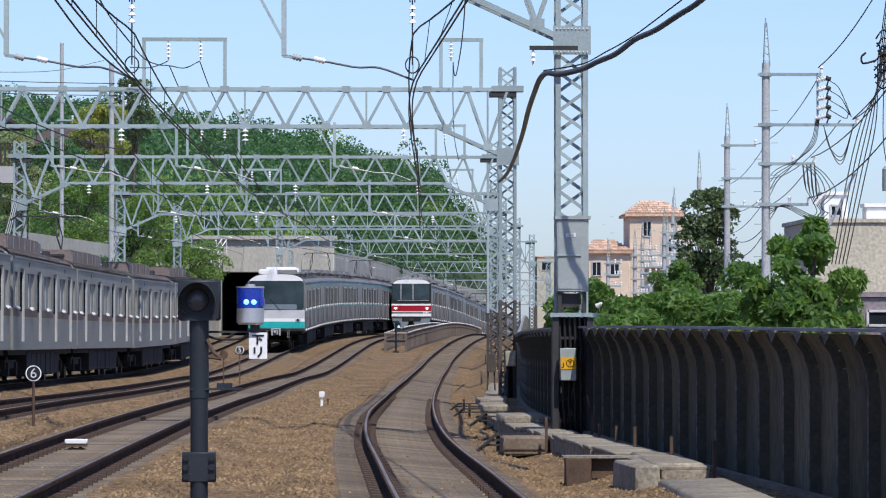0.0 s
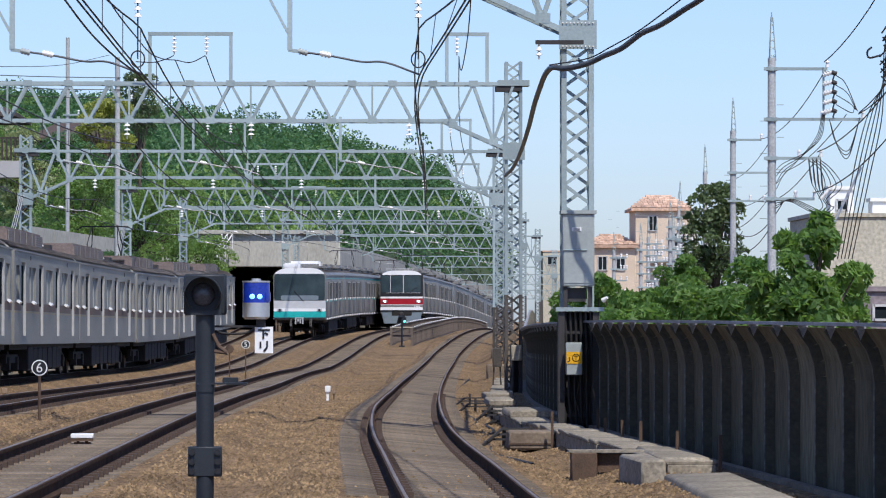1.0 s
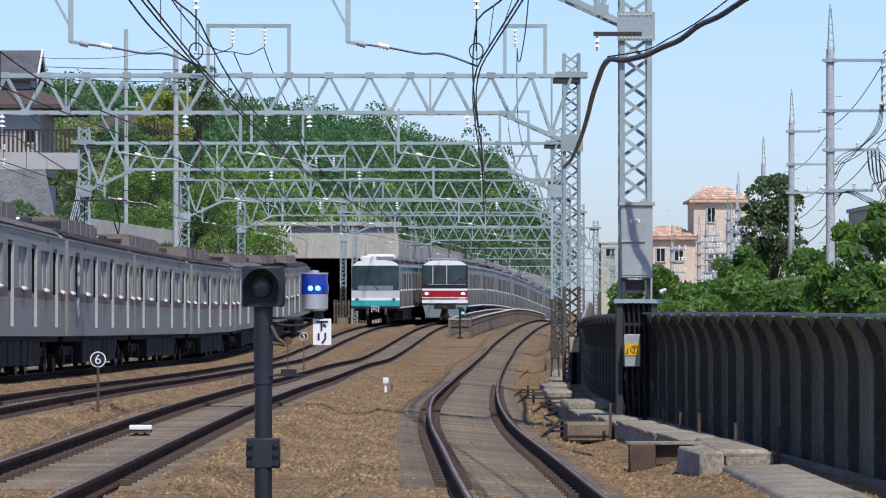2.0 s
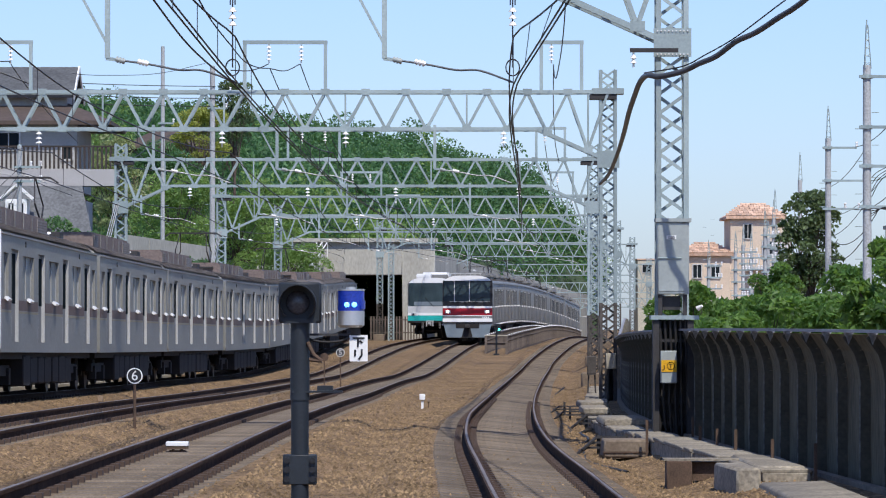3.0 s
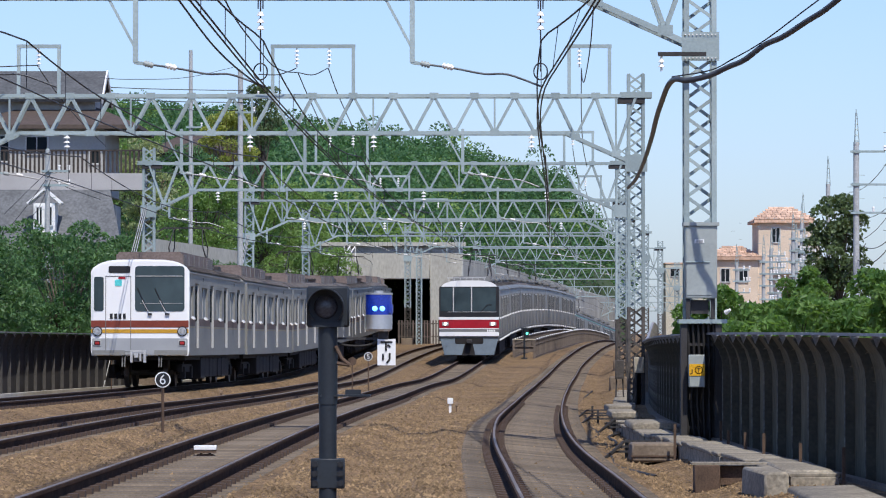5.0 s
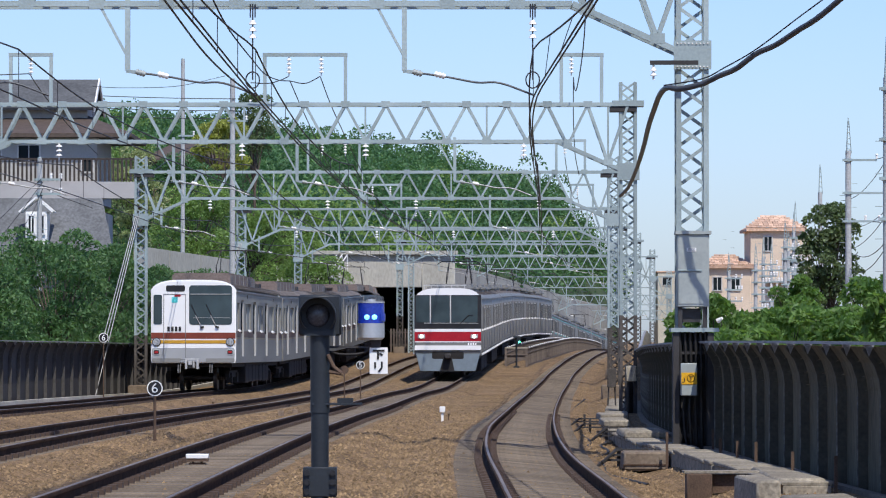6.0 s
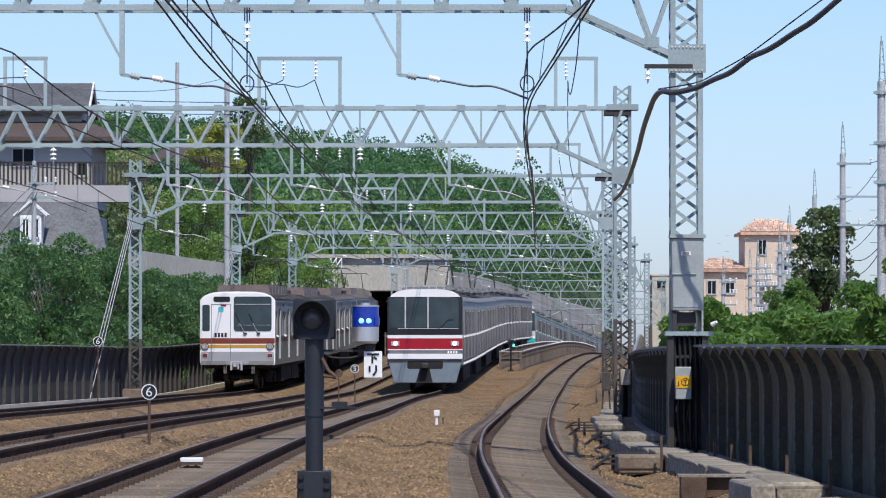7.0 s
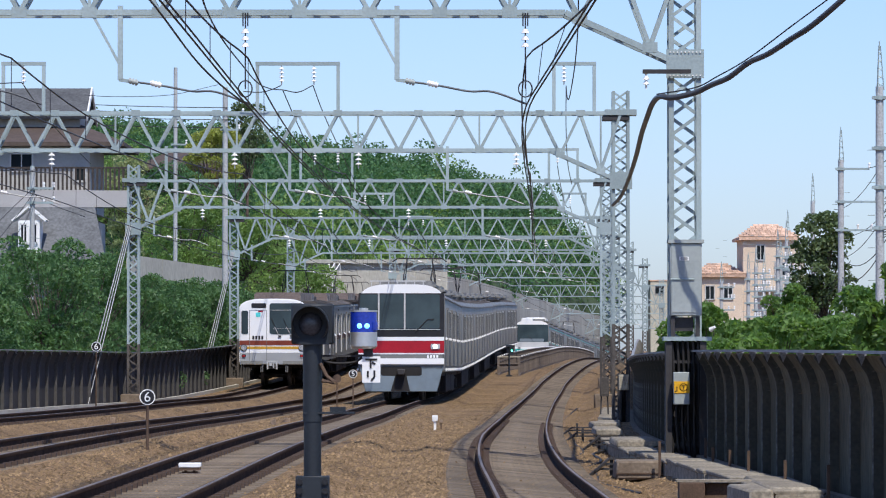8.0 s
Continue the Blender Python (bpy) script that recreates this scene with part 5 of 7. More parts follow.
M["tan"] = mat("tan_plastic", (0.30, 0.215, 0.145), (0.23, 0.165, 0.11), 0.7, scale=6)
make_post_marker(-0.17, 90, 0.12, 0.27, "white", "small white marker post in the ballast")
make_post_marker(-0.04, 90.4, 0.07, 0.2, "tan", "small tan marker post in the ballast")
make_post_marker(-7.55, 97, 0.12, 0.16, "tan", "small tan marker post between the outer tracks")
make_post_marker(-7.05, 126, 0.10, 0.13, "tan", "small tan marker post between the outer tracks")
make_post_marker(-3.72, 93, 0.12, 0.15, "tan", "small tan marker post beside the inner track")
make_post_marker(-3.52, 96, 0.12, 0.15, "tan", "small tan marker post beside the inner track")


# ---------------------------------------------------------------- cabinets and dark risers on the near masts
def make_cabinet():
    th = thing("trackside_cabinet", pose(3.52, 61.55, 1.83), "grey steel switch cabinet fixed to the near mast", "cabinet")
    bm = bmesh.new()
    box(bm, (0, 0, 0.53), (0.46, 0.34, 1.05))
    bevelled(bm, 0.012)
    part("body", bm, "greybox", th)
    bm = bmesh.new()
    box(bm, (0, 0, 1.08), (0.52, 0.40, 0.05))
    part("lid", bm, "greybox", th)
    bm = bmesh.new()
    box(bm, (-0.01, -0.175, 0.53), (0.40, 0.012, 0.96))
    dr = part("door", bm, "greybox", th)
    bm = bmesh.new()
    box(bm, (-0.03, -0.185, 0.83), (0.14, 0.006, 0.055))
    part("label_plate", bm, "white", dr)
    bm = bmesh.new()
    for k in range(3):
        box(bm, (-0.03, -0.19, 0.815 + 0.015 * k), (0.10, 0.004, 0.005))
    part("print_bars", bm, "black", dr)
    bm = bmesh.new()
    rod(bm, (-0.23, -0.19, 0.53), (0.12, -0.19, 0.53), 0.012, None, 6)
    part("latch", bm, "steel", dr)
    # frame and shelf below
    bm = bmesh.new()
    box(bm, (0.02, 0, -0.33), (0.70, 0.42, 0.06))
    part("shelf", bm, "steel", th)
    for sx in (-0.19, 0.17):
        bm = bmesh.new()
        box(bm, (sx, -0.1, -0.16), (0.06, 0.06, 0.32))
        part("leg", bm, "darksteel", th)
    bm = bmesh.new()
    box(bm, (-0.02, 0.05, -0.12), (0.26, 0.2, 0.2))
    part("junction_box", bm, "darksteel", th)
    for k in range(6):
        x = -0.2 + 0.075 * k
        wire("riser_cable", curve_pts([(x, -0.12, -0.36), (x + 0.02, -0.1, -0.9), (x - 0.03 + 0.012 * k, -0.14, -1.5), (x + 0.03, -0.1, -2.05)], 5), 0.022, "cable", th)
    bm = bmesh.new()
    rod(bm, (0.36, -0.05, -0.2), (0.42, -0.1, -0.16), 0.04, 0.02, 10)
    part("flood_lamp", bm, "porcelain", th)


make_cabinet()


def make_riser(x, y, w, z1, label):
    th = thing("cable_riser", pose(x, y, ground_z(x, y)), label, "cable riser", "cable risers")
    hgt = z1 - ground_z(x, y)
    for sx in (-1, 1):
        bm = bmesh.new()
        box(bm, (sx * w / 2, 0, hgt / 2), (0.09, 0.34, hgt))
        part("side_channel", bm, "darksteel", th)
    bm = bmesh.new()
    box(bm, (0, 0.14, hgt / 2), (w, 0.02, hgt))
    part("back_plate", bm, "darksteel", th)
    n = int(hgt / 0.3)
    for k in range(n):
        bm = bmesh.new()
        box(bm, (0, -0.1, 0.2 + k * 0.3), (w, 0.03, 0.04))
        part("rung", bm, "darksteel", th)


make_riser(3.52, 61.55, 0.50, 1.46, "black cable riser under the switch cabinet")
make_riser(4.45, 104.5, 0.20, 0.70, "dark cable riser at the second mast")


def make_phone_box():
    th = thing("trackside_telephone", pose(3.44, 61.2, 0.55), "grey telephone box with a yellow plate on the cable riser", "telephone box")
    bm = bmesh.new()
    box(bm, (0, 0, 0.235), (0.235, 0.16, 0.47))
    bevelled(bm, 0.012)
    part("case", bm, "greybox", th)
    bm = bmesh.new()
    box(bm, (0, -0.085, 0.25), (0.225, 0.008, 0.17))
    pl = part("plate", bm, "yellow", th, "yellow plate with a black letter")
    bm = bmesh.new()
    vs = []
    n = 20
    for r in (0.058, 0.048):
        for i in range(n):
            a = 2 * math.pi * i / n
            vs.append(bm.verts.new((0.025 + r * math.cos(a), -0.091, 0.25 + r * math.sin(a))))
    for i in range(n):
        bm.faces.new((vs[i], vs[(i + 1) % n], vs[n + (i + 1) % n], vs[n + i]))
    bmesh.ops.solidify(bm, geom=bm.faces[:], thickness=0.003)
    part("ring", bm, "black", pl)
    writing(pl, "T", 0.025, 0.215, 0.095, -0.092, "black")
    bm = bmesh.new()
    bar(bm, (-0.07, -0.091, 0.20), (-0.07, -0.091, 0.26), 0.012, 0.004, up=(0, 1, 0))
    bar(bm, (-0.10, -0.091, 0.19), (-0.07, -0.091, 0.20), 0.012, 0.004, up=(0, 1, 0))
    part("print_bars", bm, "black", pl)
    bm = bmesh.new()
    box(bm, (0.02, 0.12, 0.2), (0.08, 0.12, 0.1))
    part("bracket", bm, "darksteel", th)


make_phone_box()


def make_small_box(x, y, z, w, hh, label, mt="white"):
    th = thing("trackside_box", pose(x, y, z), label, "equipment box", "trackside boxes")
    bm = bmesh.new()
    box(bm, (0, 0, hh / 2), (w, 0.2, hh))
    bevelled(bm, 0.012)
    part("case", bm, mt, th)
    bm = bmesh.new()
    box(bm, (0, -0.104, hh * 0.5), (w * 0.8, 0.008, hh * 0.8))
    part("door", bm, mt, th)
    bm = bmesh.new()
    g = ground_z(x, y) - z
    for s in (-0.08, 0.08):
        bar(bm, (s, 0.02, 0.0), (s * 1.4, 0.02, g), 0.04)
    part("stand", bm, "darksteel", th)


M["cream"] = mat("cream_enamel", (0.42, 0.38, 0.29), (0.34, 0.30, 0.23), 0.6, scale=5)
make_small_box(4.43, 103.9, 0.31, 0.25, 0.38, "cream equipment box on a stand at the second mast", "cream")
make_small_box(4.30, 113, 0.05, 0.24, 0.5, "brown equipment box behind the second mast", "mastfoot")


# ---------------------------------------------------------------- cable troughs, blocks and steps beside the fence
def make_troughs():
    th = thing("cable_trough", Matrix(), "run of weathered concrete cable trough beside the noise barrier", "cable trough", kind="structure")
    rng = random.Random(11)
    y = 44.0
    while y < 130:
        x = right_fence_x(y) - 0.70
        d = right_fence_x(y + 0.5) - right_fence_x(y - 0.5)
        bm = bmesh.new()
        box(bm, (0, 0, 0.0), (0.50, 0.985, 0.20))
        box(bm, (0, 0, 0.115), (0.54, 0.972, 0.05))
        bevelled(bm, 0.012)
        o = part("trough_section", bm, "concrete", th)
        o.matrix_basis = Matrix.Translation((x + rng.uniform(-0.02, 0.02), y, ground_z(x, y) + rng.uniform(-0.02, 0.01))) @ Matrix.Rotation(-math.atan(d) + rng.uniform(-0.02, 0.02), 4, "Z")
        y += 1.0


make_troughs()


def make_block(x, y, z0, size, label, rz=0, mt="concrete", notch=True):
    th = thing("concrete_block", pose(x, y, z0, 0, 0, rz), label, "concrete block", "concrete blocks by the fence")
    bm = bmesh.new()
    w, d, hh = size
    vs = box(bm, (0, 0, hh / 2), (w, d, hh))
    for v in vs:
        if v.co.z > hh * 0.5:
            v.co.x *= 0.93
            v.co.z += noise.noise(v.co * 3) * 0.02
    bevelled(bm, 0.025)
    part("block", bm, mt, th)
    if notch:
        bm = bmesh.new()
        box(bm, (0, -d / 2 - 0.004, hh * 0.34), (w * 0.98, 0.02, 0.02))
        part("joint", bm, "rust", th)


make_block(3.62, 45.6, -0.29, (0.54, 3.8, 0.23), "worn pale concrete block stacked beside the noise barrier")
make_block(3.62, 38.8, -0.29, (0.72, 7.0, 0.13), "long flat concrete trough lid", notch=False)
make_block(3.13, 43.3, -0.42, (0.26, 1.9, 0.38), "short worn concrete block with a sloping shoulder", 3)
make_block(2.64, 57.6, -0.40, (0.64, 1.1, 0.24), "dark stained concrete pit beside the trough", mt="footing")
make_block(3.20, 71.0, -0.27, (0.74, 3.2, 0.12), "flat concrete slab beside the curve", 0, notch=False)
make_block(3.25, 84.0, -0.36, (0.55, 2.6, 0.14), "flat concrete slab beside the curve", 0, notch=False)
make_block(3.5, 92.0, -0.40, (0.6, 3.0, 0.14), "flat concrete slab beside the curve", 0, notch=False)


def make_cross_duct():
    th = thing("cable_duct", pose(2.98, 46.5, -0.27), "rusty steel cable duct crossing to the concrete trough", "cable duct")
    bm = bmesh.new()
    box(bm, (-0.26, 0, 0.0), (0.28, 0.34, 0.35))
    bevelled(bm, 0.01)
    part("pull_box", bm, "rust", th, "rusty brown pull box")
    bm = bmesh.new()
    box(bm, (0.0, 0.04, 0.19), (0.86, 0.34, 0.025))
    part("cover_plate", bm, "concrete", th)
    bm = bmesh.new()
    box(bm, (0.14, 0.06, 0.06), (0.5, 0.2, 0.2))
    part("duct_wall", bm, "rust", th)


make_cross_duct()


def make_rack(x, y, n, w, label):
    th = thing("cable_rack", pose(x, y, ground_z(x, y)), label, "cable rack", "steel cable racks")
    for k in range(n):
        bm = bmesh.new()
        q = 0.07 * k
        bar(bm, (-w / 2 - 0.2 + q, -0.1, 0.02 + q * 0.8), (-w / 2 + q, 0.0, 0.16 + q), 0.045, 0.03)
        bar(bm, (-w / 2 + q, 0.0, 0.16 + q), (w / 2, 0.02, 0.16 + q), 0.045, 0.03)
        part("conduit", bm, "darksteel", th)
    for sx in (-0.1, w / 2):
        bm = bmesh.new()
        box(bm, (sx, 0.05, 0.15), (0.05, 0.05, 0.36))
        part("upright", bm, "darksteel", th)


make_rack(2.42, 58.4, 3, 0.55, "dark bent steel conduits over the concrete pit")
make_rack(2.9, 76.0, 3, 0.5, "dark bent steel conduits beside the curve")
make_rack(3.0, 88.0, 2, 0.6, "dark bent steel conduits beside the curve")
make_rack(3.2, 98.0, 2, 0.6, "dark bent steel conduits beside the curve")


def make_peg(x, y, hh):
    th = thing("boundary_peg", pose(x, y, ground_z(x, y)), "thin weathered peg in front of the noise barrier", "peg", "pegs along the noise barrier")
    bm = bmesh.new()
    box(bm, (0, 0, hh / 2 - 0.05), (0.035, 0.035, hh + 0.1))
    part("peg", bm, "rust", th)


for x, y, hh in ((3.62, 58.5, 0.35), (3.5, 55.0, 0.3), (3.55, 52.5, 0.33), (3.6, 50.0, 0.38), (3.75, 46.5, 0.36), (3.95, 43.5, 0.40), (2.90, 56.8, 0.50)):
    make_peg(x, y, hh)

for pts, lab in (([(2.35, 50.5), (2.05, 55), (2.15, 60), (1.95, 66), (2.45, 74), (2.6, 84)], "black cable snaking over the ballast"),
                 ([(2.0, 62), (2.5, 67), (2.55, 72), (2.9, 76)], "black cable snaking over the ballast"),
                 ([(3.3, 118), (3.6, 126), (4.2, 140), (4.9, 155)], "black cable snaking over the ballast")):
    wire("ground_cable", [(p.x, p.y, ground_z(p.x, p.y) + 0.05) for p in curve_pts([(x, y, 0) for x, y in pts], 8)], 0.025, "cable", None, lab, "cable", "cables on the ballast")


# ---------------------------------------------------------------- walled ramp between the inner and the curving track
ramp_r = spline([(217, 3.92), (232, 5.0), (250, 6.25), (270, 7.4), (310, 10.2), (360, 14.2)])
ramp_l = spline([(217, 2.82), (232, 3.75), (250, 4.85), (270, 6.1), (300, 8.1), (360, 12.8)])


def make_ramp(fx, y0, y1, label):
    th = thing("slatted_barrier", Matrix(), label, "barrier", "slatted barriers of the ramp")
    y = y0
    bm = bmesh.new()
    box(bm, (0, 0, 0.46), (0.045, 0.08, 0.92))
    slat = part("slat", bm, "rampslat", th)
    bm = bmesh.new()
    ball(bm, (0, 0, 0.965), (0.045, 0.045, 0.045), 8)
    cap = part("white_cap", bm, "white", slat, "white reflector cap")
    k = 0
    while y < y1:
        m = Matrix.Translation((fx(y), y, ground_z(0, y)))
        if k == 0:
            slat.matrix_basis = m
        else:
            s = share("slat", slat.data, th, m)
            if k % 3 == 0:
                share("white_cap", cap.data, s)
        k += 1
        y += 0.75
    strip("handrail", fx, y0, y1, 3.0, [(-0.03, 0.90), (0.03, 0.90), (0.03, 0.94), (-0.03, 0.94)], FORMATION, "rampslat", th)
    strip("kick_board", fx, y0, y1, 3.0, [(-0.02, 0.0), (0.02, 0.0), (0.02, 0.12), (-0.02, 0.12)], FORMATION, "rampslat", th)
    strip("mid_rail", fx, y0, y1, 3.0, [(-0.02, 0.68), (0.02, 0.68), (0.02, 0.72), (-0.02, 0.72)], FORMATION, "rampslat", th)


M["rampslat"] = mat("brown_grey_slats", (0.15, 0.12, 0.10), (0.10, 0.08, 0.065), 0.85, scale=2, vary=0.2)
make_ramp(ramp_r, 217, 330, "brown slatted barrier with white caps along the curving track")
make_ramp(ramp_l, 217, 300, "brown slatted barrier with white caps along the inner track")


def make_ramp_end():
    th = thing("ramp_end_fence", pose(3.37, 217, ground_z(3.37, 217)), "brown post and rail fence closing the end of the ramp", "fence")
    for x in (-0.53, 0.53):
        bm = bmesh.new()
        box(bm, (x, 0, 0.46), (0.12, 0.10, 1.02))
        part("post", bm, "rampslat", th)
    for z, mt in ((0.97, "cream"), (0.62, "rampslat")):
        bm = bmesh.new()
        box(bm, (0, -0.03, z), (1.14, 0.06, 0.06))
        part("rail", bm, mt, th)
    bm = bmesh.new()
    box(bm, (0, 0.02, 0.46), (0.96, 0.03, 0.28))
    part("board", bm, "rampslat", th)


make_ramp_end()


def make_ramp_signal():
    th = thing("dwarf_signal", pose(3.36, 215.5, ground_z(3.36, 215.5)), "thin dark signal showing a green light", "signal")
    bm = bmesh.new()
    rod(bm, (0, 0, 0), (0, 0, 1.5), 0.05, None, 8)
    box(bm, (0, 0, 0.03), (0.3, 0.3, 0.08))
    part("post", bm, "signal", th)
    bm = bmesh.new()
    box(bm, (0.13, 0, 1.30), (0.20, 0.16, 0.42))
    box(bm, (0.0, 0, 1.55), (0.34, 0.2, 0.1))
    part("head", bm, "signal", th)
    bm = bmesh.new()
    ball(bm, (0.14, -0.09, 1.30), (0.055, 0.03, 0.055), 12)
    part("lens", bm, "greenlamp", th, "lit green lens")


make_ramp_signal()


# ---------------------------------------------------------------- overhead wires
STAGGER = {
    "a": spline([(10, -0.3), (62, -0.2), (105, 0.1), (148, -0.15)]),
    "b": spline([(10, -0.5), (62, -0.53), (72, -0.5), (82, -0.3), (105, 0.0), (148, 0.15)]),
    "c": spline([(10, 0.3), (43, -0.06), (62, -0.34), (85, -0.53), (101, -0.55), (125, -0.2), (148, 0.15)]),
    "d": spline([(10, 0.82), (43, 0.46), (52, 0.34), (59, 0.20), (61.5, 0.14), (63, 0.125), (78, 0.12), (93, 0.16), (120, 0.1), (148, -0.15)]),
}


def make_catenary(key, y0, y1, label):
    f = TRACK[key]
    th = thing("overhead_wire", Matrix(), label, "overhead wire", "overhead wires")
    off = STAGGER[key]

    def zc(y):
        return 4.93 if y < 104 else 5.12 + max(-2.5, rail_z(y)) * 0.9

    def zig(y):
        """Stagger of the wire about the track's centre."""
        return off(y) if y < 148 else off(148) * math.cos((y - 148) / 43 * math.pi)

    def mess(y):
        t = ((y - 62) / 43.0) % 1.0
        return zc(y) + 0.73 - 0.42 * 4 * t * (1 - t)
    ys = np.arange(y0, y1 + 1, 2.5)
    wire("contact_wire", [(f(y) + zig(y), y, zc(y)) for y in ys], 0.0125, "wire", th)
    if key in "cd":
        wire("contact_wire", [(f(y) + zig(y) + 0.055, y, zc(y) + 0.01) for y in ys if y < 150], 0.0125, "wire", th)
    side = 0.016 if key == "d" else 0.0          # the carrier over the curve hangs farther out
    wire("messenger_wire", [(f(y) + zig(y) + side * max(0.0, 62 - y), y, mess(y)) for y in ys], 0.0135, "wire", th)
    for y in np.arange(y0 + 2.5, min(y1, 200), 5.0):
        bm = bmesh.new()
        rod(bm, (f(y) + zig(y), y, zc(y)), (f(y) + zig(y) + side * max(0.0, 62 - y), y, mess(y)), 0.006, None, 5)
        d = part("dropper", bm, "wire", th)
    return th


for key, lab in (("a", "black overhead wires above the far outer track"), ("b", "black overhead wires above the outer track"),
                 ("c", "black overhead wires above the inner track"), ("d", "black overhead wires above the curving track")):
    make_catenary(key, 10, 420, lab)


def feeder(pts, r, mt, label, name="feeder_cable"):
    return wire(name, curve_pts(pts, 10), r, mt, None, label, "cable", "feeder cables", 8)


feeder([(5.558, 57.4, 6.213), (5.075, 58, 5.799), (4.807, 58.5, 5.634), (4.534, 59, 5.466), (4.28, 59.3, 5.36), (4.024, 59.6, 5.174), (3.811, 60, 5.095), (3.589, 60.3, 5.001), (3.284, 60.6, 4.946), (3.126, 61, 4.986), (3.07, 62, 4.946), (3.084, 64, 4.847), (3.186, 68, 4.79), (3.414, 75, 4.739), (3.722, 85, 4.732), (3.983, 95, 4.744), (4.126, 103, 4.819)], 0.042, "feedersheath", "thick grey-black feeder cable looping past the near mast")
feeder([(5.32, 57.3, 6.166), (4.805, 58, 5.799), (4.273, 59.2, 5.417), (3.884, 59.9, 5.209), (3.589, 60.3, 5.073), (3.078, 61, 5.019)], 0.010, "wire", "thin carrier wire above the feeder cable", "carrier_wire")


def make_bracket():
    th = thing("feeder_bracket", pose(3.35, 61.6, 5.1), "steel bracket with white insulators on the near mast", "bracket")
    bm = bmesh.new()
    bar(bm, (-0.45, -0.1, 0.28), (0.25, -0.1, 0.28), 0.07, 0.06)
    part("arm", bm, "darksteel", th)
    bm = bmesh.new()
    insulator(bm, (-0.4, -0.1, 0.25), 2, 0.05, 0.07)
    part("insulator", bm, "porcelain", th)


make_bracket()

# feeders hung from the frames on the second gantry, and cross-span wires
for pts, lab in (
    ([(-3.297, 57, 6.277), (-3.343, 60, 6.134), (-3.526, 68, 6.294), (-3.774, 80, 6.677), (-4.034, 92, 7.113), (-4.078, 100, 7.464), (-3.952, 104.4, 7.703)], "dark feeder wire sagging down to the frame on the second gantry"),
    ([(-3.952, 104.4, 7.703), (-3.579, 104.5, 7.653), (-3.227, 104.8, 7.839)], "dark jumper wire between two insulators"),
    ([(-4.926, 104.4, 7.661), (-4.48, 104.4, 7.647), (-4.174, 104.4, 7.73), (-4.009, 104.8, 7.839)], "dark jumper wire between two insulators"),
    ([(-3.952, 104.4, 7.703), (-3.941, 112, 7.475), (-3.968, 130, 7.152), (-3.925, 148, 6.962)], "dark feeder wire running on from the frame"),
    ([(-3.213, 104.8, 7.825), (-3.165, 112, 7.549), (-3.139, 128, 7.37), (-3.077, 148, 7.12)], "dark feeder wire running on from the frame"),
    ([(-3.243, 46, 5.225), (-3.259, 49, 5.233), (-3.218, 55, 5.116), (-3.098, 59, 5.033), (-2.867, 62, 4.92)], "black jumper cable curving down to the wires of the inner track"),
    ([(2.175, 68, 7.173), (2.548, 80, 7.392), (2.857, 92, 7.432), (3.015, 101, 7.322), (3.035, 103.5, 7.469), (3.045, 104.8, 7.825)], "dark jumper wire looping below the insulator"),
    ([(3.045, 104.8, 7.825), (3.428, 118, 7.407), (3.947, 134, 7.15), (4.497, 148, 7.041)], "dark feeder wire running on from the frame"),
    ([(-11.699, 104, 7.803), (-10.78, 104.5, 7.876), (-10.42, 104.8, 7.908)], "dark feeder wire hung from the gantry frame"),
    ([(-10.42, 104.8, 7.908), (-11.116, 116, 8.001), (-11.858, 132, 7.944), (-12.309, 148, 7.751)], "dark feeder wire running on from the frame"),
):
    wire("feeder_wire", curve_pts(pts, 8), 0.0135, "wire", None, lab, "cable", "feeder wires")


# ---------------------------------------------------------------- loose stones on the ballast
def surface_z(x, y):
    """The top of the ballast at a place: formation or track bed, whichever is higher."""
    z = ground_z(x, y)
    for key in "abcd":
        px = x - TRACK[key](y)
        if abs(px) < 2.0:
            if key == "d":
                top = np.interp(px, (-2.3, -1.40, 1.40, 1.9), (-0.62, -0.172, -0.165, -0.36))
            else:
                top = np.interp(abs(px), (0.80, 0.88, 1.32, 1.75), (-0.172, -0.135, -0.135, -0.30))
            z = max(z, track_z(key, y) + track_tilt(key) * px + float(top))
    return z


def make_stones():
    """Uneven stones strewn over the formation, thinning out along the line; none on sleepers or rails."""
    rng = np.random.default_rng(17)
    V, F = [], []
    n = 80000
    ys = 34 + 150 * rng.random(n) ** 1.6
    for y in ys:
        x0, x1 = left_fence_x(y) + 0.5, right_fence_x(y) - 0.4
        x = rng.uniform(max(x0, -0.11 * y - 0.6), min(x1, 0.14 * y))
        if min(abs(x - TRACK[k](y)) for k in "abcd") < 1.05:
            if rng.random() < 0.9:
                continue
        top = surface_z(x, y)
        r = rng.uniform(0.012, 0.030)
        b = len(V)
        d = rng.uniform(0.6, 1.3, 6)
        a = rng.uniform(0, 1.57)
        ca, sa = math.cos(a) * r, math.sin(a) * r
        V.extend([(x + ca * d[0], y + sa * d[0], top), (x - sa * d[1], y + ca * d[1], top + 0.2 * r), (x - ca * d[2], y - sa * d[2], top), (x + sa * d[3], y - ca * d[3], top + 0.2 * r), (x + (d[4] - 1) * r, y, top + r * d[4]), (x, y, top - r)])
        F.extend([(b, b + 1, b + 4), (b + 1, b + 2, b + 4), (b + 2, b + 3, b + 4), (b + 3, b, b + 4)])
    ob = raw("ballast_stones", V, F, "stone")
    tagged(ob, "loose brown crushed stone strewn between the tracks", "ballast", kind="stuff")


make_stones()


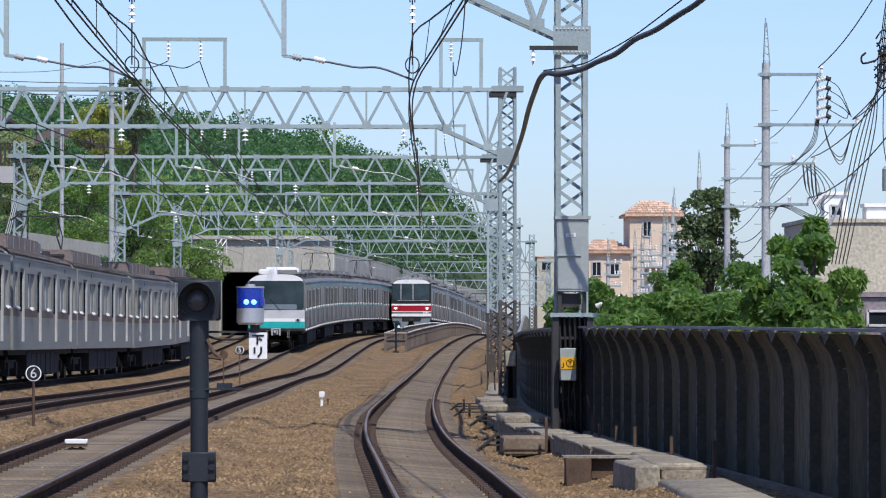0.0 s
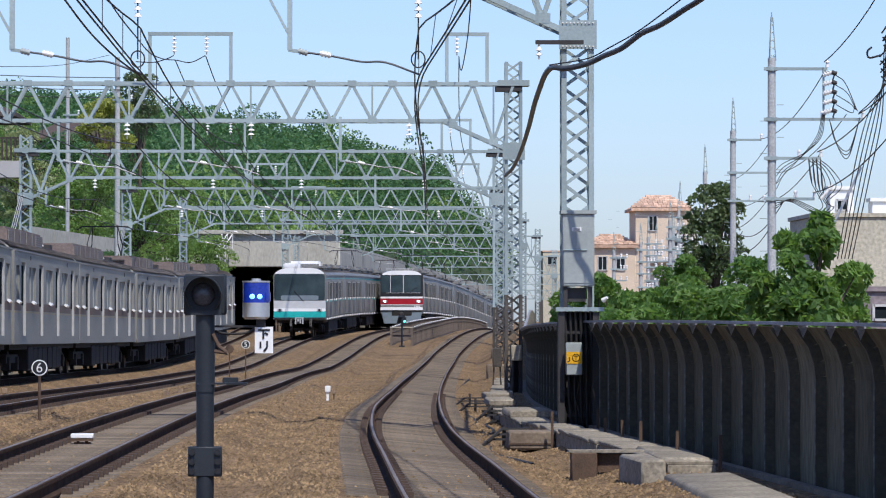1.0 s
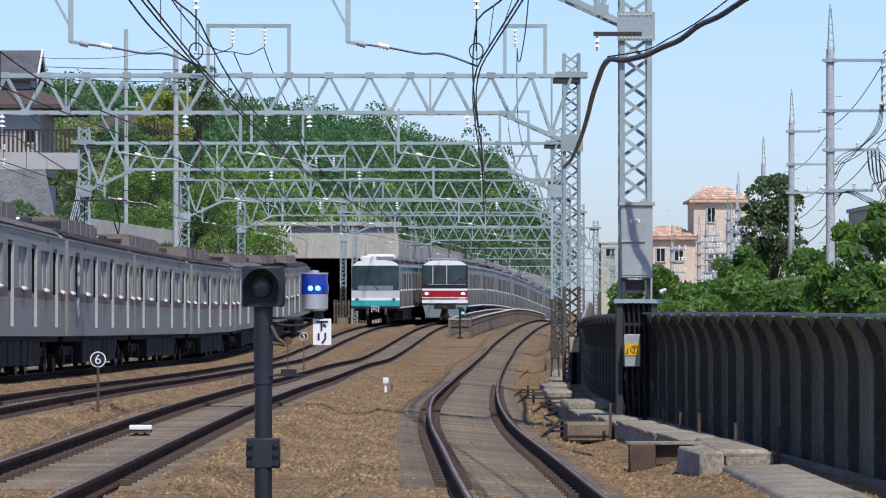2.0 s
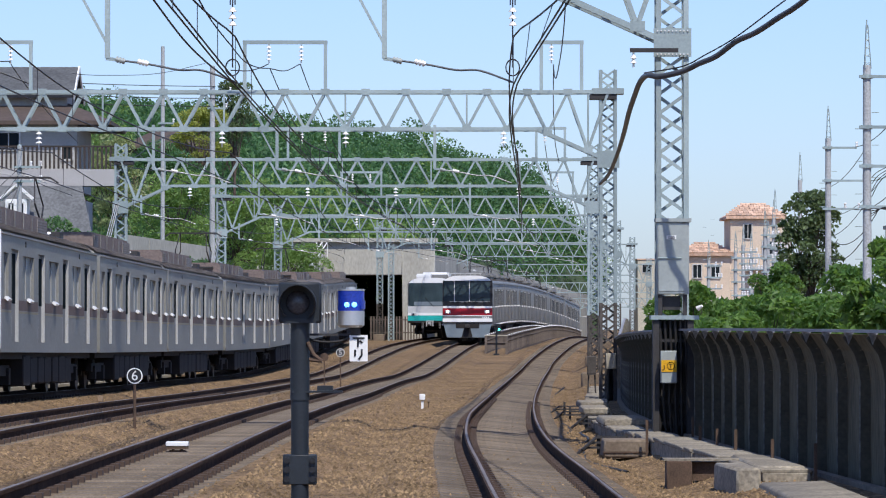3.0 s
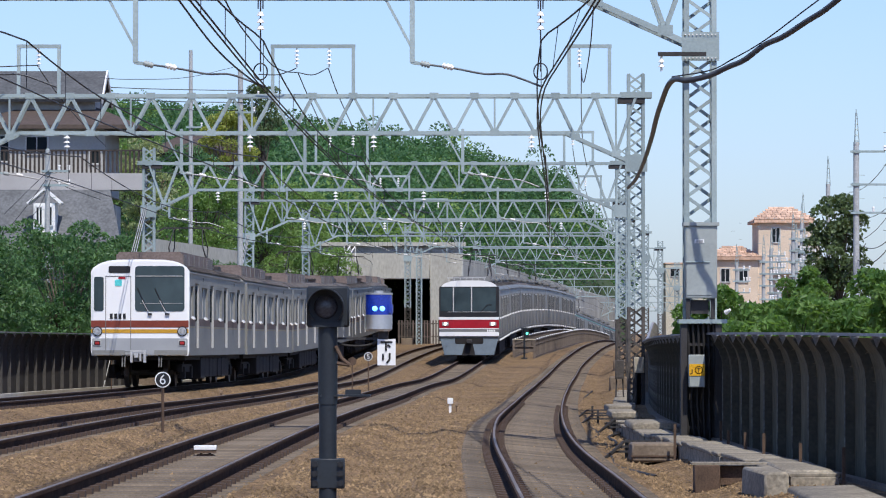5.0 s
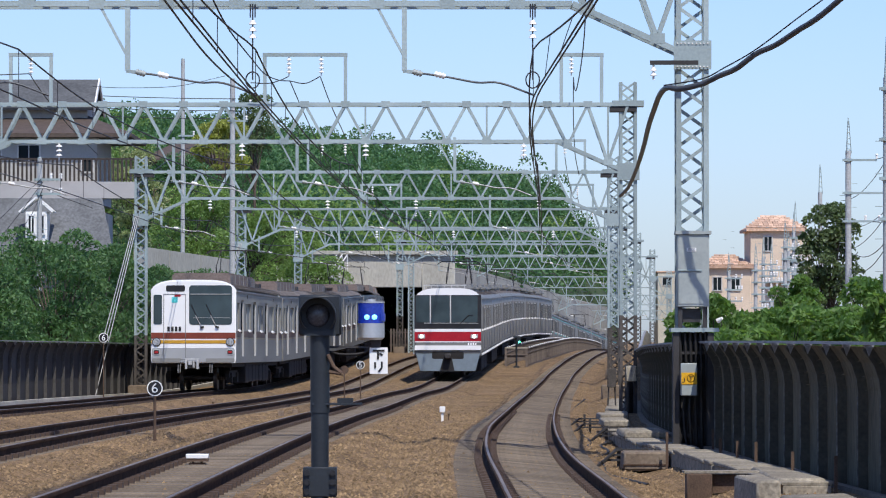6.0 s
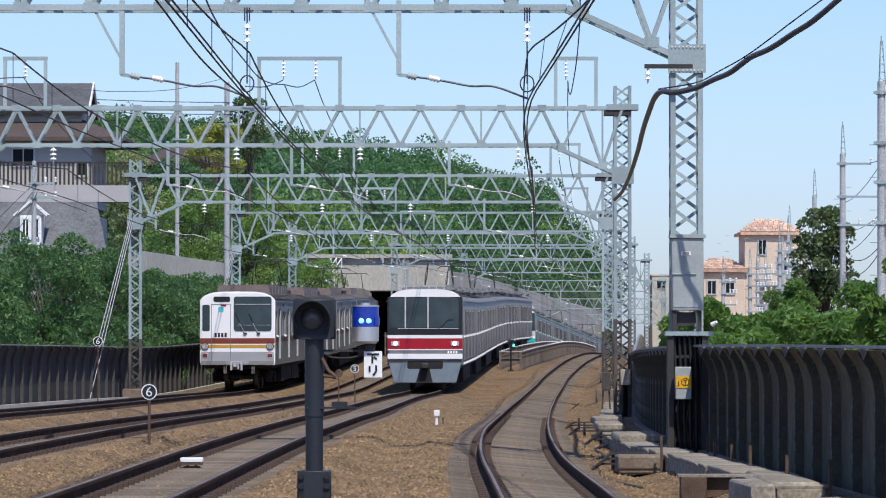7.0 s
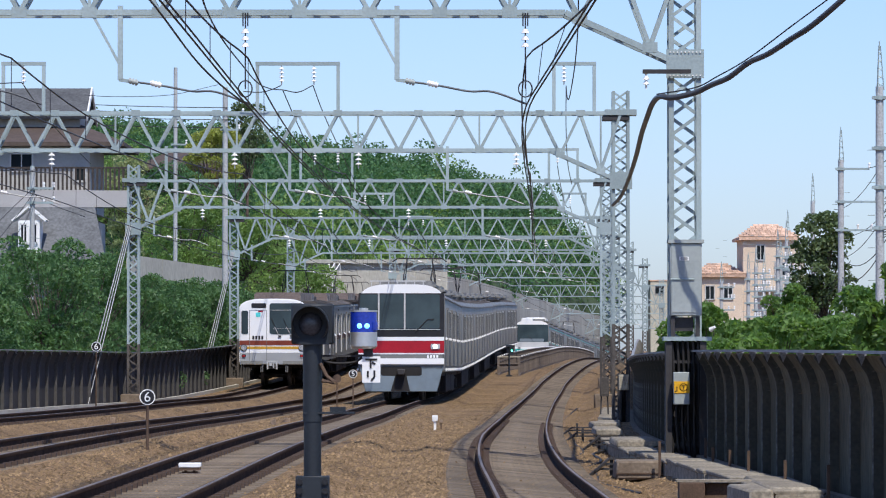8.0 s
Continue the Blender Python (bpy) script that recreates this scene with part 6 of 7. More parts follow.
def make_hanger(x, z1, z0, label):
    """Insulated hanger on the near gantry that holds the wires over a track, with a loop at its foot."""
    th = thing("wire_hanger", pose(x, 61.7, z0), label, "wire hanger", "wire hangers")
    hgt = z1 - z0
    bm = bmesh.new()
    rod(bm, (0, 0, 0.2), (0, 0, hgt), 0.012, None, 6)
    part("rod", bm, "wire", th)
    bm = bmesh.new()
    for k in range(3):
        zz = hgt * 0.62 + 0.10 * k
        rod(bm, (0, 0, zz), (0, 0, zz + 0.06), 0.062, 0.03, 10)
    part("insulator", bm, "porcelain", th, "pale porcelain insulator discs")
    for sx in (-0.035, 0.035):
        bm = bmesh.new()
        rod(bm, (sx, 0, hgt * 0.62 + 0.30), (sx, 0, hgt), 0.011, None, 6)
        part("shackle", bm, "wire", th)
    pts = [(0.10 * math.sin(2 * math.pi * i / 16), 0, 0.2 + 0.12 * -math.cos(2 * math.pi * i / 16)) for i in range(17)]
    wire("loop", pts, 0.011, "wire", th)


make_hanger(1.20, 6.25, 4.94, "dark insulated hanger with a wire loop over the curving track")
make_hanger(-2.88, 6.25, 4.94, "dark insulated hanger with a wire loop over the inner track")


# ---------------------------------------------------------------- tunnel mouth and retaining walls
def make_portal():
    th = thing("tunnel_portal", pose(-4.5, 285, ground_z(0, 285)), "concrete tunnel mouth of the far outer track", "tunnel portal", kind="structure")
    hgt, wl, wr, top = 4.35, -2.75, 2.6, 6.6
    for nm, x0, x1, z0, z1 in (("left_pier", wl - 4.5, wl, -0.5, top), ("right_pier", wr, wr + 2.2, -0.5, top), ("lintel", wl, wr, hgt, top)):
        bm = bmesh.new()
        box(bm, ((x0 + x1) / 2, 0.6, (z0 + z1) / 2), (x1 - x0, 1.2, z1 - z0))
        bevelled(bm, 0.05)
        part(nm, bm, "concrete2", th)
    bm = bmesh.new()
    box(bm, (-1.0, 0.45, top + 0.1), (12.0, 1.5, 0.25))
    part("coping", bm, "concrete2", th)
    # linings in near-black, the tunnel's shade put into their colour
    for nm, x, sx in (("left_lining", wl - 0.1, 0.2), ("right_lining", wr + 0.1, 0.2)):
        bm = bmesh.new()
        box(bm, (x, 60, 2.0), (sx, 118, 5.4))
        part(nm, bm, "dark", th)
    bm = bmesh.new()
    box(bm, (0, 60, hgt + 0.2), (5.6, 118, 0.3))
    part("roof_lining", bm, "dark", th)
    # added dark sheet closes the tunnel where only shade would show
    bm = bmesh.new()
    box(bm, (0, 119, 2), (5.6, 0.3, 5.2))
    part("back_shade_sheet", bm, "dark", th)
    # sloping wing wall
    bm = bmesh.new()
    V = [(-2.9, -0.6, 5.6), (-2.9, -0.6, -0.5), (-6.5, -14, -0.5), (-6.5, -14, 1.0)]
    a = [bm.verts.new(v) for v in V]
    b = [bm.verts.new((x - 0.5, y, z)) for x, y, z in V]
    bm.faces.new(a)
    bm.faces.new(list(reversed(b)))
    for i in range(4):
        bm.faces.new((a[i], b[i], b[(i + 1) % 4], a[(i + 1) % 4]))
    bmesh.ops.recalc_face_normals(bm, faces=bm.faces[:])
    part("wing_wall", bm, "concrete2", th)


make_portal()


def make_slat_fence():
    th = thing("slatted_fence", pose(-3.95, 282.5, ground_z(0, 282.5)), "brown slatted fence with pale tips before the tunnel mouth", "fence")
    bm = bmesh.new()
    box(bm, (0, 0, 0.78), (0.10, 0.04, 1.6))
    first = part("slat", bm, "rampslat", th)
    for k in range(1, 20):
        share("slat", first.data, th, Matrix.Translation((0.19 * k, 0, 0)))
    for z in (0.5, 1.35):
        bm = bmesh.new()
        box(bm, (1.8, 0.04, z), (3.8, 0.04, 0.07))
        part("rail", bm, "rampslat", th)


make_slat_fence()


def make_far_mast():
    th = thing("lattice_mast", Matrix(), "slim lattice steel mast before the tunnel mouth", "mast")
    lattice_mast(th, -2.55, 276, ground_z(0, 276) - 0.2, 6.6, 0.34, "shaft")


make_far_mast()


def make_stair_rail():
    th = thing("stair_rail", Matrix(), "pale steel rails of a stair climbing beside the tunnel mouth", "handrail")
    for dx in (0, 0.35, 0.7):
        bm = bmesh.new()
        rod(bm, (-9.5 + dx, 280, 3.9), (-7.6 + dx, 284, 6.9), 0.045, None, 6)
        for k in range(5):
            p = Vector((-9.5 + dx, 280, 3.9)).lerp(Vector((-7.6 + dx, 284, 6.9)), k / 4)
            rod(bm, p, p - Vector((0, 0, 1.1)), 0.03, None, 6)
        part("rail", bm, "porcelain", th)


make_stair_rail()


def wall_strip(name, fx, y0, y1, h0, h1, label, mt="concrete2", thick=0.5):
    th = thing(name, Matrix(), label, "retaining wall", kind="structure")
    y, L = y0, 8.0
    while y < y1:
        V, F = [], []
        for yy in (y + 0.03, y + L - 0.03):
            t = (yy - y0) / (y1 - y0)
            g = ground_z(0, yy)
            for dx, z in ((0, g - 1.0), (0, g + h0 + (h1 - h0) * t), (-thick, g + h0 + (h1 - h0) * t), (-thick, g - 1.0)):
                V.append((fx(yy) + dx, yy, z))
        F = [(0, 1, 5, 4), (1, 2, 6, 5), (2, 3, 7, 6), (3, 0, 4, 7), (0, 3, 2, 1), (4, 5, 6, 7)]
        raw("wall_panel", V, F, mt, th)
        y += L


wall_strip("retaining_wall", lambda y: TRACK["b"](y) - 2.7, 287, 470, 5.8, 8.5, "pale stained concrete retaining wall along the cutting")


# ---------------------------------------------------------------- wooded hill
def hill_z(x, y):
    """The hillside behind the cutting."""
    t = min(1.0, max(0.0, (y - 290) / 230.0))
    edge = TRACK["b"](min(y, 520)) - 4.5
    s = min(1.0, max(0.0, (edge - x) / 9.0))
    base = 5.0 + 19.8 * t ** 1.1
    fall = 1.0 - 0.27 * max(0.0, min(1.0, (x + 45) / 50.0)) - 0.045 * max(0.0, min(1.0, (x + 12) / 16.0)) - 0.24 * max(0.0, min(1.0, (x - 5) / 16.0))
    return base * fall * (0.3 + 0.7 * s ** 0.7)


def make_hill():
    V, F = [], []
    xs, ys = np.arange(-110, 31, 5.0), np.arange(288, 600, 8.0)
    for y in ys:
        for x in xs:
            lim = TRACK["b"](min(y, 520)) - 3.6
            xx = min(x, lim)
            V.append((xx, y, hill_z(xx, y) if xx < lim - 0.1 else ground_z(xx, y)))
    n = len(xs)
    for i in range(len(ys) - 1):
        for k in range(n - 1):
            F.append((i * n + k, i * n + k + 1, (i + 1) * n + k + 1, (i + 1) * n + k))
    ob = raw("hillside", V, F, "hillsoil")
    tagged(ob, "undergrowth of the wooded hillside, shade put into its colour", "hillside", kind="structure")
    rng = np.random.default_rng(3)
    dark, light = [], []
    for y in np.arange(296, 580, 7.0):
        for x in np.arange(-75, 28, 5.0):
            px, py = x + rng.uniform(-2, 2), y + rng.uniform(-3, 3)
            if px > TRACK["b"](min(py, 520)) - 5:
                continue
            z = hill_z(px, py)
            r = rng.uniform(2.2, 3.8)
            tgt = light if (py < 330 and rng.random() < 0.6) or rng.random() < 0.12 else dark
            hh = rng.uniform(1.5, 4.0)
            tgt.append((px, py, z + hh, r, r, r * rng.uniform(0.7, 1.0)))
            for _ in range(4):
                q = rng.normal(size=3)
                tgt.append((px + q[0] * r * 0.5, py + q[1] * r * 0.5, z + hh + abs(q[2]) * r * 0.4, r * 0.5, r * 0.5, r * 0.45))
    for nm, blobs, mt, cnt, lab in (("woodland", dark, "leaf_hill", 430000, "dense green broadleaf wood covering the hill"), ("young_trees", light, "leaf_light", 70000, "young trees on the lower hillside, colour brightened for haze")):
        V, F = leaves(rng, blobs, cnt, 0.38)
        tagged(raw(nm, V, F, mt), lab, "trees", kind="stuff")


make_hill()


def make_tree(x, y, g, crown, count, size, mt, label, trunk_r=0.14, cat="tree", seed=1, group=""):
    """Tapered trunk, limbs to each clump, and a crown of separate leaves."""
    th = thing("tree", pose(x, y, g), label, cat, group)
    rng = np.random.default_rng(seed)
    top = max(b[2] for b in crown)
    bm = bmesh.new()
    rod(bm, (0, 0, -0.2), (0.05, 0, top * 0.55), trunk_r, trunk_r * 0.55, 9)
    for b in crown:
        rod(bm, (0.03, 0, top * 0.3), (b[0], b[1], b[2]), trunk_r * 0.35, trunk_r * 0.12, 6)
    part("trunk", bm, "bark", th)
    V, F = leaves(rng, crown, count, size, 0.2 if size < 0.2 else 0.28)
    raw("crown", V, F, mt, th)
    return th


def clumps(rng, n, rx, ry, z0, z1, r0, r1):
    out = []
    for _ in range(n):
        a = rng.uniform(0, 2 * math.pi)
        q = math.sqrt(rng.random())
        z = rng.uniform(z0, z1)
        k = 1 - 0.35 * ((z - z0) / (z1 - z0)) ** 2
        r = rng.uniform(r0, r1)
        out.append((q * rx * k * math.cos(a), q * ry * k * math.sin(a), z, r, r, r * 0.8))
    return out


# broadleaf tree and shrubs beyond the right-hand barrier
rng0 = random.Random(21)
make_tree(8.25, 74, -0.4, clumps(rng0, 26, 1.25, 1.2, 0.6, 2.1, 0.22, 0.45) + clumps(rng0, 12, 0.62, 0.8, 2.0, 3.25, 0.16, 0.34) + [(-0.75, 0, 2.35, 0.25, 0.3, 0.2), (0.85, 0.2, 2.5, 0.3, 0.3, 0.22), (0.25, 0, 3.4, 0.2, 0.25, 0.22)], 13500, 0.19, "leaf_tree", "bushy broadleaf tree with glossy drooping leaves", 0.12, seed=2)
for x, y, w, hh, s in ((5.6, 82, 0.9, 1.9, 4), (6.6, 84, 1.0, 2.3, 5), (7.3, 80, 0.9, 2.2, 6), (5.9, 95, 1.2, 2.6, 7), (7.6, 96, 1.3, 2.7, 8), (9.6, 82, 1.2, 2.4, 9), (4.95, 78, 0.6, 1.7, 10)):
    make_tree(x, y, -0.5, clumps(rng0, 20, w, w, 0.7, hh, 0.25, 0.45), 6500, 0.15, "leaf_tree", "green broadleaf shrub crowding behind the noise barrier", 0.07, "shrub", s, "shrubs behind the noise barrier")
make_tree(19.3, 215, 0, clumps(rng0, 70, 1.7, 1.5, 1.6, 7.9, 0.3, 0.62), 9500, 0.22, "leaf_dark", "dark conifer between the utility poles", 0.10, seed=12)
for x, y, hh, s in ((12.5, 142, 3.6, 13), (14.6, 146, 4.4, 14), (10.2, 108, 2.9, 15), (9.0, 112, 2.8, 16), (11.8, 110, 3.0, 17), (8.0, 118, 2.9, 18), (16.6, 205, 5.2, 19)):
    make_tree(x, y, -0.6, clumps(rng0, 18, 1.5, 1.5, 0.9, hh - 0.5, 0.35, 0.6), 5200, 0.20, "leaf_tree", "green tree behind the barrier", 0.12, seed=s, group="trees beyond the barrier")

# tall hedge behind the left-hand barrier
for k in range(20):
    y = 128 + 5.2 * k
    x = left_fence_x(y) - 2.4 - (k % 2) * 0.7
    hh = (4.9, 5.3, 5.0, 4.7, 5.2, 5.0, 4.8, 4.6, 4.4, 4.2, 4.0, 4.3, 4.0, 4.2, 4.5, 4.3, 4.6, 4.4, 4.7, 4.5)[k]
    make_tree(x - (1.2 if k < 4 else 0), y, -0.6, clumps(rng0, 62, 2.1, 2.4, 0.5, hh + 0.35, 0.28, 0.66), 11500, 0.17, "leaf_hedge", "dense dark green evergreen of the lineside hedge", 0.07, "hedge", 30 + k, "lineside hedge")
# pale-leaved trees on the bank before the hill, haze put into the palest colour
for x, y, g, hh, mt, s in ((-14.5, 240, 4.2, 5.5, "leaf_light", 51), (-17.5, 250, 5.0, 6.5, "leaf_hill", 52), (-12.0, 262, 4.0, 5.0, "leaf_light", 53), (-20.5, 262, 6.5, 7.5, "leaf_light", 54), (-9.6, 275, 2.6, 4.2, "leaf_light", 55), (-24, 275, 7.0, 8.0, "leaf_hill", 56), (-15, 280, 6.0, 7.0, "leaf_hill", 57), (-11, 290, 6.0, 4.5, "leaf_light", 58)):
    make_tree(x, y, g, clumps(rng0, 26, 2.6, 2.6, 1.0, hh, 0.7, 1.2), 13000, 0.19, mt, "leafy tree on the bank below the hill", 0.16, seed=s, group="trees on the bank")


make_tree(-15.2, 205, 4.5, clumps(rng0, 30, 1.5, 1.5, 1.0, 6.0, 0.3, 0.6), 6500, 0.17, "leaf_cream", "pale shrub with cream young leaves beside the grey house", 0.1, "shrub", 74)
# golden and dark crowns with a low roof on the skyline
make_tree(-14.1, 258, 8.0, clumps(rng0, 44, 1.7, 1.4, 3.4, 6.5, 0.3, 0.6), 9000, 0.17, "leaf_gold", "golden-leaved round tree on the skyline", 0.14, seed=71)
make_tree(-14.0, 250, 5.0, clumps(rng0, 36, 2.2, 1.8, 1.5, 6.0, 0.5, 0.9), 11000, 0.18, "leaf_hill", "leafy tree below the golden one on the bank", 0.14, seed=75)
make_tree(-12.4, 268, 8.0, clumps(rng0, 20, 1.0, 1.0, 4.5, 8.4, 0.4, 0.7), 5000, 0.19, "leaf_dark", "dark round tree on the skyline", 0.12, seed=72)
make_tree(-21.0, 226, 8.0, clumps(rng0, 30, 1.8, 1.8, 1.0, 5.6, 0.4, 0.8), 7000, 0.18, "leaf_hill", "leafy tree beside the grey house", 0.14, seed=73)


def make_bank():
    """The grassy bank that climbs from the left-hand barrier to the houses and the hill."""
    V, F = [], []
    ys = np.arange(120, 300, 6.0)
    prof = [(-0.6, -0.2), (-4.0, 0.6), (-7.0, 3.2), (-11, 4.8), (-20, 6.0), (-60, 8.0)]
    for y in ys:
        t = min(1.0, max(0.0, (y - 120) / 60))
        for dx, z in prof:
            V.append((left_fence_x(y) + dx, y, ground_z(0, y) + z * t + noise.noise((dx, y * 0.1, 1)) * 0.2))
    n = len(prof)
    for i in range(len(ys) - 1):
        for k in range(n - 1):
            F.append((i * n + k, (i + 1) * n + k, (i + 1) * n + k + 1, i * n + k + 1))
    # the bank's dark green has the shade below the foliage painted in
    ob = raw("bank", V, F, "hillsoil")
    tagged(ob, "dark overgrown bank behind the noise barrier", "bank", kind="structure")


make_bank()


def make_guard_wall():
    th = thing("road_parapet", Matrix(), "pale concrete parapet with a rail above the bank", "parapet", kind="structure")
    for k in range(3):
        a = Vector((-16.5 + 1.42 * k, 222 + 4.4 * k, 5.62 - 0.16 * k))
        b = a + Vector((1.4, 4.34, -0.158))
        bm = bmesh.new()
        bar(bm, a, b, 0.2, 1.1)
        part("parapet_panel", bm, "concrete2", th)
        bm = bmesh.new()
        bar(bm, a + Vector((0, 0, 0.5)), b + Vector((0, 0, 0.5)), 0.06, 0.06)
        bar(bm, a + Vector((0, 0, 0.2)), a + Vector((0, 0, 0.5)), 0.06, 0.06)
        part("parapet_rail", bm, "white", th)


make_guard_wall()


# ---------------------------------------------------------------- houses
def pane(th, x, y, z, w, hh, frame_mt="winframe", glass="glass"):
    bm = bmesh.new()
    for sx in (-1, 1):
        box(bm, (x + sx * w / 2, y - 0.03, z), (0.07, 0.1, hh + 0.07))
    for sz in (-1, 1):
        box(bm, (x, y - 0.03, z + sz * hh / 2), (w, 0.1, 0.07))
    box(bm, (x, y - 0.02, z), (0.05, 0.06, hh))
    fr = part("window", bm, frame_mt, th)
    bm = bmesh.new()
    box(bm, (x, y - 0.005, z), (w - 0.06, 0.04, hh - 0.06))
    part("pane", bm, glass, fr)


def hip_roof(bm, x0, x1, y0, y1, z0, z1, over=0.5, ridge=0.35):
    a = [(x0 - over, y0 - over, z0), (x1 + over, y0 - over, z0), (x1 + over, y1 + over, z0), (x0 - over, y1 + over, z0)]
    low = [bm.verts.new((x, y, z - 0.18)) for x, y, z in a]
    mid = [bm.verts.new(v) for v in a]
    ym, w = (y0 + y1) / 2, x1 - x0
    r0, r1 = bm.verts.new((x0 + w * ridge, ym, z1)), bm.verts.new((x1 - w * ridge, ym, z1))
    bm.faces.new(list(reversed(low)))
    for i in range(4):
        bm.faces.new((low[i], low[(i + 1) % 4], mid[(i + 1) % 4], mid[i]))
    bm.faces.new((mid[0], mid[1], r1, r0))
    bm.faces.new((mid[1], mid[2], r1))
    bm.faces.new((mid[2], mid[3], r0, r1))
    bm.faces.new((mid[3], mid[0], r0))


def tile_rows(th, x0, x1, y0, z0, y1, z1, mt, rows=7):
    """Courses of roofing laid over the front slope."""
    for k in range(rows):
        t0, t1 = k / rows, (k + 1) / rows
        bm = bmesh.new()
        a0, a1 = x0 + (x1 - x0) * 0.34 * t0, x1 - (x1 - x0) * 0.34 * t0
        n = max(4, int((a1 - a0) / 0.32))
        for i in range(n):
            xa = a0 + (a1 - a0) * (i + 0.5) / n
            p, q = (xa, y0 + (y1 - y0) * t0, z0 + (z1 - z0) * t0 + 0.05), (xa, y0 + (y1 - y0) * t1, z0 + (z1 - z0) * t1 + 0.03)
            bar(bm, p, q, (a1 - a0) / n * 0.92, 0.06)
        part("tile_course", bm, mt, th)


def make_house_pink():
    th = thing("house", pose(0.33, 280, -0.5), "peach stucco house with an orange tiled roof", "house", "houses beyond the barrier")
    for nm, x0, x1, y1, z1 in (("wall", 19.5, 22.9, 6, 9.0), ("wing_wall", 16.6, 19.5, 7, 6.6)):
        bm = bmesh.new()
        box(bm, ((x0 + x1) / 2, y1 / 2, z1 / 2), (x1 - x0, y1, z1))
        bevelled(bm, 0.03)
        part(nm, bm, "stucco", th)
    for x0, x1, y1, z0, z1 in ((19.5, 22.9, 6, 9.05, 9.95), (16.6, 19.4, 7, 6.6, 7.35)):
        bm = bmesh.new()
        hip_roof(bm, x0, x1, 0, y1, z0, z1, 0.3)
        rf = part("roof", bm, "tile", th)
        tile_rows(rf, x0 - 0.3, x1 + 0.3, -0.3, z0, y1 / 2, z1, "tile", 6)
    pane(th, 20.65, 0, 8.05, 0.55, 1.0)
    pane(th, 22.0, 0, 6.9, 0.8, 1.0)
    pane(th, 18.5, 0, 5.4, 0.6, 0.9)
    pane(th, 17.3, 0, 5.4, 0.6, 0.9)
    bm = bmesh.new()
    box(bm, (21.6, -0.5, 5.6), (2.2, 1.0, 0.15))
    for k in range(9):
        box(bm, (20.55 + 0.26 * k, -0.95, 6.05), (0.05, 0.05, 0.9))
    box(bm, (21.6, -0.95, 6.5), (2.2, 0.08, 0.08))
    part("balcony", bm, "winframe", th)


make_house_pink()


def make_house_left():
    th = thing("house", pose(-17.4, 192, 5.65), "warm grey rendered house with a dark slate roof and balcony", "house", "houses on the bank")
    bm = bmesh.new()
    box(bm, (-1.45, 4, 3.35), (5.7, 8, 3.1))
    bevelled(bm, 0.03)
    part("wall", bm, "greywall", th)
    bm = bmesh.new()
    hip_roof(bm, -4.3, 2.3, 0, 8, 4.95, 6.1, 0.7, 0.3)
    part("roof", bm, "brownroof", th)
    bm = bmesh.new()
    box(bm, (-3.6, 5, 6.0), (8.6, 4.4, 0.8))
    part("upper_wall", bm, "greywall", th)
    bm = bmesh.new()
    for y0, y1 in ((2.2, 5.0), (7.8, 5.0)):
        bar(bm, (-3.45, y0, 6.2), (-3.45, y1, 7.65), 9.0, 0.14)
    part("upper_roof", bm, "slate", th)
    bm = bmesh.new()
    for y0, y1 in ((2.15, 5.0), (7.85, 5.0)):
        bar(bm, (1.08, y0, 6.16), (1.08, y1, 7.66), 0.07, 0.24)
    part("verge_board", bm, "white", th)
    bm = bmesh.new()
    v = [bm.verts.new(p) for p in ((0.7, 2.7, 6.35), (0.7, 7.3, 6.35), (0.7, 5.0, 7.5), (0.5, 2.7, 6.35), (0.5, 7.3, 6.35), (0.5, 5.0, 7.5))]
    for q in ((0, 1, 2), (5, 4, 3), (0, 3, 4, 1), (1, 4, 5, 2), (2, 5, 3, 0)):
        bm.faces.new([v[i] for i in q])
    part("gable", bm, "greywall", th)
    pane(th, -1.7, 0, 4.05, 1.0, 0.8)
    pane(th, 0.95, 0, 3.5, 0.5, 0.6)
    pane(th, -3.4, 0, 3.9, 0.9, 1.2)
    bm = bmesh.new()
    box(bm, (-0.4, -0.7, 2.35), (7.4, 1.5, 0.75))
    part("balcony_slab", bm, "balcony", th, "pale plastered balcony edge")
    bm = bmesh.new()
    box(bm, (-0.4, -1.4, 3.75), (7.4, 0.06, 0.08))
    br = part("balcony_rail", bm, "brownrail", th)
    for k in range(38):
        bm = bmesh.new()
        box(bm, (-4.0 + 0.195 * k, -1.4, 3.25), (0.09, 0.04, 1.0))
        part("baluster", bm, "brownrail", br)
    # lower wing with a slate roof and a white dormer
    bm = bmesh.new()
    box(bm, (-1.9, 1.2, -0.6), (7.4, 5.2, 3.9))
    part("lower_wall", bm, "greywall", th)
    bm = bmesh.new()
    V = [(-5.6, -4.1, -0.7), (2.5, -4.1, -0.7), (1.75, -1.5, 1.98), (-5.6, -1.5, 1.98)]
    a = [bm.verts.new(v) for v in V]
    b = [bm.verts.new((x, y + 0.1, z - 0.2)) for x, y, z in V]
    bm.faces.new(a)
    bm.faces.new(list(reversed(b)))
    for i in range(4):
        bm.faces.new((a[i], b[i], b[(i + 1) % 4], a[(i + 1) % 4]))
    bmesh.ops.recalc_face_normals(bm, faces=bm.faces[:])
    lr = part("lower_roof", bm, "slate", th)
    bm = bmesh.new()
    box(bm, (-0.95, -3.4, 0.55), (0.95, 1.6, 1.5))
    dm = part("dormer", bm, "white", th, "white painted dormer")
    bm = bmesh.new()
    for s in (-1, 1):
        bar(bm, (-0.95, -3.7, 1.92), (-0.95 + s * 0.75, -3.7, 1.28), 1.3, 0.09, up=(0, 0, 1))
    part("dormer_roof", bm, "white", dm)
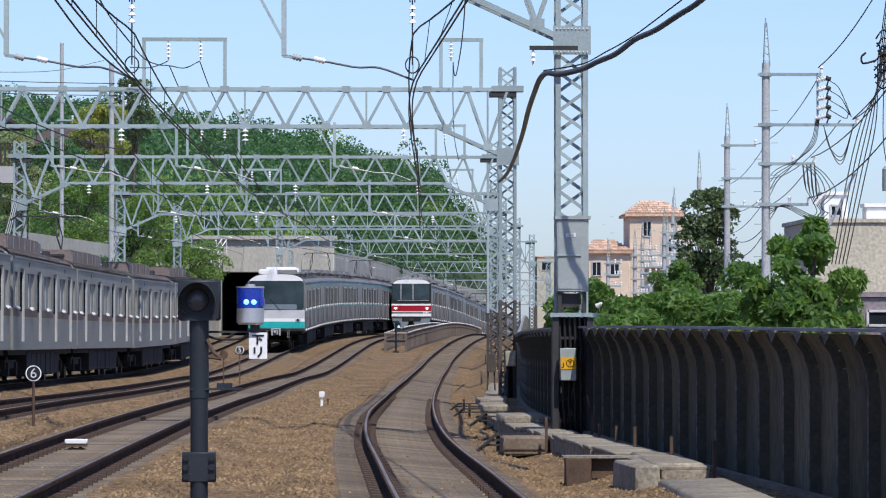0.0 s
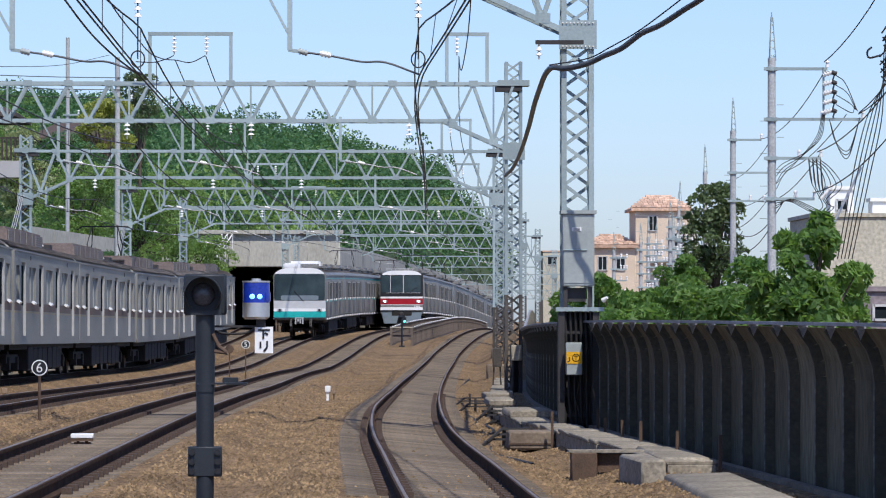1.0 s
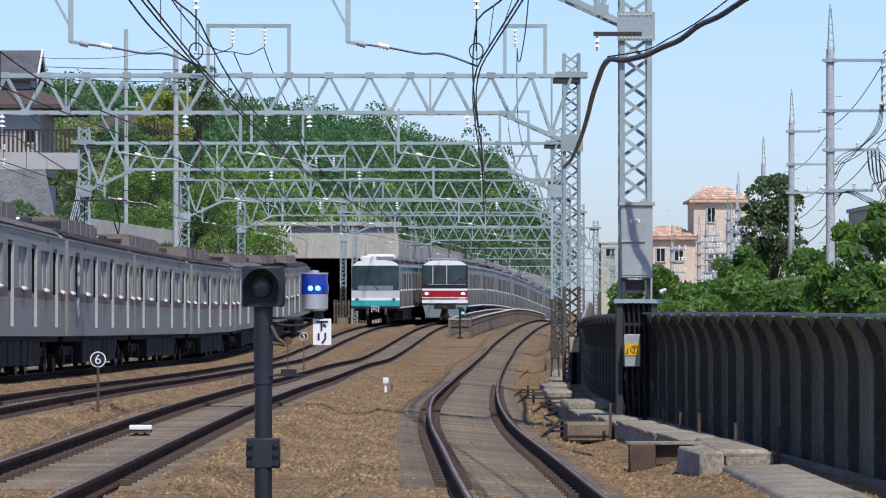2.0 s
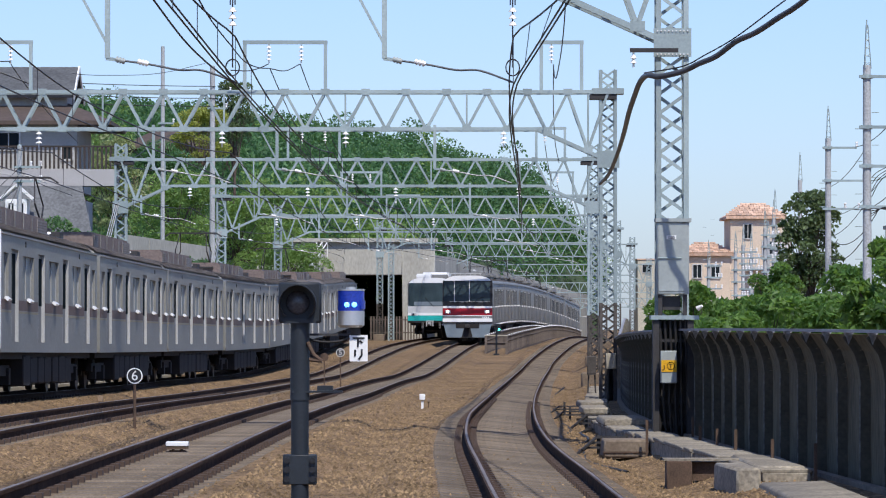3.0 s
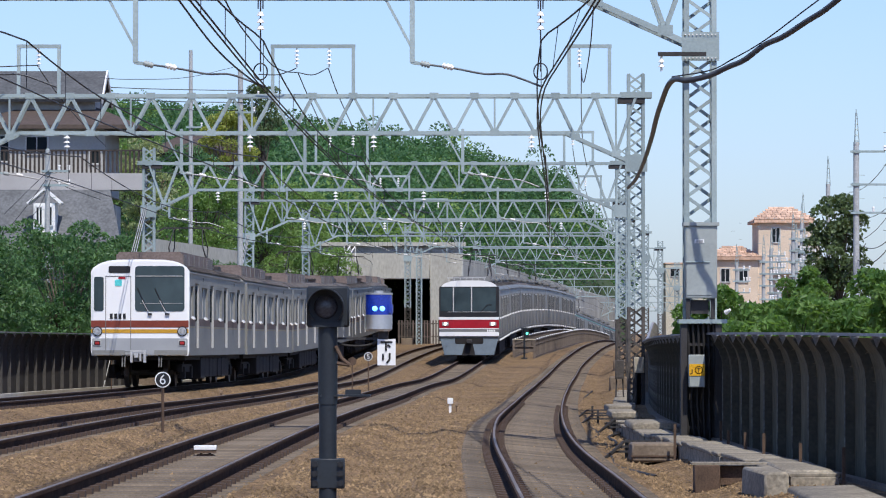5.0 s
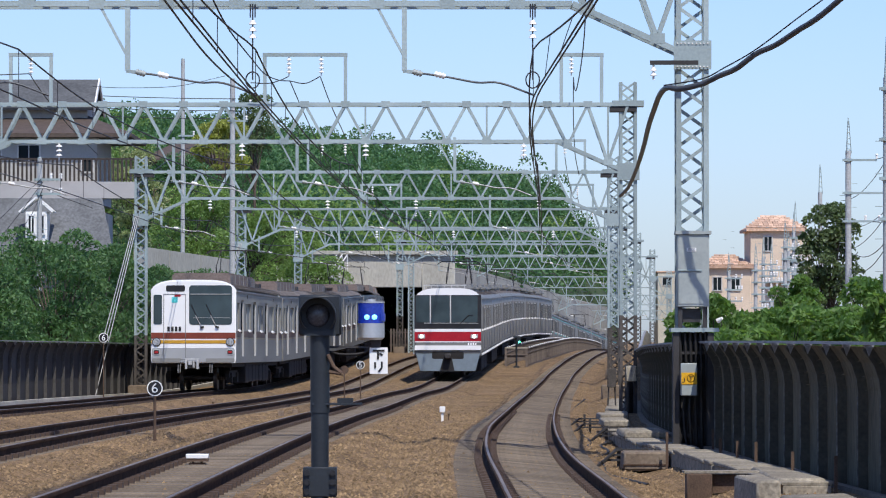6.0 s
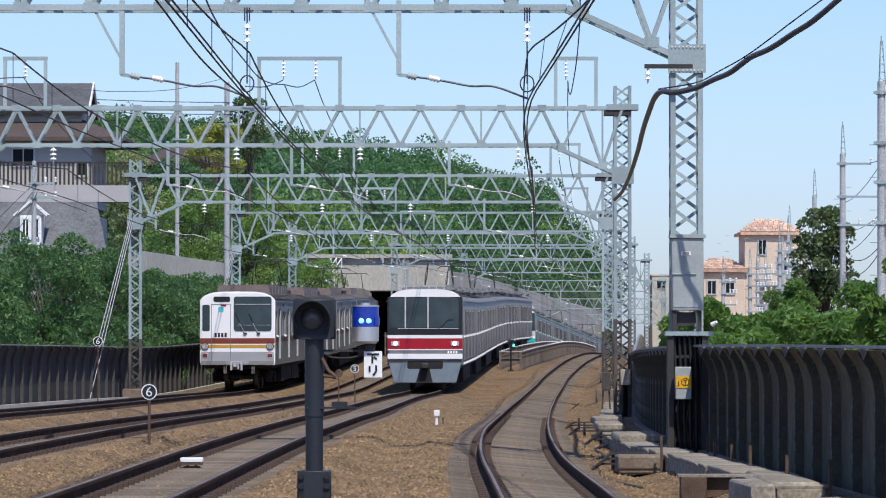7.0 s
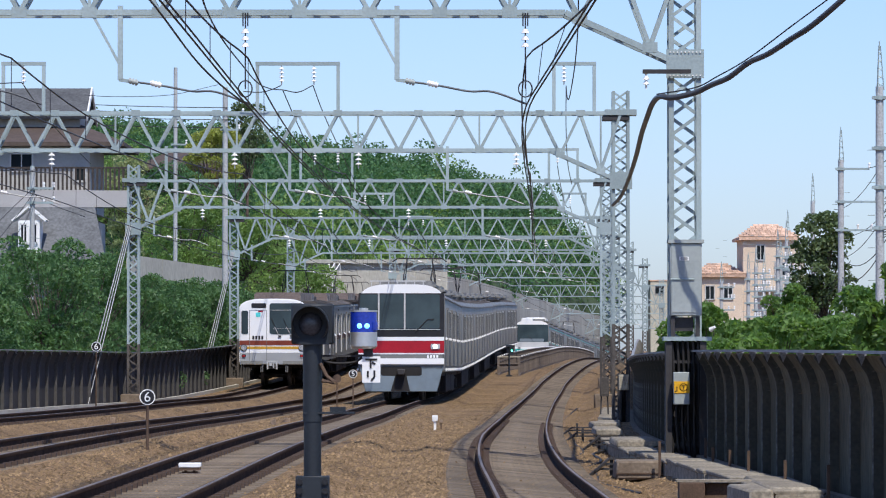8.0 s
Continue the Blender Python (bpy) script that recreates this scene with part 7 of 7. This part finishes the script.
    for x in (-1.17, -0.73):
        pane(th, x, -4.21, 0.72, 0.3, 0.85, "white")


def make_house_small():
    th = thing("house", pose(-16.4, 262, 8.0), "small tan house with a low brown roof on the hill", "house", "houses on the bank")
    bm = bmesh.new()
    box(bm, (0, 2.5, 2.2), (4.2, 5, 4.4))
    bevelled(bm, 0.03)
    part("wall", bm, "brownwall", th)
    bm = bmesh.new()
    hip_roof(bm, -2.1, 2.1, 0, 5, 4.4, 5.5, 0.6, 0.3)
    part("roof", bm, "brownroof", th)
    pane(th, -0.8, 0, 3.5, 0.8, 0.9)
    pane(th, 1.0, 0, 3.5, 0.8, 0.9)


make_house_small()
M["balcony"] = mat("pale_mauve_plaster", (0.42, 0.405, 0.395), (0.36, 0.345, 0.335), 0.85, scale=1)
make_house_left()


def make_block_building(x0, x1, y, z0, z1, mt, label, wins=(), roof=None, deep=8.0):
    th = thing("building", pose(0, y, z0), label, "building", "buildings beyond the barrier")
    bm = bmesh.new()
    box(bm, ((x0 + x1) / 2, deep / 2, (z1 - z0) / 2), (x1 - x0, deep, z1 - z0))
    bevelled(bm, 0.04)
    part("wall", bm, mt, th)
    bm = bmesh.new()
    box(bm, ((x0 + x1) / 2, deep / 2, z1 - z0 + 0.06), (x1 - x0 + 0.16, deep + 0.16, 0.14))
    part("roof", bm, roof or mt, th)
    for wx, wz, ww, wh in wins:
        pane(th, wx, 0, wz - z0, ww, wh)
    return th


make_block_building(17.5, 25.0, 155, -1, 5.05, "beige", "beige flat-roofed building with a plain wall")
make_block_building(18.7, 19.6, 160, -1, 6.2, "white", "white rooftop plant room of a flat building", [(19.15, 5.6, 0.4, 0.4)], deep=1.2)
make_block_building(20.3, 22.4, 160, -1, 5.75, "white", "white rooftop water tank housing", deep=1.2)
make_block_building(14.6, 22.0, 118, -1, 2.1, "mauve", "low grey building with louvred screens", [(15.6, 1.5, 1.2, 0.4)])
make_block_building(24.5, 29, 340, -1, 9.6, "beige", "pale far building among the poles", [(25.5, 8, 1, 1), (27.5, 8, 1, 1), (25.5, 5, 1, 1), (27.5, 5, 1, 1)])
make_block_building(22.5, 27.5, 460, -4, 8.4, "beige", "pale far building beyond the masts", [(23.5, 7.5, 1, 1), (25.5, 7.5, 1, 1)], "tile")


# ---------------------------------------------------------------- utility poles
def make_pole(x, y, z1, zt, arms, label, seed, r=0.15):
    g = -0.6
    th = thing("utility_pole", pose(x, y, g), label, "utility pole", "utility poles")
    bm = bmesh.new()
    rod(bm, (0, 0, -0.3), (0, 0, z1 - g), r, r * 0.8, 14)
    part("shaft", bm, "pole", th)
    bm = bmesh.new()
    n = 5 if zt > z1 else 0
    for k in range(3 if n else 0):
        a = 2 * math.pi * k / 3
        rod(bm, (0.13 * math.cos(a), 0.13 * math.sin(a), z1 - g - 0.1), (0.03 * math.cos(a), 0.03 * math.sin(a), zt - g - 0.15), 0.018, None, 5)
    for k in range(n):
        t = k / n
        zz = z1 - g + (zt - z1 - 0.2) * t
        w = 0.13 * (1 - t) + 0.03 * t
        for j in range(3):
            a, b = 2 * math.pi * j / 3, 2 * math.pi * (j + 1) / 3
            rod(bm, (w * math.cos(a), w * math.sin(a), zz), (w * math.cos(b), w * math.sin(b), zz + 0.12), 0.012, None, 4)
    if n:
        rod(bm, (0, 0, zt - g - 0.3), (0, 0, zt - g), 0.02, None, 5)
    else:
        rod(bm, (0, 0, z1 - g - 0.02), (0, 0, z1 - g + 0.05), r * 0.85, r * 0.6, 10)
    part("lattice_spire" if n else "pole_cap", bm, "steel", th)
    for z, length, kind in arms:
        bm = bmesh.new()
        bar(bm, (-0.25, -0.12, z - g), (length, -0.12, z - g), 0.09, 0.09)
        rod(bm, (0, 0, z - g - 0.06), (0, 0, z - g + 0.06), r + 0.03, None, 10)
        ar = part("crossarm", bm, "steel", th)
        for k in range(kind):
            px = length * (0.55 + 0.45 * k / max(1, kind - 1)) if kind > 1 else length
            bm = bmesh.new()
            rod(bm, (px, -0.12, z - g + 0.05), (px, -0.12, z - g + 0.22), 0.06, 0.04, 10)
            rod(bm, (px, -0.12, z - g + 0.2), (px, -0.12, z - g + 0.26), 0.075, 0.05, 10)
            part("insulator", bm, "porcelain", ar)
    for k in range(12):
        bm = bmesh.new()
        s = 1 if k % 2 else -1
        rod(bm, (s * r, 0, 3.0 + 0.5 * k), (s * (r + 0.22), 0, 3.0 + 0.5 * k), 0.012, None, 5)
        part("step_bolt", bm, "steel", th)
    return th


make_pole(13.4, 130, 9.35, 10.75, [(9.0, 1.7, 1), (7.45, 2.8, 2), (6.25, 1.5, 2), (5.0, 1.3, 2)], "concrete utility pole with spire, crossarms and switchgear", 1, 0.15)
make_pole(16.9, 180, 9.3, 10.7, [(8.9, 1.2, 1), (7.5, 1.5, 1), (6.3, 1.3, 2)], "concrete utility pole with spire and crossarms", 2)
make_pole(20.5, 235, 9.4, 10.95, [(8.3, 1.2, 1), (6.9, 1.2, 2)], "concrete utility pole with spire and crossarms", 3)
make_pole(24.4, 300, 9.0, 11.0, [(7.8, 1.3, 2), (6.5, 1.2, 2)], "far concrete utility pole with spire", 4)
for k, (x, y, zt) in enumerate(((18.0, 250, 6.9), (18.6, 252, 7.3), (19.3, 255, 7.0), (19.9, 252, 8.3), (20.4, 256, 7.8), (20.9, 258, 9.0), (17.2, 262, 6.6), (21.4, 262, 7.6))):
    make_pole(x, y, zt - 1.2, zt, [(zt - 1.6, 0.8, 2), (zt - 2.3, 0.8, 3), (zt - 3.0, 0.8, 2), (zt - 3.8, 0.7, 3)], "far pole of the roadside row", 10 + k, 0.13)

POLES = [(13.4, 130), (16.9, 180), (20.5, 235), (24.4, 300)]
for (xa, ya), (xb, yb) in zip(POLES, POLES[1:]):
    for dx, z in ((1.7, 9.05), (2.3, 7.6), (1.5, 6.4), (0.4, 5.0), (0.1, 4.4)):
        wire("power_line", sag((xa + dx, ya, z), (xb + dx * 0.7, yb, z - 0.1), 0.5), 0.016, "cable", None, "black power line strung between the poles", "power line", "power lines")
for dx, z, z2 in ((1.62, 9.22, 12.9), (2.7, 7.66, 11.6), (2.68, 7.62, 10.7), (1.4, 6.45, 9.5), (1.3, 5.2, 8.2)):
    wire("power_line", sag((13.4 + dx, 130, z), (12.6 + dx * 0.4, 85, z2), 0.9), 0.018, "cable", None, "black power line strung from the near pole", "power line", "power lines")


def make_switch_bank():
    """Cut-out switches on a hanger between the upper crossarms, with their drooping leads."""
    th = thing("cutout_switch_bank", pose(13.4, 129.85, 0), "bank of porcelain cut-out switches on the utility pole", "switch bank")
    bm = bmesh.new()
    bar(bm, (1.58, 0, 9.0), (1.58, 0, 7.45), 0.06, 0.06)
    bar(bm, (1.58, 0, 8.9), (2.0, 0, 8.9), 0.05, 0.05)
    part("hanger", bm, "steel", th)
    for k in range(5):
        z = 8.82 - 0.29 * k
        bm = bmesh.new()
        rod(bm, (1.56, -0.05, z - 0.02), (1.84, -0.08, z + 0.07), 0.05, 0.05, 8)
        for j in range(3):
            x = 1.62 + 0.08 * j
            rod(bm, (x - 0.012, -0.06, z - 0.0 + 0.026 * j), (x + 0.012, -0.06, z + 0.01 + 0.026 * j), 0.085, None, 10)
        sw = part("cutout_switch", bm, "porcelain", th, "white porcelain switch")
        bm = bmesh.new()
        rod(bm, (1.82, -0.08, z + 0.07), (1.98, -0.08, z + 0.02), 0.075, 0.06, 8)
        rod(bm, (1.92, -0.08, z + 0.04), (1.86, -0.08, z - 0.16), 0.025, None, 6)
        part("contact", bm, "darksteel", sw)
    for k in range(4):
        z = 8.8 - 0.3 * k
        wire("lead", curve_pts([(1.95, -0.08, z), (2.25 + 0.06 * k, -0.05, z - 0.25), (2.62 - 0.03 * k, -0.02, 7.7 + 0.03 * k)], 8), 0.014, "cable", th)
        wire("lead", curve_pts([(1.62 - 0.03 * k, -0.05, 7.6), (1.5 - 0.05 * k, -0.05, 6.9), (1.05 - 0.1 * k, -0.05, 6.45 - 0.1 * k), (0.35, -0.05, 6.1 - 0.12 * k), (0.12, -0.05, 5.9 - 0.2 * k)], 8), 0.012, "cable", th)
    for k in range(3):
        wire("lead", curve_pts([(1.75, -0.06, 7.45), (1.95 + 0.05 * k, -0.05, 6.75 - 0.12 * k), (2.35, -0.05, 6.5 - 0.1 * k), (2.7, -0.04, 7.5)], 8), 0.013, "cable", th)


make_switch_bank()


def make_cable_heads():
    """Sealing ends hanging from the lower crossarm in a looped bunch."""
    th = thing("cable_sealing_ends", pose(13.4, 129.85, 0), "looped bunch of black cable ends under the crossarm", "cable ends")
    for k in range(4):
        x = 1.12 + 0.12 * k
        bm = bmesh.new()
        rod(bm, (x, 0, 6.25), (x + 0.05, -0.03, 5.75 - 0.1 * k), 0.018, 0.03, 8)
        rod(bm, (x + 0.05, -0.03, 5.75 - 0.1 * k), (x + 0.1, -0.03, 5.45 - 0.1 * k), 0.03, 0.015, 8)
        part("sealing_end", bm, "darksteel", th)
        wire("lead", curve_pts([(x + 0.1, -0.03, 5.45 - 0.1 * k), (x + 0.3, -0.05, 5.1 - 0.1 * k), (x + 0.42, -0.05, 4.75), (x + 0.1, -0.05, 4.6), (0.6, -0.04, 4.9 + 0.03 * k), (0.1, -0.03, 4.95 - 0.08 * k)], 8), 0.013, "cable", th)
        wire("lead", curve_pts([(x, 0, 6.2), (x + 0.35, -0.04, 5.9), (x + 0.5 + 0.05 * k, -0.05, 5.4), (x + 0.3, -0.04, 5.0)], 8), 0.014, "cable", th)
    for k in range(3):
        bm = bmesh.new()
        rod(bm, (1.5 + 0.12 * k, -0.05, 5.0 + 0.14 * k), (1.62 + 0.12 * k, -0.05, 5.16 + 0.14 * k), 0.055, 0.04, 8)
        part("insulator", bm, "porcelain", th)


make_cable_heads()
# stay wire and a second tangle of leads at the edge of the street
wire("stay_wire", [(14.9, 120, 5.6), (10.2, 100, 0.4)], 0.035, "paintwire", None, "pale sheathed stay wire slanting to the ground", "stay wire")
th = thing("overhead_cable_joint", pose(15.35, 118, 6.2), "tangle of black cable joints hung from the wires", "cable joint")
rngc = random.Random(8)
# lines that come together in the joint and fan out below it
for k in range(5):
    wire("lead", curve_pts([(0.25 + 0.03 * k, 0, 4.6), (0.05 + 0.05 * k, 0, 3.2), (-0.05 + 0.04 * k, 0, 2.4 - 0.1 * k), (-0.1 - 0.1 * k, 0, 0.8), (-0.45 - 0.12 * k, 0, -0.9), (-0.95 - 0.1 * k, 0, -3.2)], 8), 0.016, "cable", th)
for k in range(6):
    z = 2.0 + 0.22 * k
    a, b = rngc.uniform(-0.18, -0.02), rngc.uniform(0.22, 0.4)
    wire("coil", curve_pts([(a, 0, z), (0.1, -0.06, z + 0.25), (b, 0, z + 0.05), (0.12, 0.06, z - 0.28), (a + 0.03, 0, z - 0.1)], 7), 0.024, "cable", th)
for k in range(3):
    bm = bmesh.new()
    rod(bm, (0.02 + 0.1 * k, 0, 1.9), (0.05 + 0.1 * k, 0, 2.75 + 0.12 * k), 0.03, 0.045, 8)
    part("sleeve", bm, "darksteel", th)
bm = bmesh.new()
rod(bm, (0.2, 0, -1.15), (0.2, 0, -0.55), 0.13, None, 12)
rod(bm, (0.2, 0, -0.55), (0.2, 0, -0.45), 0.14, 0.06, 12)
part("canister", bm, "steel", th, "small grey canister")
wire("lead", curve_pts([(0.2, 0, -0.45), (0.1, 0, 0.4), (0.12, 0, 1.9)], 6), 0.014, "cable", th)
wire("lead", curve_pts([(-0.1, 0, 2.5), (-0.45, 0, 2.42), (-0.5, 0, 2.6), (-0.38, 0, 2.72)], 6), 0.03, "cable", th)

# grounded pole and lamp mast above the far bank
make_pole(-14.65, 232, 16.6, 16.6, [(12.4, 0.6, 1)], "grey pole on the bank below the hill", 30, 0.13)
make_pole(-10.9, 212, 14.3, 14.3, [(13.0, 0.9, 1), (12.2, 0.7, 1)], "concrete pole on the bank behind the hedge", 31, 0.16)
make_pole(-17.25, 178, 8.9, 8.9, [(8.0, 0.9, 2), (7.4, 0.9, 2)], "service pole before the grey house", 32, 0.12)
for z in (13.9, 13.6, 13.3, 12.9):
    wire("power_line", sag((-32, 200, z + 0.2), (-10.75, 211.9, z - 0.6), 0.35), 0.02, "wire", None, "thin power line over the houses", "power line", "power lines")
for pts in (
    [(-17.129, 178, 8.089), (-17.804, 176, 7.193), (-18.645, 174, 6.084)],
    [(-17.129, 178, 7.899), (-17.921, 176, 6.489), (-18.645, 174, 5.272)],
    [(-17.129, 178, 7.733), (-16.464, 178, 7.33), (-15.21, 180, 6.869)],
    [(-18.217, 170, 8.468), (-17.254, 174, 8.565), (-17.129, 178, 8.777)],
    [(-17.129, 178, 7.615), (-17.452, 176, 6.372), (-18.066, 174, 5.388)],
    [(-11.274, 212, 14.453), (-13.224, 205, 13.53), (-15.411, 198, 13.037), (-16.477, 195, 12.938)],
    [(-11.224, 148, 6.962), (-10.644, 165, 7.381), (-10.991, 212, 8.802)],
    [(-10.991, 212, 10.497), (-11.497, 190, 9.933), (-10.876, 150, 7.037)],
):
    wire("service_wire", curve_pts(pts, 8), 0.014, "wire", None, "thin dark service wire between poles and houses", "power line", "service wires")
FRAMES = [g for g in GANTRIES if 148 <= g[0] <= 277]
for (ya, la, ra, za), (yb, lb, rb, zb) in zip(FRAMES, FRAMES[1:]):
    for pa, pb in ((TRACK["b"](ya) - 0.4, TRACK["b"](yb) - 0.4), (TRACK["b"](ya) + 0.4, TRACK["b"](yb) + 0.4), (ra - 1.7, rb - 1.7), (la + 0.2, lb + 0.2)):
        wire("feeder_wire", sag((pa, ya, za + 1.45), (pb, yb, zb + 1.45), 0.55), 0.0135, "wire", None, "dark feeder wire strung between the gantry frames", "cable", "feeder wires")
# stays of the left-hand masts
for gy in (148, 191):
    xl = TRACK["a"](gy) - 2.7
    for k in range(3):
        wire("mast_stay", [(xl - 0.1 + 0.06 * k, gy - 0.3, 5.6), (xl - 1.25 + 0.12 * k, gy - 6, ground_z(0, gy) + 0.1)], 0.018, "paintwire", None, "bright steel stay wire of the gantry mast", "stay wire", "mast stays")


# ---------------------------------------------------------------- what moves
def car_pose(key, s):
    """The pose of a coach whose near end is s metres along the line: both bogies stand on the track."""
    f = TRACK[key]
    p, q = Vector((f(s + 3), s + 3, rail_z(s + 3))), Vector((f(s + 16.5), s + 16.5, rail_z(s + 16.5)))
    d = (q - p).normalized()
    x = d.cross(Vector((0, 0, 1))).normalized()
    m = Matrix((x, d, x.cross(d))).transposed().to_4x4()
    m.translation = p - d * 3
    return m


def motions():
    times = [0.5 * i for i in range(17)]
    for cars, key, start, speed in ((GOLD, "a", 27.4, 18.8), (RED, "c", 296.5, -19.94), (TEAL, "b", 208.0, 17.6)):
        for i, car in enumerate(cars):
            walk(car, [(t, car_pose(key, start + speed * t + 20.0 * i)) for t in times])
    # the added shutter imitates blinking: lamps show for half a second in every 1.03 s
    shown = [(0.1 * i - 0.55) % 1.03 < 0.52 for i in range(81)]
    walk(BLINK_SHUTTER, [(0.1 * i, pose(0, 0, 0, 0, 0, 75 if on else 0)) for i, on in enumerate(shown)])


motions()
